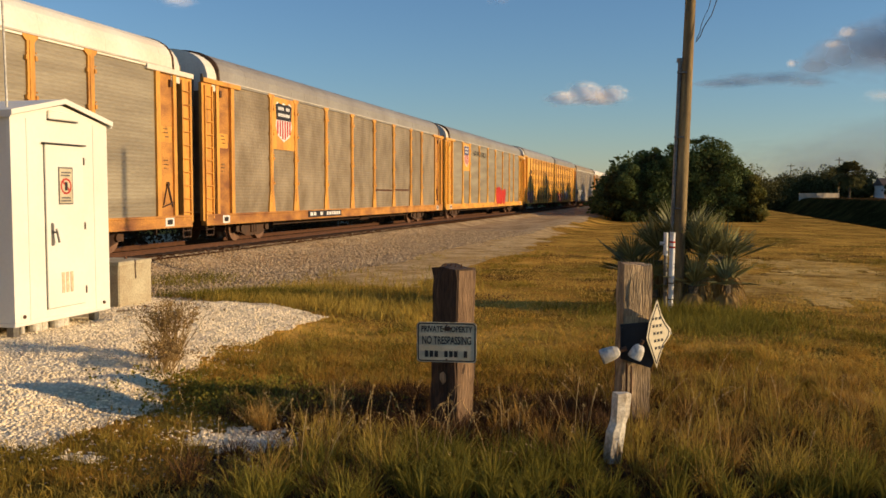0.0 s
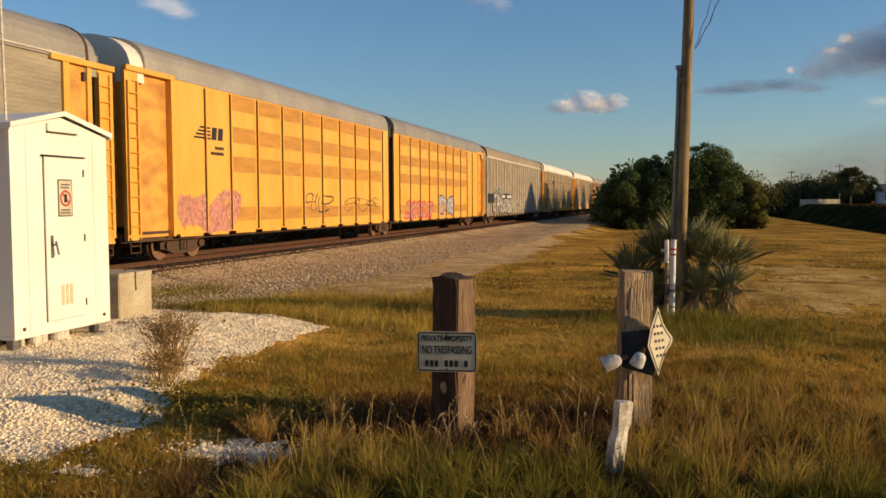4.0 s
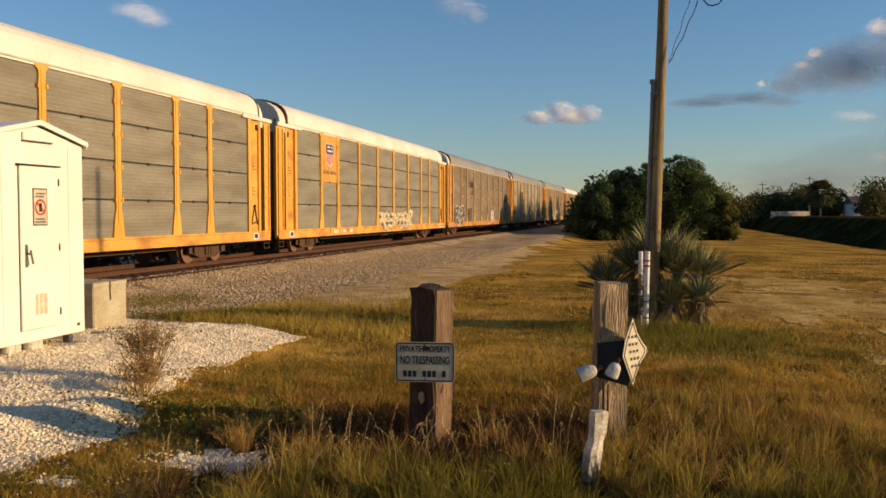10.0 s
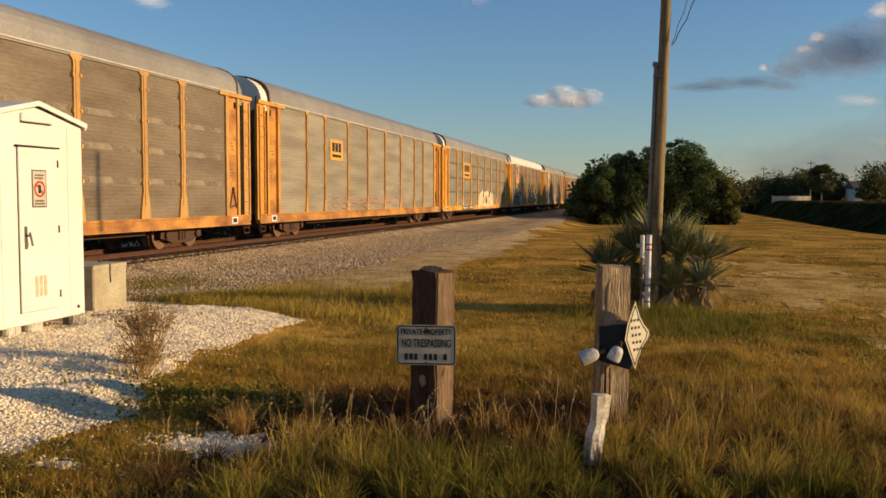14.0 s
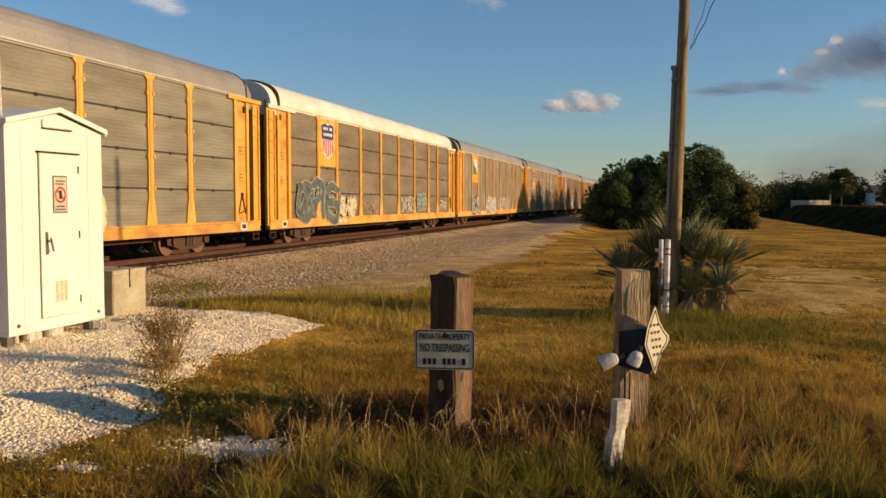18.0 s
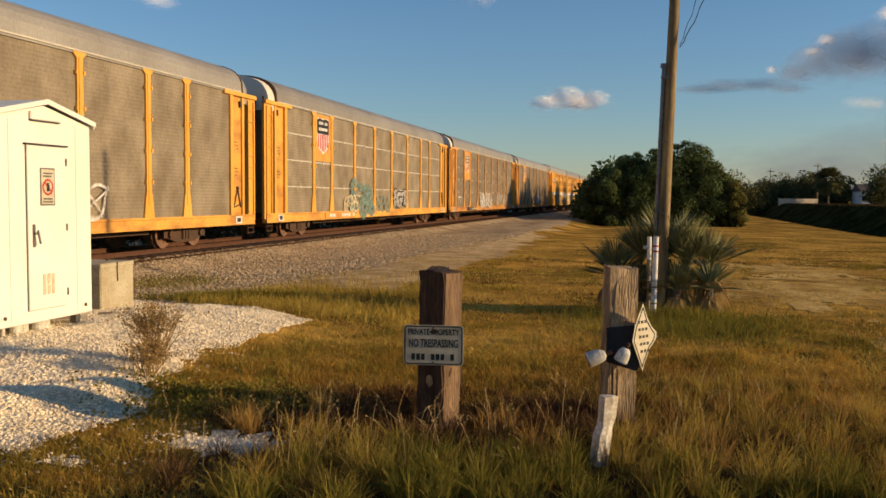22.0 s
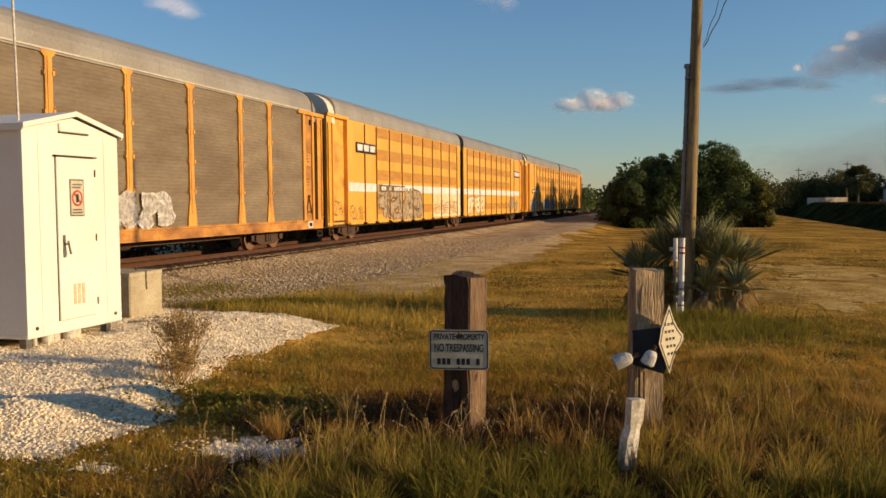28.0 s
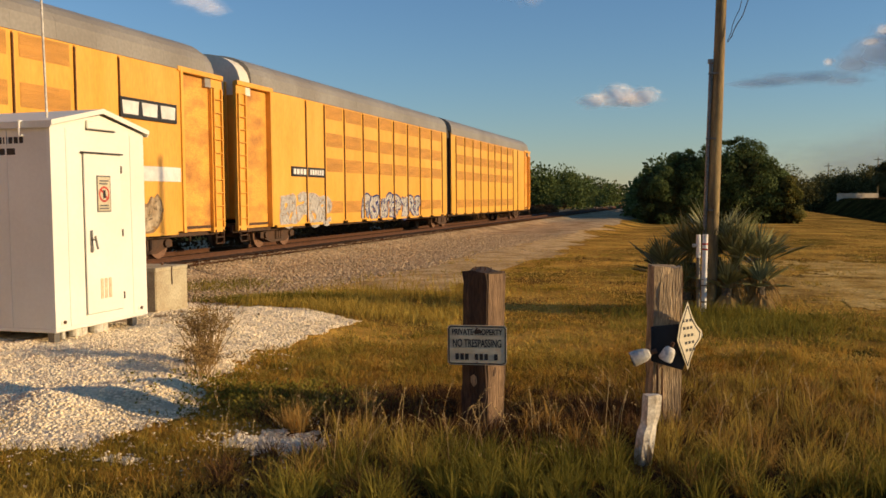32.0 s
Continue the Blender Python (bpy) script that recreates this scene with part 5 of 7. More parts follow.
# bent diamond sign
dia = thing("diamond_sign", pose(-0.13, 7.0, 0.49, 90, 0, 56), "bent white diamond sign with a black border, seen edge-on", "sign")
bm = prism(B(), [(0, 0.27), (0.06, 0.15), (0.12, 0.075), (0.19, 0.02), (0.175, -0.04), (0.1, -0.1), (0.04, -0.2), (0.01, -0.27), (-0.13, -0.02), (-0.1, 0.1)], "z", -0.003, 0.0)
part("sheet", bm, CREAM_SIGN, dia)
part("folded_corner", prism(B(), [(0.15, 0.052), (0.19, 0.02), (0.215, -0.02), (0.175, -0.04), (0.13, -0.07)], "z", -0.012, -0.006), CONDUIT, dia, "folded grey corner of the sheet")
bm = B()
loop = [(0, 0.235), (0.05, 0.13), (0.11, 0.06), (0.165, 0.01), (0.15, -0.035), (0.085, -0.09), (0.03, -0.18), (0.005, -0.235), (-0.11, -0.02), (-0.082, 0.085)]
for (ax, ay), (bx, by) in zip(loop, loop[1:] + loop[:1]):
    d = Vector((bx - ax, by - ay)).normalized() * 0.006
    prism(bm, [(ax - d.y, ay + d.x), (ax + d.y, ay - d.x), (bx + d.y, by - d.x), (bx - d.y, by + d.x)], "z", 0.0, 0.0012)
part("border", bm, BLACK, dia)
for k in range(5):
    for j in range(3):
        x = -0.07 + 0.012 * k + j * 0.045
        part("blocked_letter", prism(B(), [(x, 0.11 - 0.058 * k), (x + 0.03, 0.11 - 0.058 * k), (x + 0.03, 0.132 - 0.058 * k), (x, 0.132 - 0.058 * k)], "z", 0.0002, 0.0016), BLACK, dia)

# two weathered lamp heads on the post


def lamp_head(m, label):
    t = thing("floodlight_head", m, label, "floodlight", "old floodlights on the post")
    bm = B()
    rows = [(0.02, 0.0), (0.042, 0.012), (0.057, 0.04), (0.065, 0.085), (0.068, 0.13), (0.061, 0.142)]
    rings = [[bm.verts.new((r * math.cos(2 * math.pi * k / 16), r * math.sin(2 * math.pi * k / 16) * 0.85, z)) for k in range(16)] for r, z in rows]
    for a, b in zip(rings, rings[1:]):
        for k in range(16):
            bm.faces.new((a[k], a[(k + 1) % 16], b[(k + 1) % 16], b[k]))
    bm.faces.new(rings[0][::-1])
    bm.faces.new(rings[-1])
    bmesh.ops.recalc_face_normals(bm, faces=bm.faces)
    part("shell", bm, PALE_PVC, t, smooth=False)
    part("glass", rod(B(), (0, 0, 0.141), (0, 0, 0.146), 0.052, 16), GLASS, t, "dark lamp glass")
    part("neck", rod(B(), (0, 0, -0.05), (0, 0, 0.005), 0.018, 10), STEEL, t, "dark swivel neck")


lamp_head(look((-0.4, 6.83, 0.375), (-0.95, 6.75, 0.16)) @ pose(0, 0, 0, 180) @ Matrix.Scale(1.05, 4), "grey-white floodlight head tilted down and away")
lamp_head(pose(-0.245, 6.87, 0.42, 0, 205, 0) @ Matrix.Scale(0.82, 4), "white floodlight head hanging face down on the plate")
part_rods = thing("rebar", pose(-0.345, 6.9, -0.35), "two rusty reinforcing rods standing beside the post", "metal rod")
part("rod", rod(B(), (-0.01, 0, 0), (-0.005, 0, 0.62), 0.008, 8), RAIL, part_rods)
part("rod", rod(B(), (0.035, 0.0, 0), (0.03, 0, 0.6), 0.007, 8), RAIL, part_rods)


def white_stake():
    s = thing("broken_white_stake", pose(-0.335, 5.9, -0.36, 0, 0, 38), "chipped white-painted wooden stake leaning in tall grass", "stake")
    bm = B()
    rows = [(-0.07, -0.085, 0.05, 0.03), (0.1, -0.07, 0.045, 0.04), (0.25, -0.05, 0.048, 0.045), (0.36, -0.035, 0.05, 0.045), (0.42, -0.02, 0.036, 0.04), (0.47, -0.004, 0.05, 0.042), (0.58, 0.006, 0.055, 0.042), (0.615, 0.008, 0.053, 0.04)]
    rings = []
    for z, cx, w, d in rows:
        rings.append([bm.verts.new((cx + x * w + 0.004 * RND.uniform(-1, 1), y * d, z + 0.008 * RND.uniform(-1, 1))) for x, y in ((-1, -1), (0, -1.1), (1, -0.9), (1.02, 0.2), (0.9, 1), (-0.9, 1), (-1.05, 0.1))])
    for a, b in zip(rings, rings[1:]):
        for i in range(7):
            bm.faces.new((a[i], a[(i + 1) % 7], b[(i + 1) % 7], b[i]))
    bm.faces.new(rings[-1])
    bm.faces.new(rings[0][::-1])
    bmesh.ops.recalc_face_normals(bm, faces=bm.faces)
    part("stake", bm, STAKE, s)
    part("bare_wood", prism(B(), [(-0.075, 0.02), (-0.03, 0.04), (-0.02, 0.22), (-0.05, 0.3), (-0.08, 0.15)], "y", -0.051, -0.047), TIMBER_PALE, s)


white_stake()


# ---- pole, pipes, cables ----
pole = thing("utility_pole", pose(0.02, 14.12, -0.34), "tall brown wooden utility pole, leaning slightly", "utility pole")
top = Vector((0.32, 0.62, 11.5))
bm = B()
rings = []
for k in range(13):
    f = k / 12
    r = 0.098 - 0.04 * f
    c = top * f
    rings.append([bm.verts.new((c.x + r * math.cos(a), c.y + r * math.sin(a), c.z)) for a in (2 * math.pi * i / 16 for i in range(16))])
for a, b in zip(rings, rings[1:]):
    for i in range(16):
        bm.faces.new((a[i], a[(i + 1) % 16], b[(i + 1) % 16], b[i]))
bm.faces.new(rings[-1])
part("shaft", bm, POLE, pole, smooth=True)
lean = lambda z: Vector((0.03, 14.12, -0.34)) + top * ((z + 0.34) / top.z)
bm = B()
off = Vector((-0.115, -0.03, 0))
rod(bm, top * (1.15 / top.z) + off, top * (3.98 / top.z) + off, 0.03, 10)
rod(bm, top * (3.96 / top.z) + off, top * (4.02 / top.z) + off, 0.052, 10)
part("conduit", bm, CONDUIT, pole, "grey metal conduit with a cap")
for z in (1.7, 2.8, 3.8):
    part("clamp", boxes((-0.15, 0.0, -0.045, 0.03, -0.012, 0.012)), CONDUIT, pole).location = top * (z / top.z) + Vector((-0.0, -0.06, 0))
part("cross_arm", boxes((-0.6, 0.6, -0.16, -0.09, 0, 0.1)), POLE, pole).location = top * 0.93
drop = thing("service_cable", pose(0, 0, 0), "thin black cables drooping from the pole", "cable")


def strand(pts, r):
    """One round cable through the points."""
    bm, rings = B(), []
    for i, p in enumerate(pts):
        d = (pts[min(i + 1, len(pts) - 1)] - pts[max(i - 1, 0)]).normalized()
        u = d.cross(Vector((0, 1, 0))).normalized()
        v = d.cross(u)
        rings.append([bm.verts.new(p + (u * math.cos(a) + v * math.sin(a)) * r) for a in (math.pi * k / 3 for k in range(6))])
    for a, b in zip(rings, rings[1:]):
        for k in range(6):
            bm.faces.new((a[k], a[(k + 1) % 6], b[(k + 1) % 6], b[k]))
    bm.faces.new(rings[0][::-1])
    bm.faces.new(rings[-1])
    bmesh.ops.recalc_face_normals(bm, faces=bm.faces)
    return bm


def sag(a, b, n, drop_by):
    a, b = Vector(a), Vector(b)
    return [a.lerp(b, i / n) + Vector((0.013 * math.sin(i * 1.9), 0, -drop_by * 4 * (i / n) * (1 - i / n))) for i in range(n + 1)]


part("strand", strand(sag((0.25, 14.26, 3.92), (0.72, 14.5, 5.0), 9, 0.07), 0.007), WIRE, drop)
part("strand", strand(sag((0.25, 14.26, 3.95), (0.62, 14.5, 5.1), 9, 0.03), 0.005), WIRE, drop)
part("span", strand(sag((0.3, 14.4, 5.12), (2.8, 14.9, 5.16), 10, 0.06), 0.013), WIRE, drop)
part("span", strand(sag((2.8, 14.9, 5.16), (9.5, 21.5, 8.0), 10, 0.1), 0.013), WIRE, drop)
part("loop", strand(sag((0.72, 14.5, 5.0), (1.25, 14.5, 5.3), 8, 0.3), 0.01), WIRE, drop)
part("strand", strand(sag((0.62, 14.5, 5.1), (0.4, 14.9, 10.0), 6, 0.0), 0.008), WIRE, drop)

mk = thing("marker_pipe", pose(-0.065, 13.85, -0.34), "white plastic marker pipe with red bands beside the pole", "marker post")
part("tube", rod(B(), (0, 0, 0), (0.02, 0, 1.31), 0.041, 14), WHITE, mk)
for z in (1.1, 1.18, 0.55, 0.3):
    part("red_band", rod(B(), (0.0165 * z / 1.1, 0, z), (0.017 * z / 1.1, 0, z + 0.025), 0.0425, 14), RED if z > 1 else CONDUIT, mk)
part("cap", rod(B(), (0.02, 0, 1.31), (0.02, 0, 1.335), 0.046, 14), WHITE, mk)
mk = thing("marker_pipe", pose(-0.145, 13.95, -0.34), "dark pipe with a white upper sleeve against the pole", "marker post")
part("tube", rod(B(), (0, 0, 0.0), (0, 0, 0.98), 0.03, 12), CONDUIT, mk)
part("sleeve", rod(B(), (0, 0, 0.98), (0, 0, 1.33), 0.034, 12), WHITE, mk, "white upper sleeve")
part("side_tee", rod(B(), (-0.09, 0, 1.16), (0, 0, 1.16), 0.03, 10), PALE_PVC, mk)

mast = thing("signal_mast", pose(9.5, 21.5, -0.5), "slender grey steel mast standing in the field", "mast")
part("shaft", rod(B(), (0, 0, 0), (0, 0, 8.6), 0.075, 12), CONDUIT, mast)
part("base", rod(B(), (0, 0, 0), (0, 0, 0.2), 0.16, 12), CONCRETE, mast)


# ---- leaves, trees ----
NP = np.random.default_rng(5)


def quads(name, verts, n, material, corners=4):
    """A mesh of n separate faces whose corners follow one another in verts."""
    me = bpy.data.meshes.new(name)
    me.vertices.add(len(verts))
    me.vertices.foreach_set("co", np.ascontiguousarray(verts, dtype=np.float32).ravel())
    me.loops.add(n * corners)
    me.loops.foreach_set("vertex_index", np.arange(n * corners, dtype=np.int32))
    me.polygons.add(n)
    me.polygons.foreach_set("loop_start", np.arange(0, n * corners, corners, dtype=np.int32))
    me.update(calc_edges=True)
    me.materials.append(material)
    return me


def leaves(name, clumps, count, size, material, shell=0.45, droop=0.2):
    """Leaf sprays round clumps (x, y, z, rx, ry, rz): bent diamonds, denser near the skin."""
    c = np.array(clumps, float)
    vol = (c[:, 3] * c[:, 4] * c[:, 5]) ** 0.75
    k = NP.choice(len(c), count, p=vol / vol.sum())
    d = NP.normal(size=(count, 3))
    d /= np.linalg.norm(d, axis=1)[:, None]
    rad = (shell + (1.08 - shell) * NP.random(count) ** 0.6)[:, None]
    p = c[k, :3] + d * rad * c[k, 3:6]
    t = NP.normal(size=(count, 3)) * 0.8 + d
    t[:, 2] -= droop
    t /= np.linalg.norm(t, axis=1)[:, None]
    s = np.cross(t, NP.normal(size=(count, 3)))
    s /= np.linalg.norm(s, axis=1)[:, None] + 1e-9
    l = (size * NP.uniform(0.6, 1.4, count))[:, None]
    v = np.stack([p, p + t * l * 0.5 + s * l * 0.3, p + t * l, p + t * l * 0.5 - s * l * 0.3], 1).reshape(-1, 3)
    return quads(name, v, count, material)


def clump_leaves(name, clumps, count, size, material, loose=0.55):
    """Leaves laid on the skins of clumps (x, y, z, rx, ry, rz), facing outwards, so that each clump takes the light as one."""
    c = np.array(clumps, float)
    area = (c[:, 3] * c[:, 5]) ** 1.0
    k = NP.choice(len(c), count, p=area / area.sum())
    d = NP.normal(size=(count, 3))
    d[:, 2] += 0.35
    d /= np.linalg.norm(d, axis=1)[:, None]
    rad = (1.06 - 0.5 * NP.random(count) ** 2.2)[:, None]
    p = c[k, :3] + d * rad * c[k, 3:6]
    n = d + NP.normal(size=(count, 3)) * loose
    n /= np.linalg.norm(n, axis=1)[:, None]
    t = np.cross(n, NP.normal(size=(count, 3)))
    t[:, 2] += 0.25
    t /= np.linalg.norm(t, axis=1)[:, None] + 1e-9
    s = np.cross(t, n)
    l = (size * NP.uniform(0.6, 1.5, count))[:, None]
    v = np.stack([p - t * l * 0.5, p + s * l * 0.26, p + t * l * 0.5 + n * l * 0.15, p - s * l * 0.26], 1).reshape(-1, 3)
    return quads(name, v, count, material)


def dome(rx, ry, h, n, seed):
    """Clumps of many sizes on the skin of a lopsided dome, lobed and gapped."""
    r = random.Random(seed)
    out = []
    for k in range(n):
        a, w = r.uniform(0, 2 * math.pi), r.random() ** 0.8
        q = math.sqrt(max(0.0, 1 - w * w))
        lobe = 1 + 0.16 * math.sin(3 * a + seed) + 0.1 * math.sin(5 * a + 2 * seed) * w
        f = r.uniform(0.7, 0.98) * lobe
        sz = h * r.uniform(0.055, 0.125)
        out.append((rx * q * math.cos(a) * f, ry * q * math.sin(a) * f, max(sz * 0.7, h * (0.06 + 0.84 * w) * min(1.0, f + 0.05)), sz * 1.2, sz * 1.2, sz))
    return out


def thicket_tree(x, y, rx, ry, h, n, seed, count, label, group, material=None, size=0.2):
    """A bushy tree clothed to the ground: limbs, an inner mass coloured dark for shade, and outer leaf clumps."""
    t = thing("pepper_tree", pose(x, y, height(x, y)), label, "tree", group)
    cl = dome(rx, ry, h, n, seed)
    part("trunk", trunk_and_limbs((0, 0, 0), cl[::9], 0.14), BARK, t)
    # crown's inner shade is put into the colour of these leaves
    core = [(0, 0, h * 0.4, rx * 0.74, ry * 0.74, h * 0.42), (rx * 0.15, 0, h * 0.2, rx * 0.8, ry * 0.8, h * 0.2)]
    part("inner_foliage", leaves("inner_foliage", core, count // 3, size * 2.2, LEAF_SHADE, 0.7), None, t)
    part("crown", clump_leaves("crown", cl, count, size, material or LEAF), None, t)
    return t


def trunk_and_limbs(base, clumps, r):
    bm = B()
    base = Vector(base)
    top = Vector((sum(c[0] for c in clumps) / len(clumps), sum(c[1] for c in clumps) / len(clumps), min(c[2] for c in clumps)))
    fork = base.lerp(top, 0.35)
    rod(bm, base - Vector((0, 0, 0.3)), fork, r * 1.25, 8, r * 0.85)
    for c in clumps:
        e = Vector(c[:3])
        mid = fork.lerp(e, 0.5) + Vector((RND.uniform(-0.2, 0.2), RND.uniform(-0.2, 0.2), 0.2))
        rod(bm, fork, mid, r * 0.6, 6, r * 0.35)
        rod(bm, mid, e, r * 0.35, 6, r * 0.1)
    return bm


def shrub(name, x, y, clumps, count, size, label, category="tree", group="", material=None, r=0.14):
    """A tree or shrub; clumps are offsets from its foot."""
    z = height(x, y)
    t = thing(name, pose(x, y, z), label, category, group)
    part("trunk", trunk_and_limbs((0, 0, 0), clumps, r), BARK, t)
    part("crown", leaves("crown", clumps, count, size, material or LEAF), None, t)
    return t


MEADOW_LEAF = leafy("olive_green_leaves", lin(0.06, 0.07, 0.014), lin(0.26, 0.22, 0.055), trans=0.35)


def lumps(rx, ry, h, n, seed, low=0.15):
    """A loose dome of clumps."""
    r = random.Random(seed)
    out = []
    for k in range(n):
        a, q = r.uniform(0, 2 * math.pi), math.sqrt(r.random())
        x, y = rx * q * math.cos(a) * 0.85, ry * q * math.sin(a) * 0.85
        top = h * math.sqrt(max(0.05, 1 - q * q * 0.85))
        z = top * r.uniform(low + 0.2, 0.86)
        s = r.uniform(0.16, 0.26) * h
        out.append((x, y, z, s * 1.25, s * 1.25, s * r.uniform(0.75, 1.0)))
    return out


def fan(origin, direction, length, count, spread, width, droop):
    """The leaflets of a fan leaf, as a list of corner rows."""
    o = np.array(origin, float)
    d = np.array(direction, float)
    d /= np.linalg.norm(d)
    side = np.cross(d, (0, 0, 1.0))
    side /= np.linalg.norm(side) + 1e-9
    up = np.cross(side, d)
    out = []
    for k in range(count):
        a = spread * (k / (count - 1) - 0.5)
        t = d * math.cos(a) + side * math.sin(a) + up * 0.18 * math.sin(a) ** 2
        n = -side * math.cos(a) * 0.8 + d * math.sin(a) + up * NP.uniform(-0.6, 0.6)
        n /= np.linalg.norm(n)
        l = length * (1 - 0.3 * abs(a) / spread * 2) * NP.uniform(0.85, 1.1)
        mid = o + t * l * 0.6
        tip = o + t * l + np.array((0, 0, -droop * l * NP.uniform(0.5, 1.4)))
        w = width * NP.uniform(0.8, 1.2)
        out.append([o, mid + n * w, tip, mid - n * w])
    return out


# the thicket beyond the field
G = "thicket beside the track"
thicket_tree(-4.3, 84.5, 2.7, 3.2, 5.6, 110, 1, 22000, "broad dark green pepper tree with dense leaves", G)
thicket_tree(-2.2, 85.5, 2.4, 3.2, 7.1, 110, 5, 22000, "dark green bushy tree with pointed tufts of leaves", G)
thicket_tree(0.2, 86, 2.7, 3.6, 7.2, 140, 2, 28000, "tall dense dark green tree with an uneven crown", G)
thicket_tree(3.0, 86.5, 2.9, 3.8, 7.7, 160, 3, 32000, "tall dark green tree with a domed uneven crown", G)
thicket_tree(5.0, 86.5, 1.7, 2.6, 6.3, 80, 7, 15000, "dark green bushy tree on the thicket's sunny side", G)
thicket_tree(6.5, 85.5, 1.2, 2.0, 4.3, 60, 4, 9000, "lower olive-green bushy tree at the thicket's edge", G, MEADOW_LEAF)
r = random.Random(61)
for k in range(7):                                      # seedling palms pushing through the top
    x, y, h = ((-4.6, 84.6, 5.2), (-3.2, 85, 6.1), (-2.0, 85.4, 6.7), (-0.4, 85.8, 7.0), (1.4, 86, 7.5), (2.6, 86.4, 7.9), (4.3, 86.4, 6.9))[k]
    t = thing("thicket_palm", pose(x, y, height(x, y)), "green fan palm crown rising out of the thicket", "palm tree", G)
    part("trunk", rod(B(), (0, 0, -0.2), (0, 0, h - 0.5), 0.14, 8, 0.1), BARK, t)
    rows = []
    for j in range(16):
        a, el = r.uniform(0, 6.28), r.uniform(-0.2, 1.4)
        d = np.array((math.cos(a) * math.cos(el), math.sin(a) * math.cos(el), math.sin(el)))
        rows += fan(np.array((0, 0, h - 0.5)) + d * 0.3, d, 0.75, 9, 2.2, 0.05, 0.15)
    part("crown", quads("crown", np.array(rows).reshape(-1, 3), len(rows), LEAF), None, t)
for k, (x, y, h) in enumerate(((-5.2, 91, 6.0), (-5.0, 97, 6.8), (-5.4, 103, 6.2), (-4.4, 110, 6.8), (-5.4, 117, 6.6), (-4.6, 125, 7.0), (-5.0, 135, 7.2), (-4.6, 147, 7.2), (-4.6, 160, 7.4))):
    shrub("pepper_tree", x, y, lumps(2.6, 3.8, h, 26, 20 + k), 5600, 0.42, "dark green tree in the row beside the track", "tree", G)
# over the track
G = "trees across the track"
for k, (x, y, rx, h) in enumerate(((-23.0, 112, 3.6, 7.4), (-24.0, 124, 3.2, 6.2), (-22.5, 140, 4.4, 7.0), (-23.0, 158, 4.4, 7.4), (-22.5, 182, 5.0, 7.2), (-25.5, 104, 3.4, 6.8))):
    shrub("oak_tree", x, y, lumps(rx, rx, h, 24, 50 + k, 0.0), 4200, 0.45, "green broadleaf tree beyond the rails", "tree", G, LEAF)
# far woods
bank = []
r = random.Random(12)
for k in range(40):
    x = -60 + k * 3.0
    bank.append((x, 330 + r.uniform(-20, 20), r.uniform(1.5, 3.2), 4.0, 4.0, r.uniform(2.2, 3.6)))
for k in range(46):
    x = 36 + k * 4.2
    bank.append((x, 300 + 0.25 * k + r.uniform(-8, 8), r.uniform(1.6, 3.4), 4.0, 4.0, r.uniform(1.8, 3.4)))
for k in range(30):
    bank.append((-30 - k * 2.5, 210 + r.uniform(-10, 10), r.uniform(2.0, 4.0), 4.0, 4.0, r.uniform(2.4, 4.0)))
tagged(new("far_woods", leaves("far_woods", bank, 26000, 1.1, LEAF_FAR)), "distant line of dark green woods", "woods", kind="stuff")
G = "far trees by the road"
for k, (x, y, rx, h) in enumerate(((16.5, 214, 3.0, 9.6), (20.0, 216, 3.4, 10.2), (24.0, 222, 3.2, 8.6), (29.5, 226, 3.2, 8.0), (33.5, 222, 3.6, 9.2), (37.0, 226, 3.6, 8.8), (41.5, 220, 3.4, 7.4), (46.4, 204, 2.6, 7.4), (50.5, 218, 4.0, 10.2), (57.0, 222, 4.4, 10.6), (27.0, 232, 3.4, 6.8))):
    shrub("street_tree", x, y, lumps(rx, rx, h, 26, 80 + k, 0.0), 5200, 0.45, "distant dark green broadleaf tree", "tree", G, LEAF_FAR)


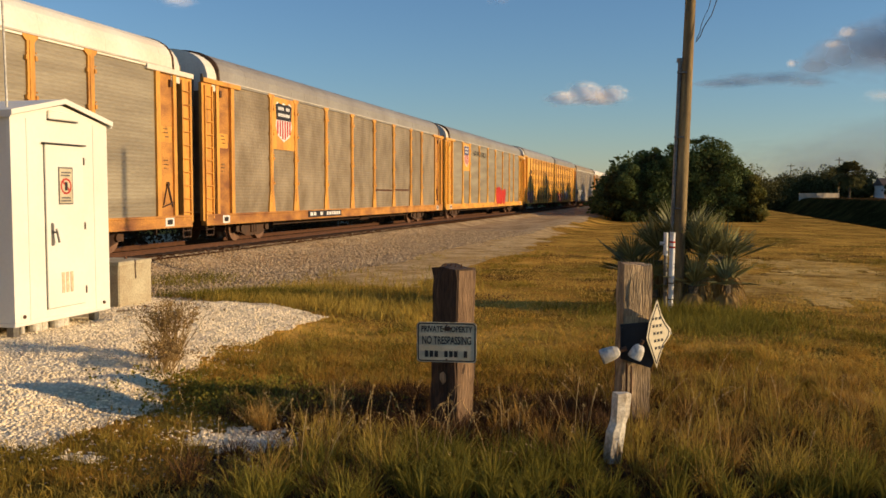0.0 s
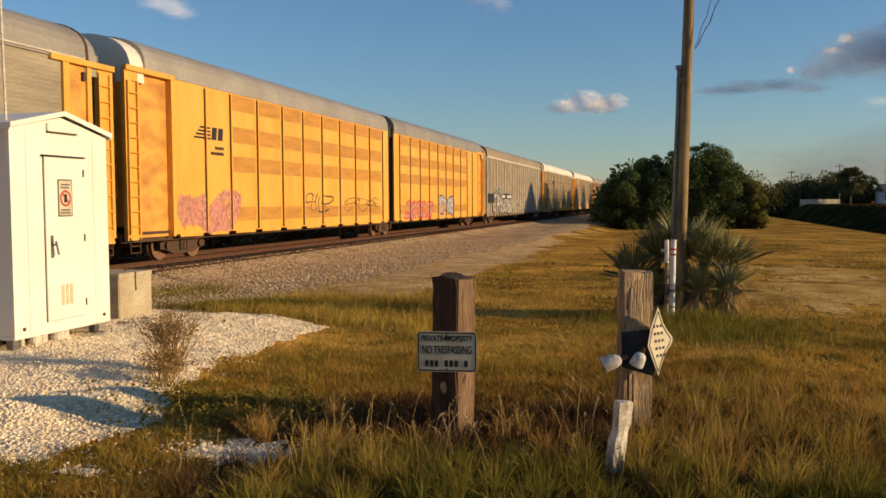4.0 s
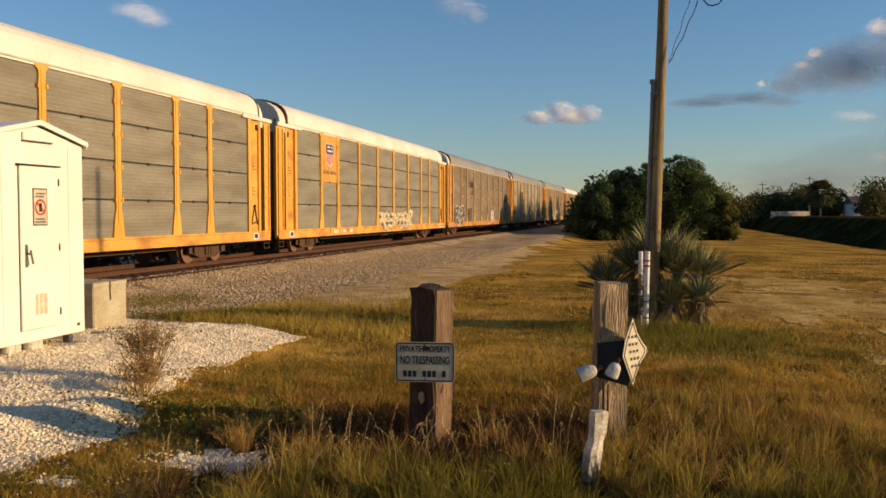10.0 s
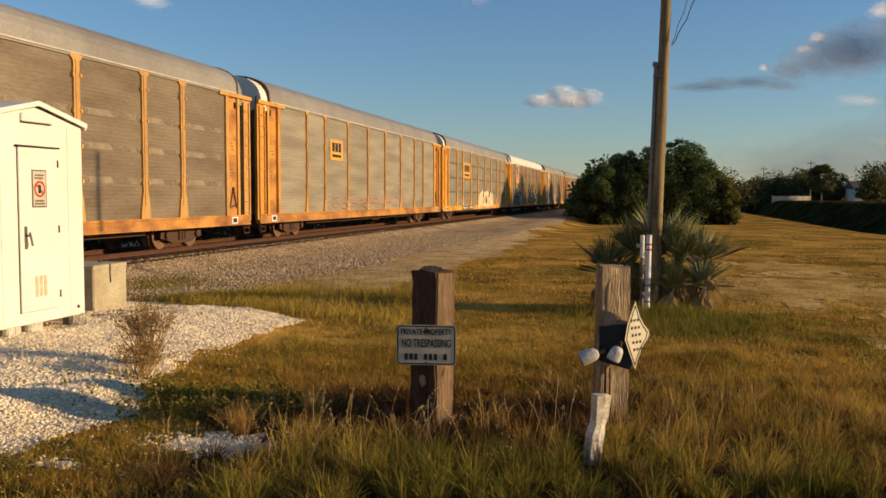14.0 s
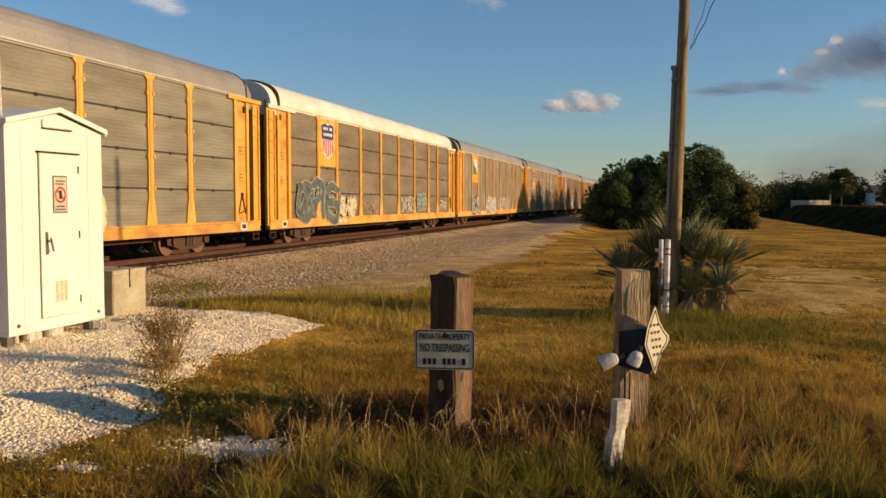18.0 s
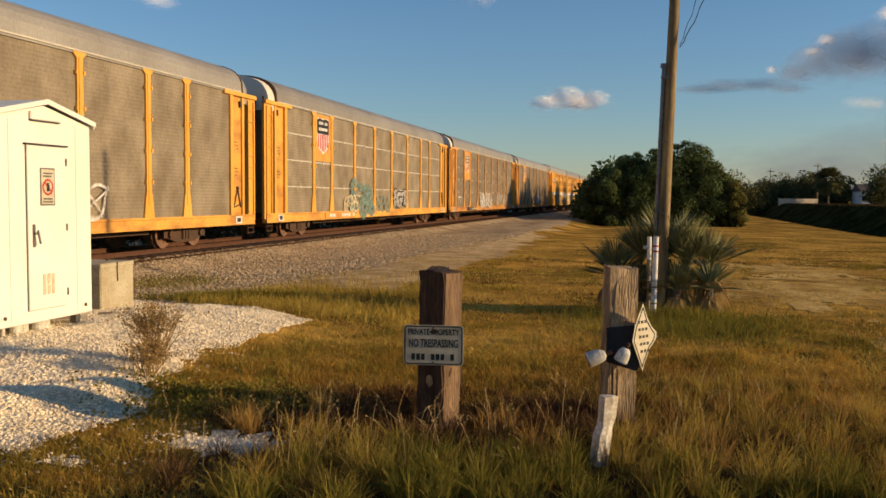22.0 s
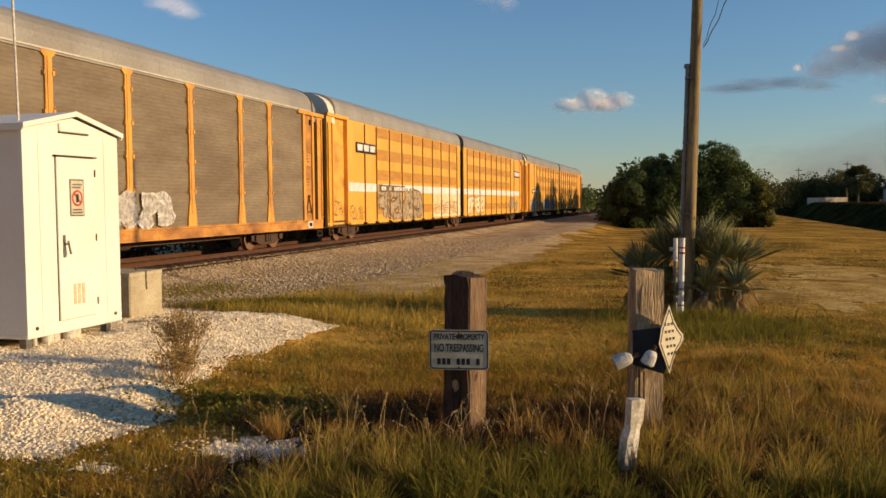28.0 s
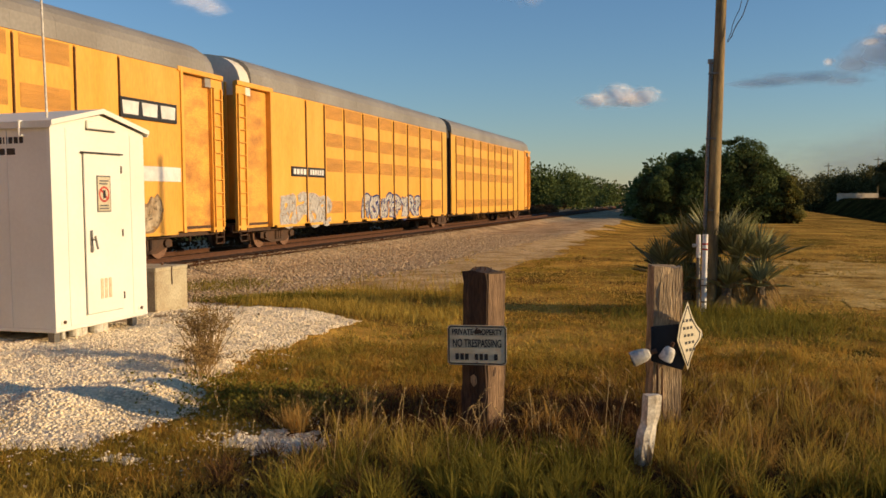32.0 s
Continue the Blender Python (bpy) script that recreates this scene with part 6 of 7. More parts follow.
def palmetto():
    t = thing("palmetto", pose(-0.02, 14.45, height(-0.02, 14.45)), "spiky grey-green palmetto clump with stiff fan leaves", "palm bush")
    crowns = [(-0.66, 0.0, 0.55, 0.92, 10, 0.9), (-0.25, 0.15, 0.75, 1.0, 9, 0.5), (0.14, 0.1, 0.85, 1.08, 12, 0.55), (0.42, -0.05, 0.75, 1.0, 10, 0.6), (0.76, 0.0, 0.72, 1.0, 11, 0.85), (0.3, -0.3, 0.4, 0.85, 7, 0.9), (0.78, -0.25, 0.42, 0.8, 7, 1.0), (-0.3, -0.15, 0.3, 0.8, 6, 0.9)]
    for i, (cx, cy, cz, big, n, open_) in enumerate(crowns):
        part("trunk", rod(B(), (cx, cy, -0.2), (cx, cy, cz), 0.11, 10, 0.08), BARK, t)
        for k in range(n):
            a = 2 * math.pi * (k * 0.381 + 0.13 * i) + NP.uniform(-0.2, 0.2)
            el = 1.45 - 1.45 * open_ * (k / (n - 1)) ** 0.9 + NP.uniform(-0.12, 0.12)
            d = np.array((math.cos(a) * math.cos(el), math.sin(a) * math.cos(el), math.sin(el)))
            st = np.array((cx, cy, cz))
            hub = st + d * NP.uniform(0.1, 0.3) * big
            rows = fan(hub, d, NP.uniform(0.56, 0.74) * big, 19, NP.uniform(1.6, 2.4), 0.0135, 0.06)
            leaf = part("fan_leaf", quads("fan_leaf", np.array(rows).reshape(-1, 3), len(rows), PALM), None, t)
            part("stem", rod(B(), tuple(st), tuple(hub), 0.009, 6), PALM, leaf)
        for k in range(9):
            a = 2 * math.pi * k / 9 + i
            d = np.array((math.cos(a), math.sin(a), -1.3))
            rows = fan(np.array((cx, cy, cz * 0.98)) + d * 0.07, d, min(0.55, cz * 0.85), 15, 1.5, 0.013, 0.3)
            part("dead_leaf", quads("dead_leaf", np.array(rows).reshape(-1, 3), len(rows), WEED), None, t, "drooping dead brown leaf")


palmetto()


def cabbage_palm(x, y, h, label):
    z = height(x, y)
    t = thing("cabbage_palm", pose(x, y, z), label, "palm tree", "far trees by the road")
    part("trunk", rod(B(), (0, 0, -0.2), (0, 0, h), 0.2, 10, 0.16), BARK, t)
    rows = []
    for k in range(150):
        a, el = NP.uniform(0, 6.28), NP.uniform(-0.9, 1.4)
        d = np.array((math.cos(a) * math.cos(el), math.sin(a) * math.cos(el), math.sin(el)))
        rows += fan(np.array((0, 0, h)) + d * 1.5, d, 1.9, 11, 3.0, 0.14, 0.25)
    part("crown", quads("crown", np.array(rows).reshape(-1, 3), len(rows), LEAF_FAR), None, t)


cabbage_palm(32.3, 185, 4.8, "distant cabbage palm with a round dark crown")


# ---- far side of the ditch: houses, wall, poles ----
def house(x, y, w, d, h, m, label):
    z = height(x, y)
    t = thing("house", pose(x, y, z, 0, 0, 8), label, "house", "houses beyond the ditch")
    part("wall", boxes((-w / 2, w / 2, -d / 2, d / 2, -0.3, h)), m, t)
    part("roof", prism(B(), [(-d / 2 - 0.4, h), (d / 2 + 0.4, h), (0, h + d * 0.28)], "x", -w / 2 - 0.4, w / 2 + 0.4), ROOFING, t)
    for k in range(3):
        xx = -w / 2 + w * (k + 0.5) / 3
        win = part("window", boxes((xx - 0.55, xx + 0.55, -d / 2 - 0.05, -d / 2 + 0.02, 0.9, 2.1)), WHITE, t)
        part("pane", boxes((xx - 0.48, xx + 0.48, -d / 2 - 0.07, -d / 2 - 0.05, 0.97, 2.03)), GLASS, win)


house(44.6, 214, 2.4, 6, 3.0, WHITE, "white low house behind trees across the ditch")
house(38.0, 262, 10, 7, 2.7, WALL, "beige low house behind trees across the ditch")
house(66.0, 262, 10, 7, 2.8, WHITE, "white bungalow with a brown roof across the ditch")
w = thing("garden_wall", pose(29, 205, height(29, 205), 0, 0, 38), "low pale rendered garden wall across the ditch", "wall")
for k in range(6):
    part("wall_panel", boxes((-4.6 + k * 1.9, -2.85 + k * 1.9, -0.1, 0.1, -0.4, 1.3)), WALL, w)
    part("pier", boxes((-2.85 + k * 1.9, -2.7 + k * 1.9, -0.15, 0.15, -0.4, 1.4)), WALL, w)
for k, (x, y, h) in enumerate(((26.6, 228, 8.6), (34.4, 210, 9.2), (41.0, 262, 9.0), (57.0, 250, 9.5))):
    t = thing("street_pole", pose(x, y, height(x, y)), "thin dark distant utility pole with a cross-arm", "utility pole", "far utility poles")
    part("shaft", rod(B(), (0, 0, -0.3), (0, 0, h), 0.13, 8, 0.09), POLE, t)
    part("cross_arm", boxes((-0.9, 0.9, -0.07, 0.07, h - 0.7, h - 0.55)), POLE, t)


# ---- clouds ----
def cloud_material(name, colour, alpha, scale):
    """Vapour: thick at a puff's middle, ragged and clear at its rim."""
    m = bpy.data.materials.new(name)
    m.use_nodes = True
    n, l = m.node_tree.nodes, m.node_tree.links
    n.remove(n["Principled BSDF"])
    d, tl, t = n.new("ShaderNodeBsdfDiffuse"), n.new("ShaderNodeBsdfTranslucent"), n.new("ShaderNodeBsdfTransparent")
    body, x = n.new("ShaderNodeAddShader"), n.new("ShaderNodeMixShader")
    d.inputs[0].default_value = tl.inputs[0].default_value = colour
    up = n.new("ShaderNodeCombineXYZ")                  # vapour is lit through, whichever way its skin faces
    for k, q in enumerate((0.62, -0.6, 0.5)):
        up.inputs[k].default_value = q
    down = n.new("ShaderNodeVectorMath")
    down.operation, down.inputs[1].default_value = "MULTIPLY", (-1, -1, -1)
    l.new(up.outputs[0], d.inputs["Normal"])
    l.new(up.outputs[0], down.inputs[0])
    l.new(down.outputs[0], tl.inputs["Normal"])
    tc, flat, ball = n.new("ShaderNodeTexCoord"), n.new("ShaderNodeMapping"), n.new("ShaderNodeTexGradient")
    ball.gradient_type = "SPHERICAL"
    flat.inputs["Scale"].default_value = (1, 0, 1)
    l.new(tc.outputs["Object"], flat.inputs[0])
    l.new(flat.outputs[0], ball.inputs[0])
    oi, far, mp, nz = n.new("ShaderNodeObjectInfo"), n.new("ShaderNodeMath"), n.new("ShaderNodeMapping"), n.new("ShaderNodeTexNoise")
    far.operation, far.inputs[1].default_value = "MULTIPLY", 60.0
    l.new(oi.outputs["Random"], far.inputs[0])
    l.new(far.outputs[0], mp.inputs["Location"])
    l.new(tc.outputs["Object"], mp.inputs[0])
    l.new(mp.outputs[0], nz.inputs["Vector"])
    nz.inputs["Scale"].default_value, nz.inputs["Detail"].default_value, nz.inputs["Roughness"].default_value = scale, 7, 0.6
    add, mr = n.new("ShaderNodeMath"), n.new("ShaderNodeMapRange")
    add.operation, add.inputs[1].default_value = "MULTIPLY_ADD", 1.15
    l.new(ball.outputs["Fac"], add.inputs[0])
    l.new(nz.outputs["Fac"], add.inputs[2])
    mr.inputs["From Min"].default_value, mr.inputs["From Max"].default_value = 0.72, 1.6
    mr.inputs["To Min"].default_value, mr.inputs["To Max"].default_value = 0.0, alpha
    mr.interpolation_type = "SMOOTHSTEP"
    l.new(add.outputs[0], mr.inputs["Value"])
    l.new(d.outputs[0], body.inputs[0])
    l.new(tl.outputs[0], body.inputs[1])
    l.new(mr.outputs[0], x.inputs[0])
    l.new(t.outputs[0], x.inputs[1])
    l.new(body.outputs[0], x.inputs[2])
    l.new(x.outputs[0], n["Material Output"].inputs["Surface"])
    return m


CLOUD_WISP = cloud_material("thin_cloud", lin(0.8, 0.76, 0.72), 0.2, 2.4)
CLOUD_VEIL = cloud_material("thin_grey_veil", lin(0.15, 0.18, 0.27), 0.4, 1.2)
# pale for sunlit vapour, grey for shaded: the light is in these colours
CLOUD_TOP = cloud_material("sunlit_cloud_top", lin(0.8, 0.76, 0.72), 0.55, 3.2)
CLOUD_LIT = cloud_material("sunlit_cloud", lin(0.8, 0.76, 0.72), 0.8, 2.4)
CLOUD_GREY = cloud_material("grey_cloud", lin(0.19, 0.22, 0.31), 0.55, 1.6)
puff = B()
bmesh.ops.create_uvsphere(puff, u_segments=32, v_segments=18, radius=1)
bmesh.ops.delete(puff, geom=[v for v in puff.verts if v.co.y > 0.01], context="VERTS")
PUFF = {m.name: mesh_of("puff_" + m.name, puff.copy(), m, True) for m in (CLOUD_LIT, CLOUD_GREY, CLOUD_WISP, CLOUD_TOP, CLOUD_VEIL)}
puff.free()
FAR = 2600.0


def cloud(m, label, rows):
    """A cloud of puffs (azimuth right of the track, elevation, half width, half height), in degrees."""
    az0, el0 = rows[0][:2]
    at = lambda az, el: Vector((FAR * math.sin(radians(az)), FAR * math.cos(radians(az)), 1.57 + FAR * math.tan(radians(el))))
    t = thing("cloud", Matrix.Translation(at(az0, el0)), label, "cloud")
    for k, (az, el, w, h) in enumerate(rows):
        ob = part("puff", PUFF[m.name], None, t)
        ob.matrix_basis = Matrix.LocRotScale(at(az, el) - at(az0, el0) + Vector((0, 9 * k, 0)), Euler((0, 0, radians(-az))), [FAR * math.tan(radians(q)) for q in (w, min(w, h) * 0.5, h)])


cloud(CLOUD_LIT, "small sunlit cream cumulus cloud", [(-5.9, 6.4, 1.7, 1.0), (-4.2, 6.3, 1.5, 0.95), (-7.3, 6.1, 1.8, 0.7), (-5.2, 6.0, 3.2, 0.6), (-5.0, 6.3, 1.4, 0.8)])
cloud(CLOUD_WISP, "thin pale wisp of cloud", [(-32.3, 12.1, 2.2, 0.9), (-31.4, 11.7, 1.6, 0.8)])
cloud(CLOUD_WISP, "thin pale wisp of cloud", [(-12.4, 12.9, 2.4, 1.0), (-11.3, 12.4, 1.3, 0.8)])
cloud(CLOUD_GREY, "large soft grey evening cloud", [(10.6, 8.5, 3.6, 2.3), (12.8, 8.9, 3.6, 2.5), (9.2, 8.1, 2.8, 1.7), (11.6, 7.9, 3.4, 1.9), (14.6, 9.0, 3.2, 2.2), (8.0, 7.6, 2.2, 1.0), (16.2, 9.4, 3.0, 2.0)])
cloud(CLOUD_GREY, "long flat grey strip of cloud", [(4.0, 6.9, 3.0, 0.65), (2.4, 6.8, 2.4, 0.5), (6.0, 7.0, 2.6, 0.65), (7.6, 6.7, 2.0, 0.5)])
cloud(CLOUD_TOP, "small sunlit cloud top", [(9.6, 9.35, 0.9, 0.55), (8.9, 8.8, 0.9, 0.4)])
cloud(CLOUD_TOP, "small sunlit cloud top", [(6.6, 7.8, 0.5, 0.38)])
cloud(CLOUD_TOP, "sunlit top of the large cloud", [(13.0, 10.6, 1.3, 0.8), (14.6, 10.9, 1.6, 0.8)])
cloud(CLOUD_WISP, "thin pale wisp of cloud", [(11.6, 5.7, 1.6, 0.6), (12.4, 5.6, 1.2, 0.5)])
# thin low cloud, spread wide to darken the bright sky on the right
cloud(CLOUD_VEIL, "thin grey veil of cloud low over the horizon", [(14.0, 2.4, 11.0, 3.2), (20.0, 3.4, 11.0, 3.6), (8.0, 1.6, 9.0, 2.4), (17.0, 5.2, 8.0, 2.4)])
cloud(CLOUD_WISP, "thin pale wisp of cloud", [(13.6, 3.2, 1.8, 0.7)])


# ---- stones ----
def stones(name, pts, size, material):
    """Small angular stones half sunk in the ground: squashed octahedra."""
    n = len(pts)
    base = np.array([(1, 0, 0), (0, 1, 0), (-1, 0, 0), (0, -1, 0), (0, 0, 1), (0, 0, -1)], float)
    fac = np.array([(0, 1, 4), (1, 2, 4), (2, 3, 4), (3, 0, 4), (1, 0, 5), (2, 1, 5), (3, 2, 5), (0, 3, 5)])
    s = size * NP.uniform(0.5, 1.5, (n, 1, 1)) * NP.uniform(0.6, 1.2, (n, 1, 3))
    a = NP.uniform(0, 6.28, n)
    v = base[None] * s + NP.normal(size=(n, 6, 3)) * size * 0.22
    x = v[:, :, 0] * np.cos(a)[:, None] - v[:, :, 1] * np.sin(a)[:, None]
    y = v[:, :, 0] * np.sin(a)[:, None] + v[:, :, 1] * np.cos(a)[:, None]
    v = np.stack([x, y, v[:, :, 2] * 0.55], 2) + np.array(pts)[:, None, :]
    me = bpy.data.meshes.new(name)
    me.vertices.add(n * 6)
    me.vertices.foreach_set("co", np.ascontiguousarray(v, dtype=np.float32).ravel())
    idx = (fac[None] + 6 * np.arange(n)[:, None, None]).astype(np.int32).ravel()
    me.loops.add(len(idx))
    me.loops.foreach_set("vertex_index", idx)
    me.polygons.add(len(idx) // 3)
    me.polygons.foreach_set("loop_start", np.arange(0, len(idx), 3, dtype=np.int32))
    me.update(calc_edges=True)
    me.materials.append(material)
    return me


def scatter(n, x0, x1, y0, y1, test, lift=0.0):
    out = []
    while len(out) < n:
        x, y = RND.uniform(x0, x1), RND.uniform(y0, y1)
        if test(x, y):
            out.append((x, y, height(x, y) + lift))
    return out


pts = scatter(50000, -9.5, -2.6, 4.8, 13.4, lambda x, y: pad_edge(x, y) > -0.04 and not (x < -7.5 and 8.6 < y < 9.8), 0.015)
tagged(new("limestone_chips", stones("limestone_chips", pts, 0.018, STONE_WHITE)), "loose white limestone chips", "stones", kind="stuff")
pts = scatter(1500, -6.5, -1.8, 4.4, 9.0, lambda x, y: -0.9 < pad_edge(x, y) < 0.1 and RND.random() < math.exp(3.2 * min(0.0, pad_edge(x, y))), 0.012)
tagged(new("stray_chips", stones("stray_chips", pts, 0.014, STONE_WHITE)), "white chips strewn in the grass", "stones", kind="stuff")
pts = scatter(24000, -13.6, -6.2, 13.0, 46, lambda x, y: x < gravel_edge(x, y) + 0.3 and RND.random() < 14 / y, 0.02)
tagged(new("ballast_stones", stones("ballast_stones", pts, 0.034, STONE_GREY)), "loose grey ballast stones", "stones", kind="stuff")


# ---- grass ----
def field(x, y):
    """How green the turf is at a place: 0 dry, 1 green."""
    return noise.noise((x * 0.35 + 9, y * 0.35, 7)) * 0.6 + noise.noise((x * 1.3, y * 1.3, 2)) * 0.5 + 0.1


def blades(name, pts, hmin, hmax, width, bend, material, seg=3, tuft=0):
    """Bent tapering blades of grass."""
    n = len(pts)
    p = np.array(pts, float)
    a = NP.uniform(0, 6.28, n)
    dirn = np.stack([np.cos(a), np.sin(a), np.zeros(n)], 1)
    if tuft:                                            # blades lean out from the middle of their tuft
        mid = p[: n // tuft * tuft].reshape(-1, tuft, 3).mean(1).repeat(tuft, 0)
        out = p[: len(mid)] - mid + NP.normal(size=(len(mid), 3)) * 0.015
        out[:, 2] = 0
        dirn[: len(mid)] = out / (np.linalg.norm(out, axis=1)[:, None] + 1e-6)
    b = NP.uniform(0, 6.28, n)
    side = np.stack([np.cos(b), np.sin(b), np.zeros(n)], 1)
    h = NP.uniform(hmin, hmax, n)
    bd = NP.uniform(0.1, 1.0, n) * bend
    w = width * NP.uniform(0.6, 1.4, n)
    rows = []
    for k in range(seg):
        f = k / seg
        c = p + dirn * (h * bd * f * f)[:, None] + np.array((0, 0, 1.0)) * (h * (f - 0.35 * bd * f * f))[:, None]
        ww = (w * (1 - 0.75 * f))[:, None]
        rows += [c - side * ww, c + side * ww]
    tip = p + dirn * (h * bd)[:, None] + np.array((0, 0, 1.0)) * (h * (1 - 0.35 * bd))[:, None]
    rows.append(tip)
    v = np.stack(rows, 1)
    m = v.shape[1]
    fac = []
    for k in range(seg - 1):
        fac += [(2 * k, 2 * k + 1, 2 * k + 3), (2 * k, 2 * k + 3, 2 * k + 2)]
    fac.append((m - 3, m - 2, m - 1))
    fac = np.array(fac)
    idx = (fac[None] + m * np.arange(n)[:, None, None]).astype(np.int32).ravel()
    me = bpy.data.meshes.new(name)
    me.vertices.add(n * m)
    me.vertices.foreach_set("co", np.ascontiguousarray(v, dtype=np.float32).ravel())
    me.loops.add(len(idx))
    me.loops.foreach_set("vertex_index", idx)
    me.polygons.add(len(idx) // 3)
    me.polygons.foreach_set("loop_start", np.arange(0, len(idx), 3, dtype=np.int32))
    me.update(calc_edges=True)
    me.materials.append(material)
    return me


def turf_spots(n, y0, y1, left=-0.95, right=0.32, tuft=4, spread=0.06, want=None, seed=1):
    """Places for blades between two distances, in tufts."""
    r = random.Random(seed)
    out = []
    tries = 0
    while len(out) < n and tries < n * 12:
        tries += 1
        y = y0 + (y1 - y0) * r.random() ** 1.35
        x = r.uniform(left * y - 0.5, right * y + 1.0)
        if x < gravel_edge(x, y) + 0.15 * r.gauss(0, 1) or pad_edge(x, y) > -0.05 + 0.1 * r.gauss(0, 1) or x > 60:
            continue
        if sand_edge(x, y) > 0 and r.random() < 0.8 or mown_edge(x, y) > 0 and r.random() < 0.45:
            continue
        if want is not None and not want(x, y, r):
            continue
        for k in range(tuft):
            xx, yy = x + r.gauss(0, spread), y + r.gauss(0, spread)
            out.append((xx, yy, height(xx, yy) - 0.01))
    return out


dry = lambda x, y, r: field(x, y) < r.uniform(-0.1, 0.5)
green = lambda x, y, r: field(x, y) + 0.28 * math.exp(-((x + 2.2) / 2.2) ** 2 - ((y - 15) / 7) ** 2) > r.uniform(-0.1, 0.45)
GR = lambda name, label, me: tagged(new(name, me), label, "grass", kind="stuff")
open_left = lambda x: smooth(-3.4, -1.8, x)


GR("near_dry_grass", "dry golden rough grass", blades("near_dry_grass", turf_spots(36000, 4.6, 10, tuft=7, want=lambda x, y, r: dry(x, y, r) and r.random() < (0.6 + open_left(x)) * (0.14 if litter_edge(x, y) > 0 else 1), seed=1), 0.03, 0.13, 0.0035, 1.2, GRASS_DRY))
GR("near_green_grass", "green rough grass", blades("near_green_grass", turf_spots(36000, 4.2, 10, tuft=7, want=lambda x, y, r: green(x, y, r) and r.random() < (0.5 + open_left(x)) * (0.14 if litter_edge(x, y) > 0 else 1), seed=2), 0.03, 0.13, 0.0035, 1.2, GRASS_GREEN))
GR("mid_dry_grass", "dry golden grass of the field", blades("mid_dry_grass", turf_spots(60000, 8.5, 26, tuft=7, spread=0.1, want=dry, seed=3), 0.02, 0.085, 0.006, 1.7, MEADOW, 2))
GR("mid_green_grass", "yellow-green patches of the field", blades("mid_green_grass", turf_spots(38000, 8.5, 26, tuft=7, spread=0.1, want=green, seed=4), 0.02, 0.085, 0.006, 1.7, MEADOW_GREEN, 2))
GR("far_dry_grass", "dry grass of the far field", blades("far_dry_grass", turf_spots(44000, 24, 90, left=-0.35, right=0.3, tuft=6, spread=0.25, want=dry, seed=5), 0.02, 0.07, 0.018, 1.8, MEADOW, 1))
GR("far_green_grass", "green grass of the far field", blades("far_green_grass", turf_spots(26000, 24, 90, left=-0.35, right=0.3, tuft=6, spread=0.25, want=green, seed=6), 0.02, 0.07, 0.018, 1.8, MEADOW_GREEN, 1))
# low dead blades, dark enough to deepen the shade in the gaps
GR("thatch", "dead thatch between the tussocks, coloured dark for shade", blades("thatch", turf_spots(40000, 4.6, 8.4, left=-0.75, right=0.4, tuft=16, spread=0.07, want=lambda x, y, r: litter_edge(x, y) > r.gauss(0, 0.15), seed=14), 0.02, 0.1, 0.0045, 1.8, THATCH_SHADE, 3, 16))


def tussocks(seed, zones, per, radius, hmin, hmax):
    """Roots of separate tussocks: zones (u0, u1, v0, v1, count) in plan coordinates; heights differ from one to the next."""
    r = random.Random(seed)
    made = []
    for u0, u1, v0, v1, count in zones:
        for k in range(count):
            u, v = r.uniform(u0, u1), r.uniform(v0, v1)
            x, y = lot(u, v)
            if pad_edge(x, y) > -0.1 or (abs(x + 0.37) < 0.13 and 5.2 < y < 5.95) or math.hypot(x + 1.66, y - 6.4) < 0.2 or math.hypot(x + 0.32, y - 7.0) < 0.2:
                continue
            big = r.uniform(0.5, 1.0)
            made.append((x, y, big))
    made.sort(key=lambda q: q[2])
    third = max(1, len(made) // 3)
    groups = [made[:third], made[third:2 * third], made[2 * third:]]
    out = []
    for g in groups:
        pts = []
        for x, y, big in g:
            for k in range(per):
                xx, yy = x + r.gauss(0, radius * big), y + r.gauss(0, radius * big)
                pts.append((xx, yy, height(xx, yy) - 0.01))
        scale = sum(q[2] for q in g) / max(1, len(g))
        out.append((pts, hmin * scale, hmax * scale))
    return out


def tussock_meshes(name, label, seed, zones, per, radius, hmin, hmax, width, bend, material):
    for pts, h0, h1 in tussocks(seed, zones, per, radius, hmin, hmax):
        if pts:
            GR(name, label, blades(name, pts, h0, h1, width, bend, material, 5, per))


tussock_meshes("golden_tussocks", "sunlit yellow-green tussocks of rough grass", 41, ((-1.3, -0.25, 5.3, 6.3, 32), (0.75, 1.3, 5.4, 6.0, 13), (1.1, 3.4, 5.0, 6.4, 60), (1.3, 3.8, 6.4, 8.4, 40)), 60, 0.03, 0.12, 0.4, 0.0034, 0.85, MEADOW_GREEN)
tussock_meshes("green_tussocks", "lush green tussocks of rough grass", 42, ((-0.35, 0.95, 4.9, 5.9, 90), (1.2, 2.5, 4.9, 5.6, 40), (-1.4, -0.3, 4.9, 5.6, 34)), 70, 0.035, 0.12, 0.36, 0.004, 0.85, GRASS_LUSH)
tussock_meshes("straw_tussocks", "dry straw-coloured tussocks of rough grass", 43, ((-1.25, 0.9, 5.3, 6.7, 34), (1.0, 3.8, 5.2, 8.4, 130), (-2.0, -0.9, 6.2, 7.6, 26)), 50, 0.03, 0.1, 0.36, 0.003, 0.9, GRASS_TALL)
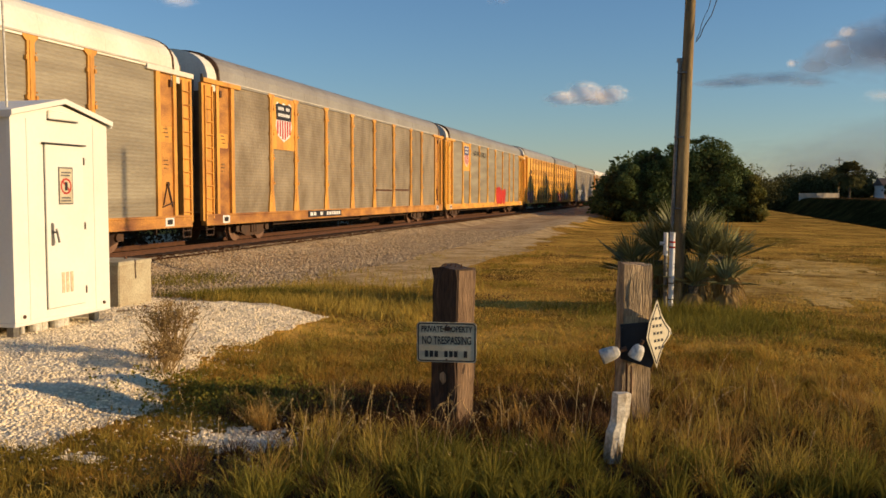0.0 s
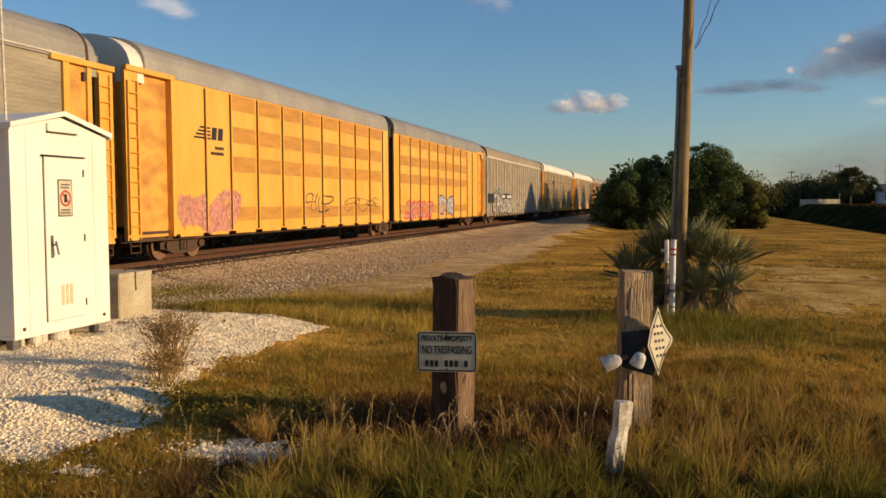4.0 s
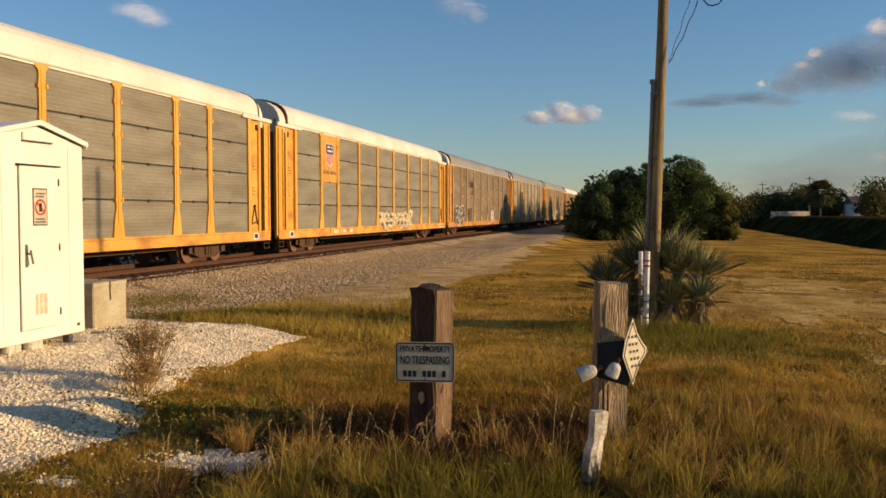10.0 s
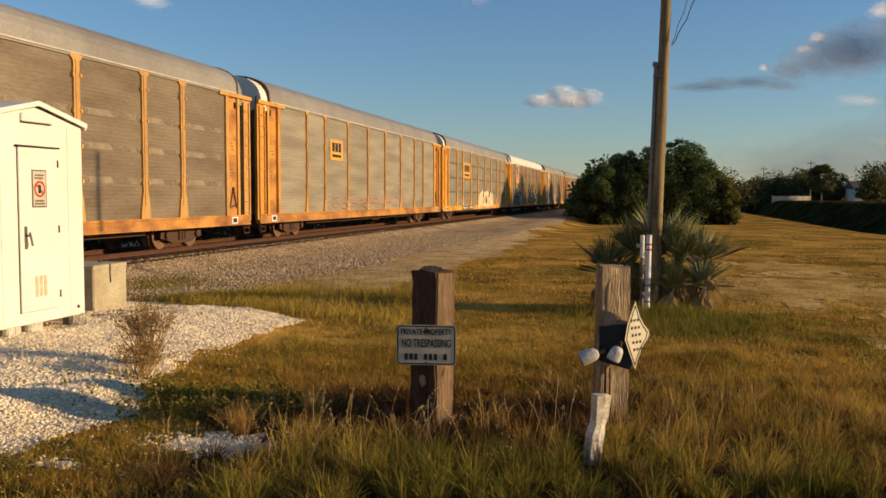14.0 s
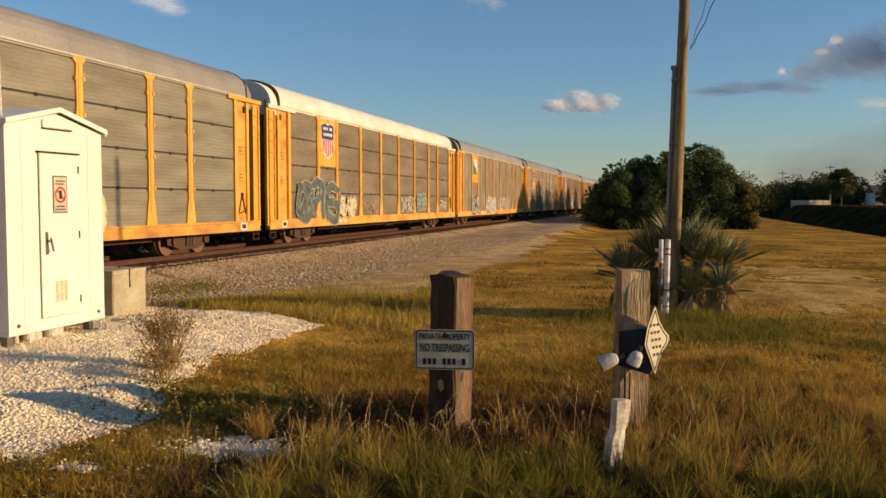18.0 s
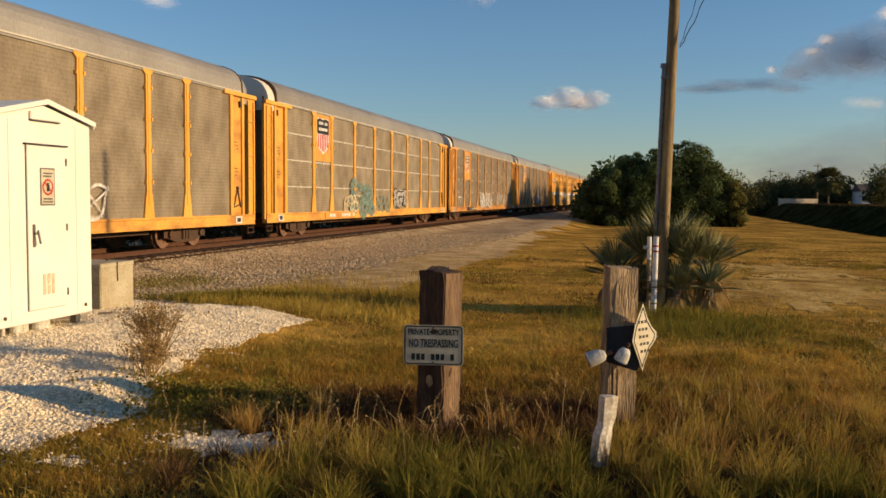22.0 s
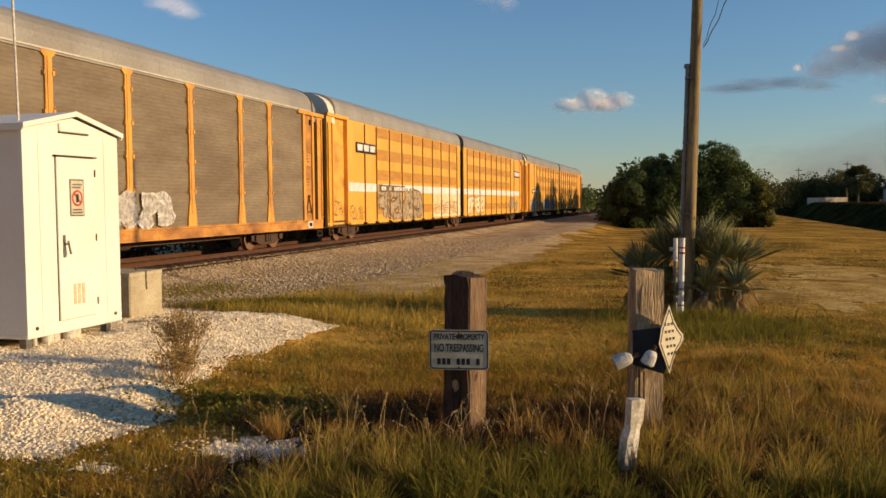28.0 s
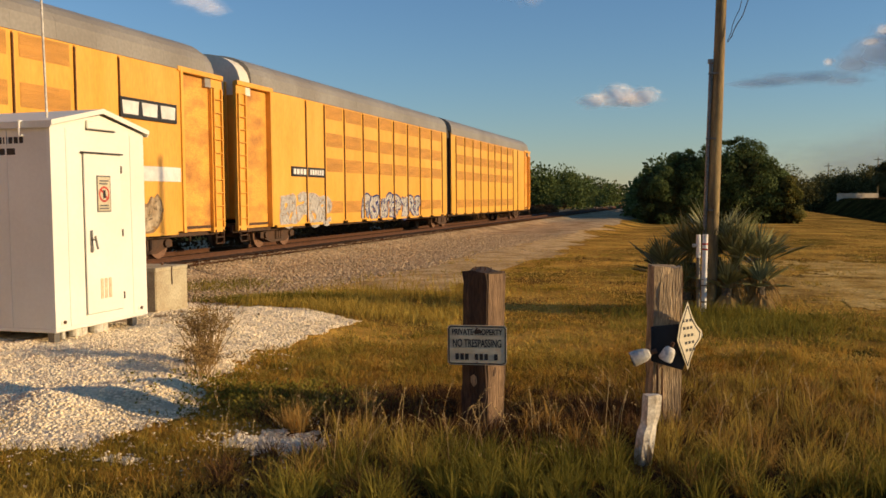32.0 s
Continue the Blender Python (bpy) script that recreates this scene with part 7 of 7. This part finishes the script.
tussock_meshes("dead_tussocks", "brown dead tussocks round the posts, coloured dark for shade", 44, ((-1.0, 1.2, 6.3, 7.9, 110), (1.1, 3.4, 6.0, 8.0, 34), (-2.0, -1.0, 6.5, 7.8, 30), (-0.6, 0.1, 5.6, 6.4, 20), (-1.8, -0.3, 5.0, 6.2, 34)), 70, 0.05, 0.1, 0.3, 0.0035, 1.2, THATCH_SHADE)
tussock_meshes("amber_tussocks", "dull amber tussocks of rough grass", 45, ((1.1, 4.6, 6.2, 10.4, 190), (-0.9, 1.0, 7.6, 9.8, 80), (-2.8, -1.0, 7.4, 9.6, 60)), 60, 0.05, 0.05, 0.18, 0.0034, 1.2, GRASS_DRY)
tussock_meshes("dark_stems", "thin dark dead stems among the grass", 49, ((1.0, 2.9, 5.0, 8.8, 230), (-1.4, 1.0, 5.3, 7.4, 150)), 10, 0.09, 0.16, 0.4, 0.0022, 0.5, THATCH_SHADE)
tussock_meshes("field_tussocks", "yellow-green tufts in the dry field", 47, ((-3.0, -0.4, 7.8, 12.5, 110), (1.4, 5.4, 7.8, 13.5, 150), (-0.6, 1.4, 9.0, 13.0, 50)), 50, 0.09, 0.05, 0.17, 0.004, 1.3, MEADOW_GREEN)
tussock_meshes("darker_tufts", "deep green tufts in the dry field", 48, ((-3.0, -0.4, 7.8, 12.0, 60), (1.4, 5.4, 8.2, 13.5, 70)), 50, 0.09, 0.05, 0.16, 0.004, 1.3, GRASS_LUSH)
tussock_meshes("low_tussocks", "low green and brown tufts beside the white stones", 46, ((-3.1, -1.2, 4.9, 6.5, 90), (-3.4, -1.6, 6.4, 7.2, 30)), 50, 0.05, 0.04, 0.14, 0.0034, 1.2, MEADOW_GREEN)


def seed_stalks(count, zones, seed):
    """Arching pale stalks, each ending in a loose seed head."""
    r = random.Random(seed)
    rows = []
    total = sum(z[4] for z in zones)
    for u0, u1, v0, v1, share in zones:
        for k in range(int(count * share / total)):
            x, y = lot(r.uniform(u0, u1), r.uniform(v0, v1))
            if pad_edge(x, y) > -0.1:
                continue
            base = Vector((x, y, height(x, y)))
            a, h, bend = r.uniform(0, 6.28), r.uniform(0.28, 0.56), r.uniform(0.1, 0.75)
            out, side = Vector((math.cos(a), math.sin(a), 0)), Vector((math.cos(a + 1.9), math.sin(a + 1.9), 0))
            at = lambda f: base + out * (h * bend * f * f) + Vector((0, 0, h * (f - 0.4 * bend * f * f)))
            for i in range(6):
                p, q, w = at(i / 6), at((i + 1) / 6), 0.0018
                rows.append([p - side * w, p + side * w, q + side * w * 0.8, q - side * w * 0.8])
            for i in range(r.randint(7, 14)):
                p = at(r.uniform(0.72, 1.0))
                d = (out * r.gauss(0.2, 0.6) + side * r.gauss(0, 0.7) + Vector((0, 0, r.uniform(0.1, 0.9)))).normalized() * r.uniform(0.01, 0.022)
                e = d.cross(Vector((r.gauss(0, 1), r.gauss(0, 1), r.gauss(0, 1)))).normalized() * 0.003
                rows.append([p, p + d * 0.5 + e, p + d, p + d * 0.5 - e])
    return np.array([[tuple(c) for c in q] for q in rows]).reshape(-1, 3), len(rows)


verts, count = seed_stalks(130, ((-1.4, -0.2, 5.3, 6.6, 3), (-0.3, 1.0, 5.4, 6.9, 4), (1.0, 3.4, 5.3, 8.0, 3), (-2.2, -1.3, 5.6, 6.8, 1)), 9)
GR("seed_stalks", "thin pale seed stalks with loose heads", quads("seed_stalks", verts, count, STRAW))
patch = [(*lot(3.4 + RND.gauss(0, 0.55), 12.1 + RND.gauss(0, 0.5)), 0) for k in range(5200)]
GR("green_patch", "fresh green grass near the palmetto", blades("green_patch", [(x, y, height(x, y) - 0.01) for x, y, z in patch], 0.06, 0.24, 0.005, 1.1, GRASS_LUSH, 3))
patch = [(*lot(-3.9 + RND.gauss(0, 0.75), 15.3 + RND.gauss(0, 0.45)), 0) for k in range(7000)]
GR("verge_patch", "deep green grass at the gravel's edge", blades("verge_patch", [(x, y, height(x, y) - 0.01) for x, y, z in patch if pad_edge(x, y) < 0], 0.06, 0.26, 0.006, 1.0, GRASS_LUSH, 3))
patch = [(*lot(-6.3 + RND.gauss(0, 0.6), 19.6 + RND.gauss(0, 0.8)), 0) for k in range(1500)]
GR("gravel_weeds", "sparse green weeds in the gravel", blades("gravel_weeds", [(x, y, height(x, y)) for x, y, z in patch], 0.05, 0.2, 0.007, 1.2, GRASS_LUSH, 3))
clump_spots = turf_spots(15000, 7.5, 30, left=-0.3, right=0.34, tuft=20, spread=0.07, want=lambda x, y, r: noise.noise((x * 0.8, y * 0.8, 11)) > r.uniform(0.1, 0.6), seed=12)
GR("field_clumps", "coarse greener clumps in the field", blades("field_clumps", clump_spots, 0.05, 0.17, 0.006, 1.3, GRASS_GREEN, 3, 20))
clump_spots = turf_spots(14000, 8.0, 34, left=-0.3, right=0.34, tuft=24, spread=0.14, want=lambda x, y, r: noise.noise((x * 0.45, y * 0.6, 31)) > r.uniform(0.15, 0.5), seed=16)
GR("brown_patches", "brown worn patches in the field", blades("brown_patches", clump_spots, 0.03, 0.1, 0.007, 1.6, THATCH_SHADE, 2, 24))
# bank grass takes the dark thatch colour to keep the bank in shade
bank_spots = []
for k in range(16000):
    x, y = RND.uniform(17.5, 36), RND.uniform(45, 210)
    bank_spots.append((x, y, height(x, y) + 0.2))
GR("bank_grass", "ditch bank grass, coloured dark for its shade", blades("bank_grass", bank_spots, 0.1, 0.3, 0.05, 1.5, THATCH_SHADE, 1))
# scrub added beyond the rails; its dark leaves stand for shade under the train
scrub = []
for k in range(220):
    y = RND.uniform(2, 110)
    x = -19.4 + RND.gauss(0, 0.5)
    scrub.append((x, y, height(x, y) + 0.35, 0.9, 1.1, 0.7))
GR("trackside_scrub", "added dark scrub standing for the shade under the cars", leaves("trackside_scrub", scrub, 52000, 0.17, THATCH_SHADE, 0.1))
tuft_spots = [(0.15 + RND.gauss(0, 0.75), 13.6 + RND.gauss(0, 0.3), -0.26) for k in range(2600)]
GR("palmetto_grass", "green and dry grass at the palmetto's foot", blades("palmetto_grass", tuft_spots, 0.1, 0.34, 0.006, 1.2, GRASS_LUSH, 3))
edge_spots = [p for p in turf_spots(9000, 12, 20, left=-0.62, right=-0.28, tuft=6, spread=0.1, seed=10) if p[0] < -3.5]
GR("verge_grass", "lush green grass along the gravel edge", blades("verge_grass", edge_spots, 0.08, 0.28, 0.006, 1.0, MEADOW_GREEN, 3))


# dead weeds on the stone
def dead_weed(x, y, h, n, label):
    r = random.Random(int(x * 100))
    t = thing("dead_weed", pose(x, y, height(x, y)), label, "weed", "dead weeds on the stones")
    bm, tips = B(), []
    for k in range(n):
        a, q = r.uniform(0, 6.28), r.uniform(0.1, 0.85)
        p0 = Vector((r.gauss(0, 0.05), r.gauss(0, 0.05), 0))
        p1 = p0 + Vector((math.cos(a) * q, math.sin(a) * q, 1.0)) * h * r.uniform(0.4, 0.6)
        p2 = p1 + Vector((math.cos(a) * q * 0.6 + r.gauss(0, 0.15), math.sin(a) * q * 0.6 + r.gauss(0, 0.15), 0.9)) * h * r.uniform(0.3, 0.5)
        rod(bm, p0, p1, 0.004, 4)
        rod(bm, p1, p2, 0.0025, 4)
        for j in range(4):
            m = p1.lerp(p2, r.random())
            e = m + Vector((r.gauss(0, 0.08), r.gauss(0, 0.08), r.uniform(0.02, 0.12)))
            rod(bm, m, e, 0.0018, 3)
            tips.append((*e, 0.035, 0.035, 0.03))
    part("stalk", bm, WEED, t)
    part("foliage", leaves("foliage", tips, n * 30, 0.022, WEED, 0.1), None, t)


dead_weed(-4.98, 7.95, 0.56, 64, "bushy dead brown weed standing in white stone")
dead_weed(-6.2, 9.9, 0.3, 9, "thin dead weed beside the concrete block")
dead_weed(-4.85, 7.65, 0.3, 26, "low dead weed in white stone")
dead_weed(-4.75, 7.5, 0.28, 14, "low dead weed at the stone's edge")
low = [(x, y, height(x, y)) for x, y in ((-3.55 + RND.gauss(0, 0.42), 6.9 + RND.gauss(0, 0.25)) for k in range(700))]
GR("low_green_weeds", "low leafy green weeds", leaves("low_green_weeds", [(x, y, z + 0.05, 0.06, 0.06, 0.08) for x, y, z in low], 8000, 0.034, GRASS_LUSH, 0.2))

# The cars in running order: (maker, first coupler's y at the start, spacing)
def make_train():
    cars = []

    def add(car, gap, length):
        car.location.y = gap + length / 2
        cars.append((car, gap + length / 2))
        return car

    F, L = 28.6, 181.58
    c = add(flat_autorack("autorack_car", PANEL, ROOF_WHITE, ORANGE, "grey-panelled auto carrier car with orange posts and a cream roof"), 23.47 - F, F)
    c = add(flat_autorack("autorack_car", PANEL_BROWN, ROOF, ORANGE, "stained olive-grey auto carrier car with striped shield and orange posts"), 23.47, F)
    part("rust_streak", boxes((1.4605, 1.463, 1.7, 4.2, 1.72, 1.8)), RAIL, c, "rusty scrape along the panels")
    part("rust_streak", boxes((1.4605, 1.463, 4.6, 7.1, 1.74, 1.83)), RAIL, c)
    crest(c, -8.38, 3.15, 5.0, 1.95, "shield", ORANGE)
    number_plate(c, -6.3, -2.9, 0.68, 0.92, 11)
    c = add(flat_autorack("autorack_car", PANEL, ROOF, YELLOW, "grey auto carrier car with yellow posts and red graffiti"), 52.07, F)
    crest(c, -8.38, 3.15, 5.0, 1.95, "shield_blue")
    text_on(c, "BUILDING AMERICA", -6.4, 4.25, 0.5, 4.05)
    graffiti(c, 21, 1.7, 5.3, 0.8, 2.05, RED, RED, letters=6, bold=0.1)
    c = add(articulated_autorack("articulated_autorack_car", 21.75, "yellow two-unit articulated auto carrier car with vent panels and graffiti"), 80.67, 43.93)
    horse(c, -17.5, 3.55, 0.95, 1.486)
    graffiti(c, 31, -19.2, -16.0, 0.8, 2.0, PINK, PINK, x=1.49, letters=3)
    graffiti(c, 32, -10.5, -8.0, 1.2, 2.1, SPRAY_BLACK, x=1.49, letters=2, bold=0.05)
    graffiti(c, 33, -6.5, -2.0, 1.2, 1.9, SPRAY_BLACK, x=1.49, letters=5, bold=0.03)
    graffiti(c, 34, 2.2, 7.5, 0.8, 1.6, RED, PINK, x=1.49, letters=5)
    graffiti(c, 35, 9.0, 12.5, 0.9, 1.9, BLUE, SILVER, x=1.49, letters=3)
    c = add(plain_autorack("enclosed_autorack_car", "taupe enclosed auto carrier car with pale ribs and silver graffiti"), 124.6, 28.4)
    graffiti(c, 41, -11.3, -4.6, 0.75, 2.35, SPRAY_BLACK, SILVER, letters=6, bold=0.09)
    graffiti(c, 42, -4.8, 1.5, 0.9, 2.0, SILVER, letters=6, bold=0.08)
    graffiti(c, 43, -11.0, -8.5, 2.0, 2.7, TEAL, letters=3, bold=0.12)
    number_plate(c, -8.0, -3.8, 1.9, 2.3, 14, x=SIDE + 0.003)
    c = add(flat_autorack("autorack_car", PANEL_ROW, ROOF_WHITE, YELLOW, "grey four-row auto carrier car with yellow posts and a cream roof", JOINT), L - F, F)
    horse(c, -5.6, 3.6, 1.1, 1.47)
    number_plate(c, -7.6, -3.6, 0.64, 0.93, 15)
    c = add(flat_autorack("autorack_car", PANEL_ROW, ROOF_WHITE, YELLOW, "grey auto carrier car with orange emblem board and cream graffiti", JOINT), L, F)
    crest(c, -8.38, 2.95, 5.0, 1.95, "shield_blue", ORANGE, 0.66)
    number_plate(c, -8.4, -5.4, 0.66, 0.92, 20, board=SILL_YELLOW)
    text_on(c, "BUILDING AMERICA", -9.2, 3.3, 0.22, 1.64, 1.492)
    graffiti(c, 61, -1.5, 5.0, 0.75, 1.75, SPRAY_BROWN, SPRAY_CREAM, letters=7, bold=0.03)
    c = add(flat_autorack("autorack_car", PANEL_DARK, ROOF, OCHRE, "dark sooty brown auto carrier car with dull ochre posts and graffiti", bands=True), L + F, F)
    horse(c, -5.6, 3.6, 1.1, 1.47)
    graffiti(c, 71, -11.6, -8.4, 0.7, 2.1, SPRAY_WHITE, SPRAY_BLACK, letters=4, bold=0.06)
    graffiti(c, 72, -6.9, -5.5, 1.0, 2.0, SPRAY_BLACK, SPRAY_BROWN, letters=4, bold=0.05)
    graffiti(c, 73, 2.8, 3.9, 0.8, 1.8, SPRAY_WHITE, SILVER, letters=2, bold=0.1)
    c = add(flat_autorack("autorack_car", PANEL, ROOF, ORANGE, "grey auto carrier car with slim orange posts and block emblem", post="slim"), L + 2 * F, F)
    crest(c, -5.9, 3.2, 4.1, 1.6, "block", YELLOW)
    graffiti(c, 82, -6.5, 5.5, 1.0, 1.6, PINK, letters=9, bold=0.03)
    c = add(flat_autorack("autorack_car", PANEL_ROW, ROOF, YELLOW, "grey four-row auto carrier car with block emblem and cream graffiti", JOINT), L + 3 * F, F)
    crest(c, -5.9, 3.0, 4.15, 2.6, "block", YELLOW)
    graffiti(c, 91, -1.4, 5.0, 0.75, 2.0, SPRAY_CREAM, WASH, letters=6, bold=0.08)
    number_plate(c, -7.6, -3.6, 0.64, 0.93, 19)
    c = add(flat_autorack("autorack_car", PANEL_DARK, ROOF_WHITE, YELLOW, "brown auto carrier car with cream roof, blue shield and dark graffiti", JOINT), L + 4 * F, F)
    crest(c, -8.38, 3.05, 5.0, 1.95, "shield_blue")
    graffiti(c, 101, -11.7, -7.4, 0.7, 2.45, SILVER, DARK_TEAL, letters=3, bold=0.035)
    graffiti(c, 102, -7.0, -5.3, 1.0, 1.95, SPRAY_CREAM, SPRAY_CREAM, letters=2, bold=0.05)
    graffiti(c, 104, -4.1, -2.0, 1.0, 1.7, SPRAY_GREY, letters=4, bold=0.04)
    graffiti(c, 103, 1.6, 4.2, 0.98, 1.9, SPRAY_WHITE, letters=5, bold=0.045)
    graffiti(c, 105, 4.7, 6.6, 1.1, 2.0, SILVER, TEAL, letters=2, bold=0.04)
    graffiti(c, 106, 9.7, 11.3, 1.0, 1.7, SPRAY_CREAM, letters=2, bold=0.06)
    number_plate(c, -7.3, -6.2, 0.66, 0.9, 24, board=SILL_YELLOW)
    c = add(flat_autorack("autorack_car", PANEL_BROWN, ROOF, YELLOW, "olive-brown auto carrier car with green and white emblem and graffiti", hood=False), L + 5 * F, F)
    crest(c, -8.38, 3.0, 5.0, 1.95, "green", ORANGE)
    graffiti(c, 111, -9.8, -7.2, 0.72, 2.0, SPRAY_BLACK, SILVER, letters=3, bold=0.07)
    graffiti(c, 112, -4.4, -0.8, 0.7, 2.0, SPRAY_WHITE, SILVER, letters=4, bold=0.07)
    graffiti(c, 113, 0.4, 5.2, 0.9, 2.0, SPRAY_WHITE, letters=5, bold=0.06)
    number_plate(c, -6.6, -4.6, 0.66, 0.9, 21, board=ORANGE)
    c = add(flat_autorack("autorack_car", PANEL_BROWN, ROOF, YELLOW, "stained olive-brown four-row auto carrier car with striped shield and teal graffiti", JOINT_PALE), L + 6 * F + 0.2, F)
    crest(c, -8.38, 3.05, 5.05, 1.95, "shield", ORANGE)
    graffiti(c, 121, -5.2, -1.7, 0.7, 2.3, TEAL, TEAL, letters=3, bold=0.08)
    graffiti(c, 123, -5.9, -3.4, 0.8, 1.75, SPRAY_CREAM, letters=4, bold=0.07)
    graffiti(c, 124, -1.2, 0.9, 0.75, 1.7, TEAL, letters=3, bold=0.1)
    graffiti(c, 122, 1.6, 4.1, 0.98, 2.0, SPRAY_BLACK, SILVER, letters=4, bold=0.07)
    number_plate(c, -8.2, -4.4, 0.66, 0.9, 22, board=ORANGE)
    c = add(flat_autorack("autorack_car", PANEL_DARK, ROOF, ORANGE, "sooty brown auto carrier car with orange emblem board and graffiti", bands=True), L + 7 * F + 0.5, F)
    crest(c, -8.38, 2.9, 5.0, 1.95, "shield", ORANGE, 0.85, FADED_RED)
    number_plate(c, -8.4, -5.2, 0.64, 0.9, 23, ink=SPRAY_CREAM)
    graffiti(c, 131, -3.9, 1.5, 0.7, 2.1, SPRAY_WHITE, letters=8, bold=0.085)
    graffiti(c, 134, -3.6, 1.2, 0.9, 1.7, SPRAY_BLACK, SILVER, letters=5, bold=0.04)
    graffiti(c, 132, 3.6, 8.8, 0.9, 1.95, SILVER, letters=6, bold=0.065)
    graffiti(c, 133, -11.6, -10.2, 1.1, 1.7, SPRAY_WHITE, letters=1, bold=0.06)
    c = add(flat_autorack("autorack_car", PANEL_DARK, ROOF, ORANGE, "brown auto carrier car with a shield emblem and one pale graffiti"), L + 8 * F + 0.7, F)
    crest(c, -8.38, 3.3, 5.0, 1.9, "shield_blue", ORANGE, 0.8, FADED_RED)
    graffiti(c, 141, 0.2, 3.2, 1.0, 1.9, SPRAY_WHITE, SILVER, letters=4, bold=0.06)
    c = add(articulated_autorack("articulated_autorack_car", 22.55, "yellow two-unit articulated auto carrier car with white stripe and graffiti", stripe=True, front=0.5), L + 9 * F, 45.87)
    block_marks(c, -18.9, -16.5, 3.78, 4.22)
    block_marks(c, 17.75, 20.1, 3.62, 4.12)
    graffiti(c, 151, -16.4, -9.2, 0.75, 2.25, SPRAY_BROWN, SPRAY_GREY, x=1.492, letters=4, bold=0.16)
    number_plate(c, -15.8, -12.0, 2.1, 2.42, 27, x=1.487, board=SPRAY_BROWN)
    graffiti(c, 155, -21.2, -20.2, 0.95, 1.7, SPRAY_BROWN, x=1.352, letters=2, bold=0.035)
    graffiti(c, 156, -19.6, -17.9, 0.8, 1.5, SPRAY_BROWN, x=1.484, letters=3, bold=0.03)
    graffiti(c, 152, -6.4, -1.2, 0.8, 1.7, SPRAY_GREY, x=1.492, letters=5, bold=0.05)
    graffiti(c, 153, 1.4, 6.2, 0.8, 2.0, SPRAY_GREY, WASH, x=1.492, letters=5, bold=0.09)
    graffiti(c, 154, 15.8, 19.2, 0.8, 1.8, SPRAY_BROWN, SPRAY_GREY, x=1.492, letters=3, bold=0.07)
    c = add(articulated_autorack("articulated_autorack_car", 22.55, "yellow two-unit articulated auto carrier car, the last of the train"), L + 9 * F + 45.87, 45.87)
    graffiti(c, 161, -19.8, -15.9, 0.6, 1.75, SILVER, SILVER, x=1.492, letters=4, bold=0.05)
    graffiti(c, 162, -12.6, -5.2, 0.72, 1.75, BLUE, SILVER, x=1.492, letters=8, bold=0.07)
    number_plate(c, -19.0, -16.3, 2.38, 2.72, 26, x=1.485)
    return cars


def text_on(car, words, y, z, size, width, x=SIDE + 0.012):
    """Lettering on a car's near side."""
    cu = bpy.data.curves.new("lettering", "FONT")
    cu.body, cu.size, cu.extrude = words, size, 0.004
    tmp = bpy.data.objects.new("lettering", cu)
    scene.collection.objects.link(tmp)
    me = bpy.data.meshes.new_from_object(tmp.evaluated_get(bpy.context.evaluated_depsgraph_get()))
    bpy.data.objects.remove(tmp)
    me.transform(Matrix.Diagonal((width / max(v.co.x for v in me.vertices), 1, 1, 1)))
    me.materials.clear()
    me.materials.append(GREY_LETTER)
    ob = part("lettering", me, None, car, "dark painted lettering")
    ob.matrix_basis = Matrix(((0, 0, 1, x), (1, 0, 0, y), (0, 1, 0, z), (0, 0, 0, 1)))
    return ob


def block_marks(car, y0, y1, z0, z1):
    """A black board with three white block marks."""
    b = part("logo_board", boxes((1.495, 1.54, y0, y1, z0, z1)), BLACK, car, "black board with three white block marks")
    w = (y1 - y0) / 3
    for k in range(3):
        a = y0 + k * w + 0.1
        part("block_mark", prism(B(), [(a, z0 + 0.09), (a + w - 0.2, z0 + 0.09), (a + w - 0.17, z1 - 0.08), (a - 0.04, z1 - 0.08)], "x", 1.54, 1.545), WHITE, b)


TRAIN = make_train()


# the way the train has gone, second by second, in metres
RUN = (0.00, 15.31, 30.56, 46.18, 60.93, 75.96, 91.08, 106.15, 121.16, 136.10, 150.98, 165.80, 180.55, 195.23, 209.85, 224.41, 238.91, 253.34, 267.70, 282.00, 296.22, 310.37, 324.43, 338.42, 352.32, 366.14, 379.88, 393.55, 407.16, 420.73, 434.07, 447.83, 461.44)


def motions():
    for car, y in TRAIN:
        walk(car, [(t, pose(TRACK, y - RUN[t], 0)) for t in range(33)])
    # wheels roll on the rail: the two axles of a bogie share one turning
    first = {}
    for k, w in WHEELS:
        if k not in first:
            rows, ang = [], 0.0
            for i in range(frame(32.0)):
                t = i / FPS
                a, f = min(31, int(t)), t - min(31, int(t))
                s = RUN[a] + (RUN[a + 1] - RUN[a]) * f
                rows.append((t, pose(0, k * 0.89, 0.42) @ Matrix.Rotation(s / 0.42, 4, "X")))
            walk(w, rows)
            first[k] = w.animation_data
        else:
            w.rotation_mode = "QUATERNION"
            w.animation_data_create()
            w.animation_data.action = first[k].action
            w.animation_data.action_slot = first[k].action_slot


motions()
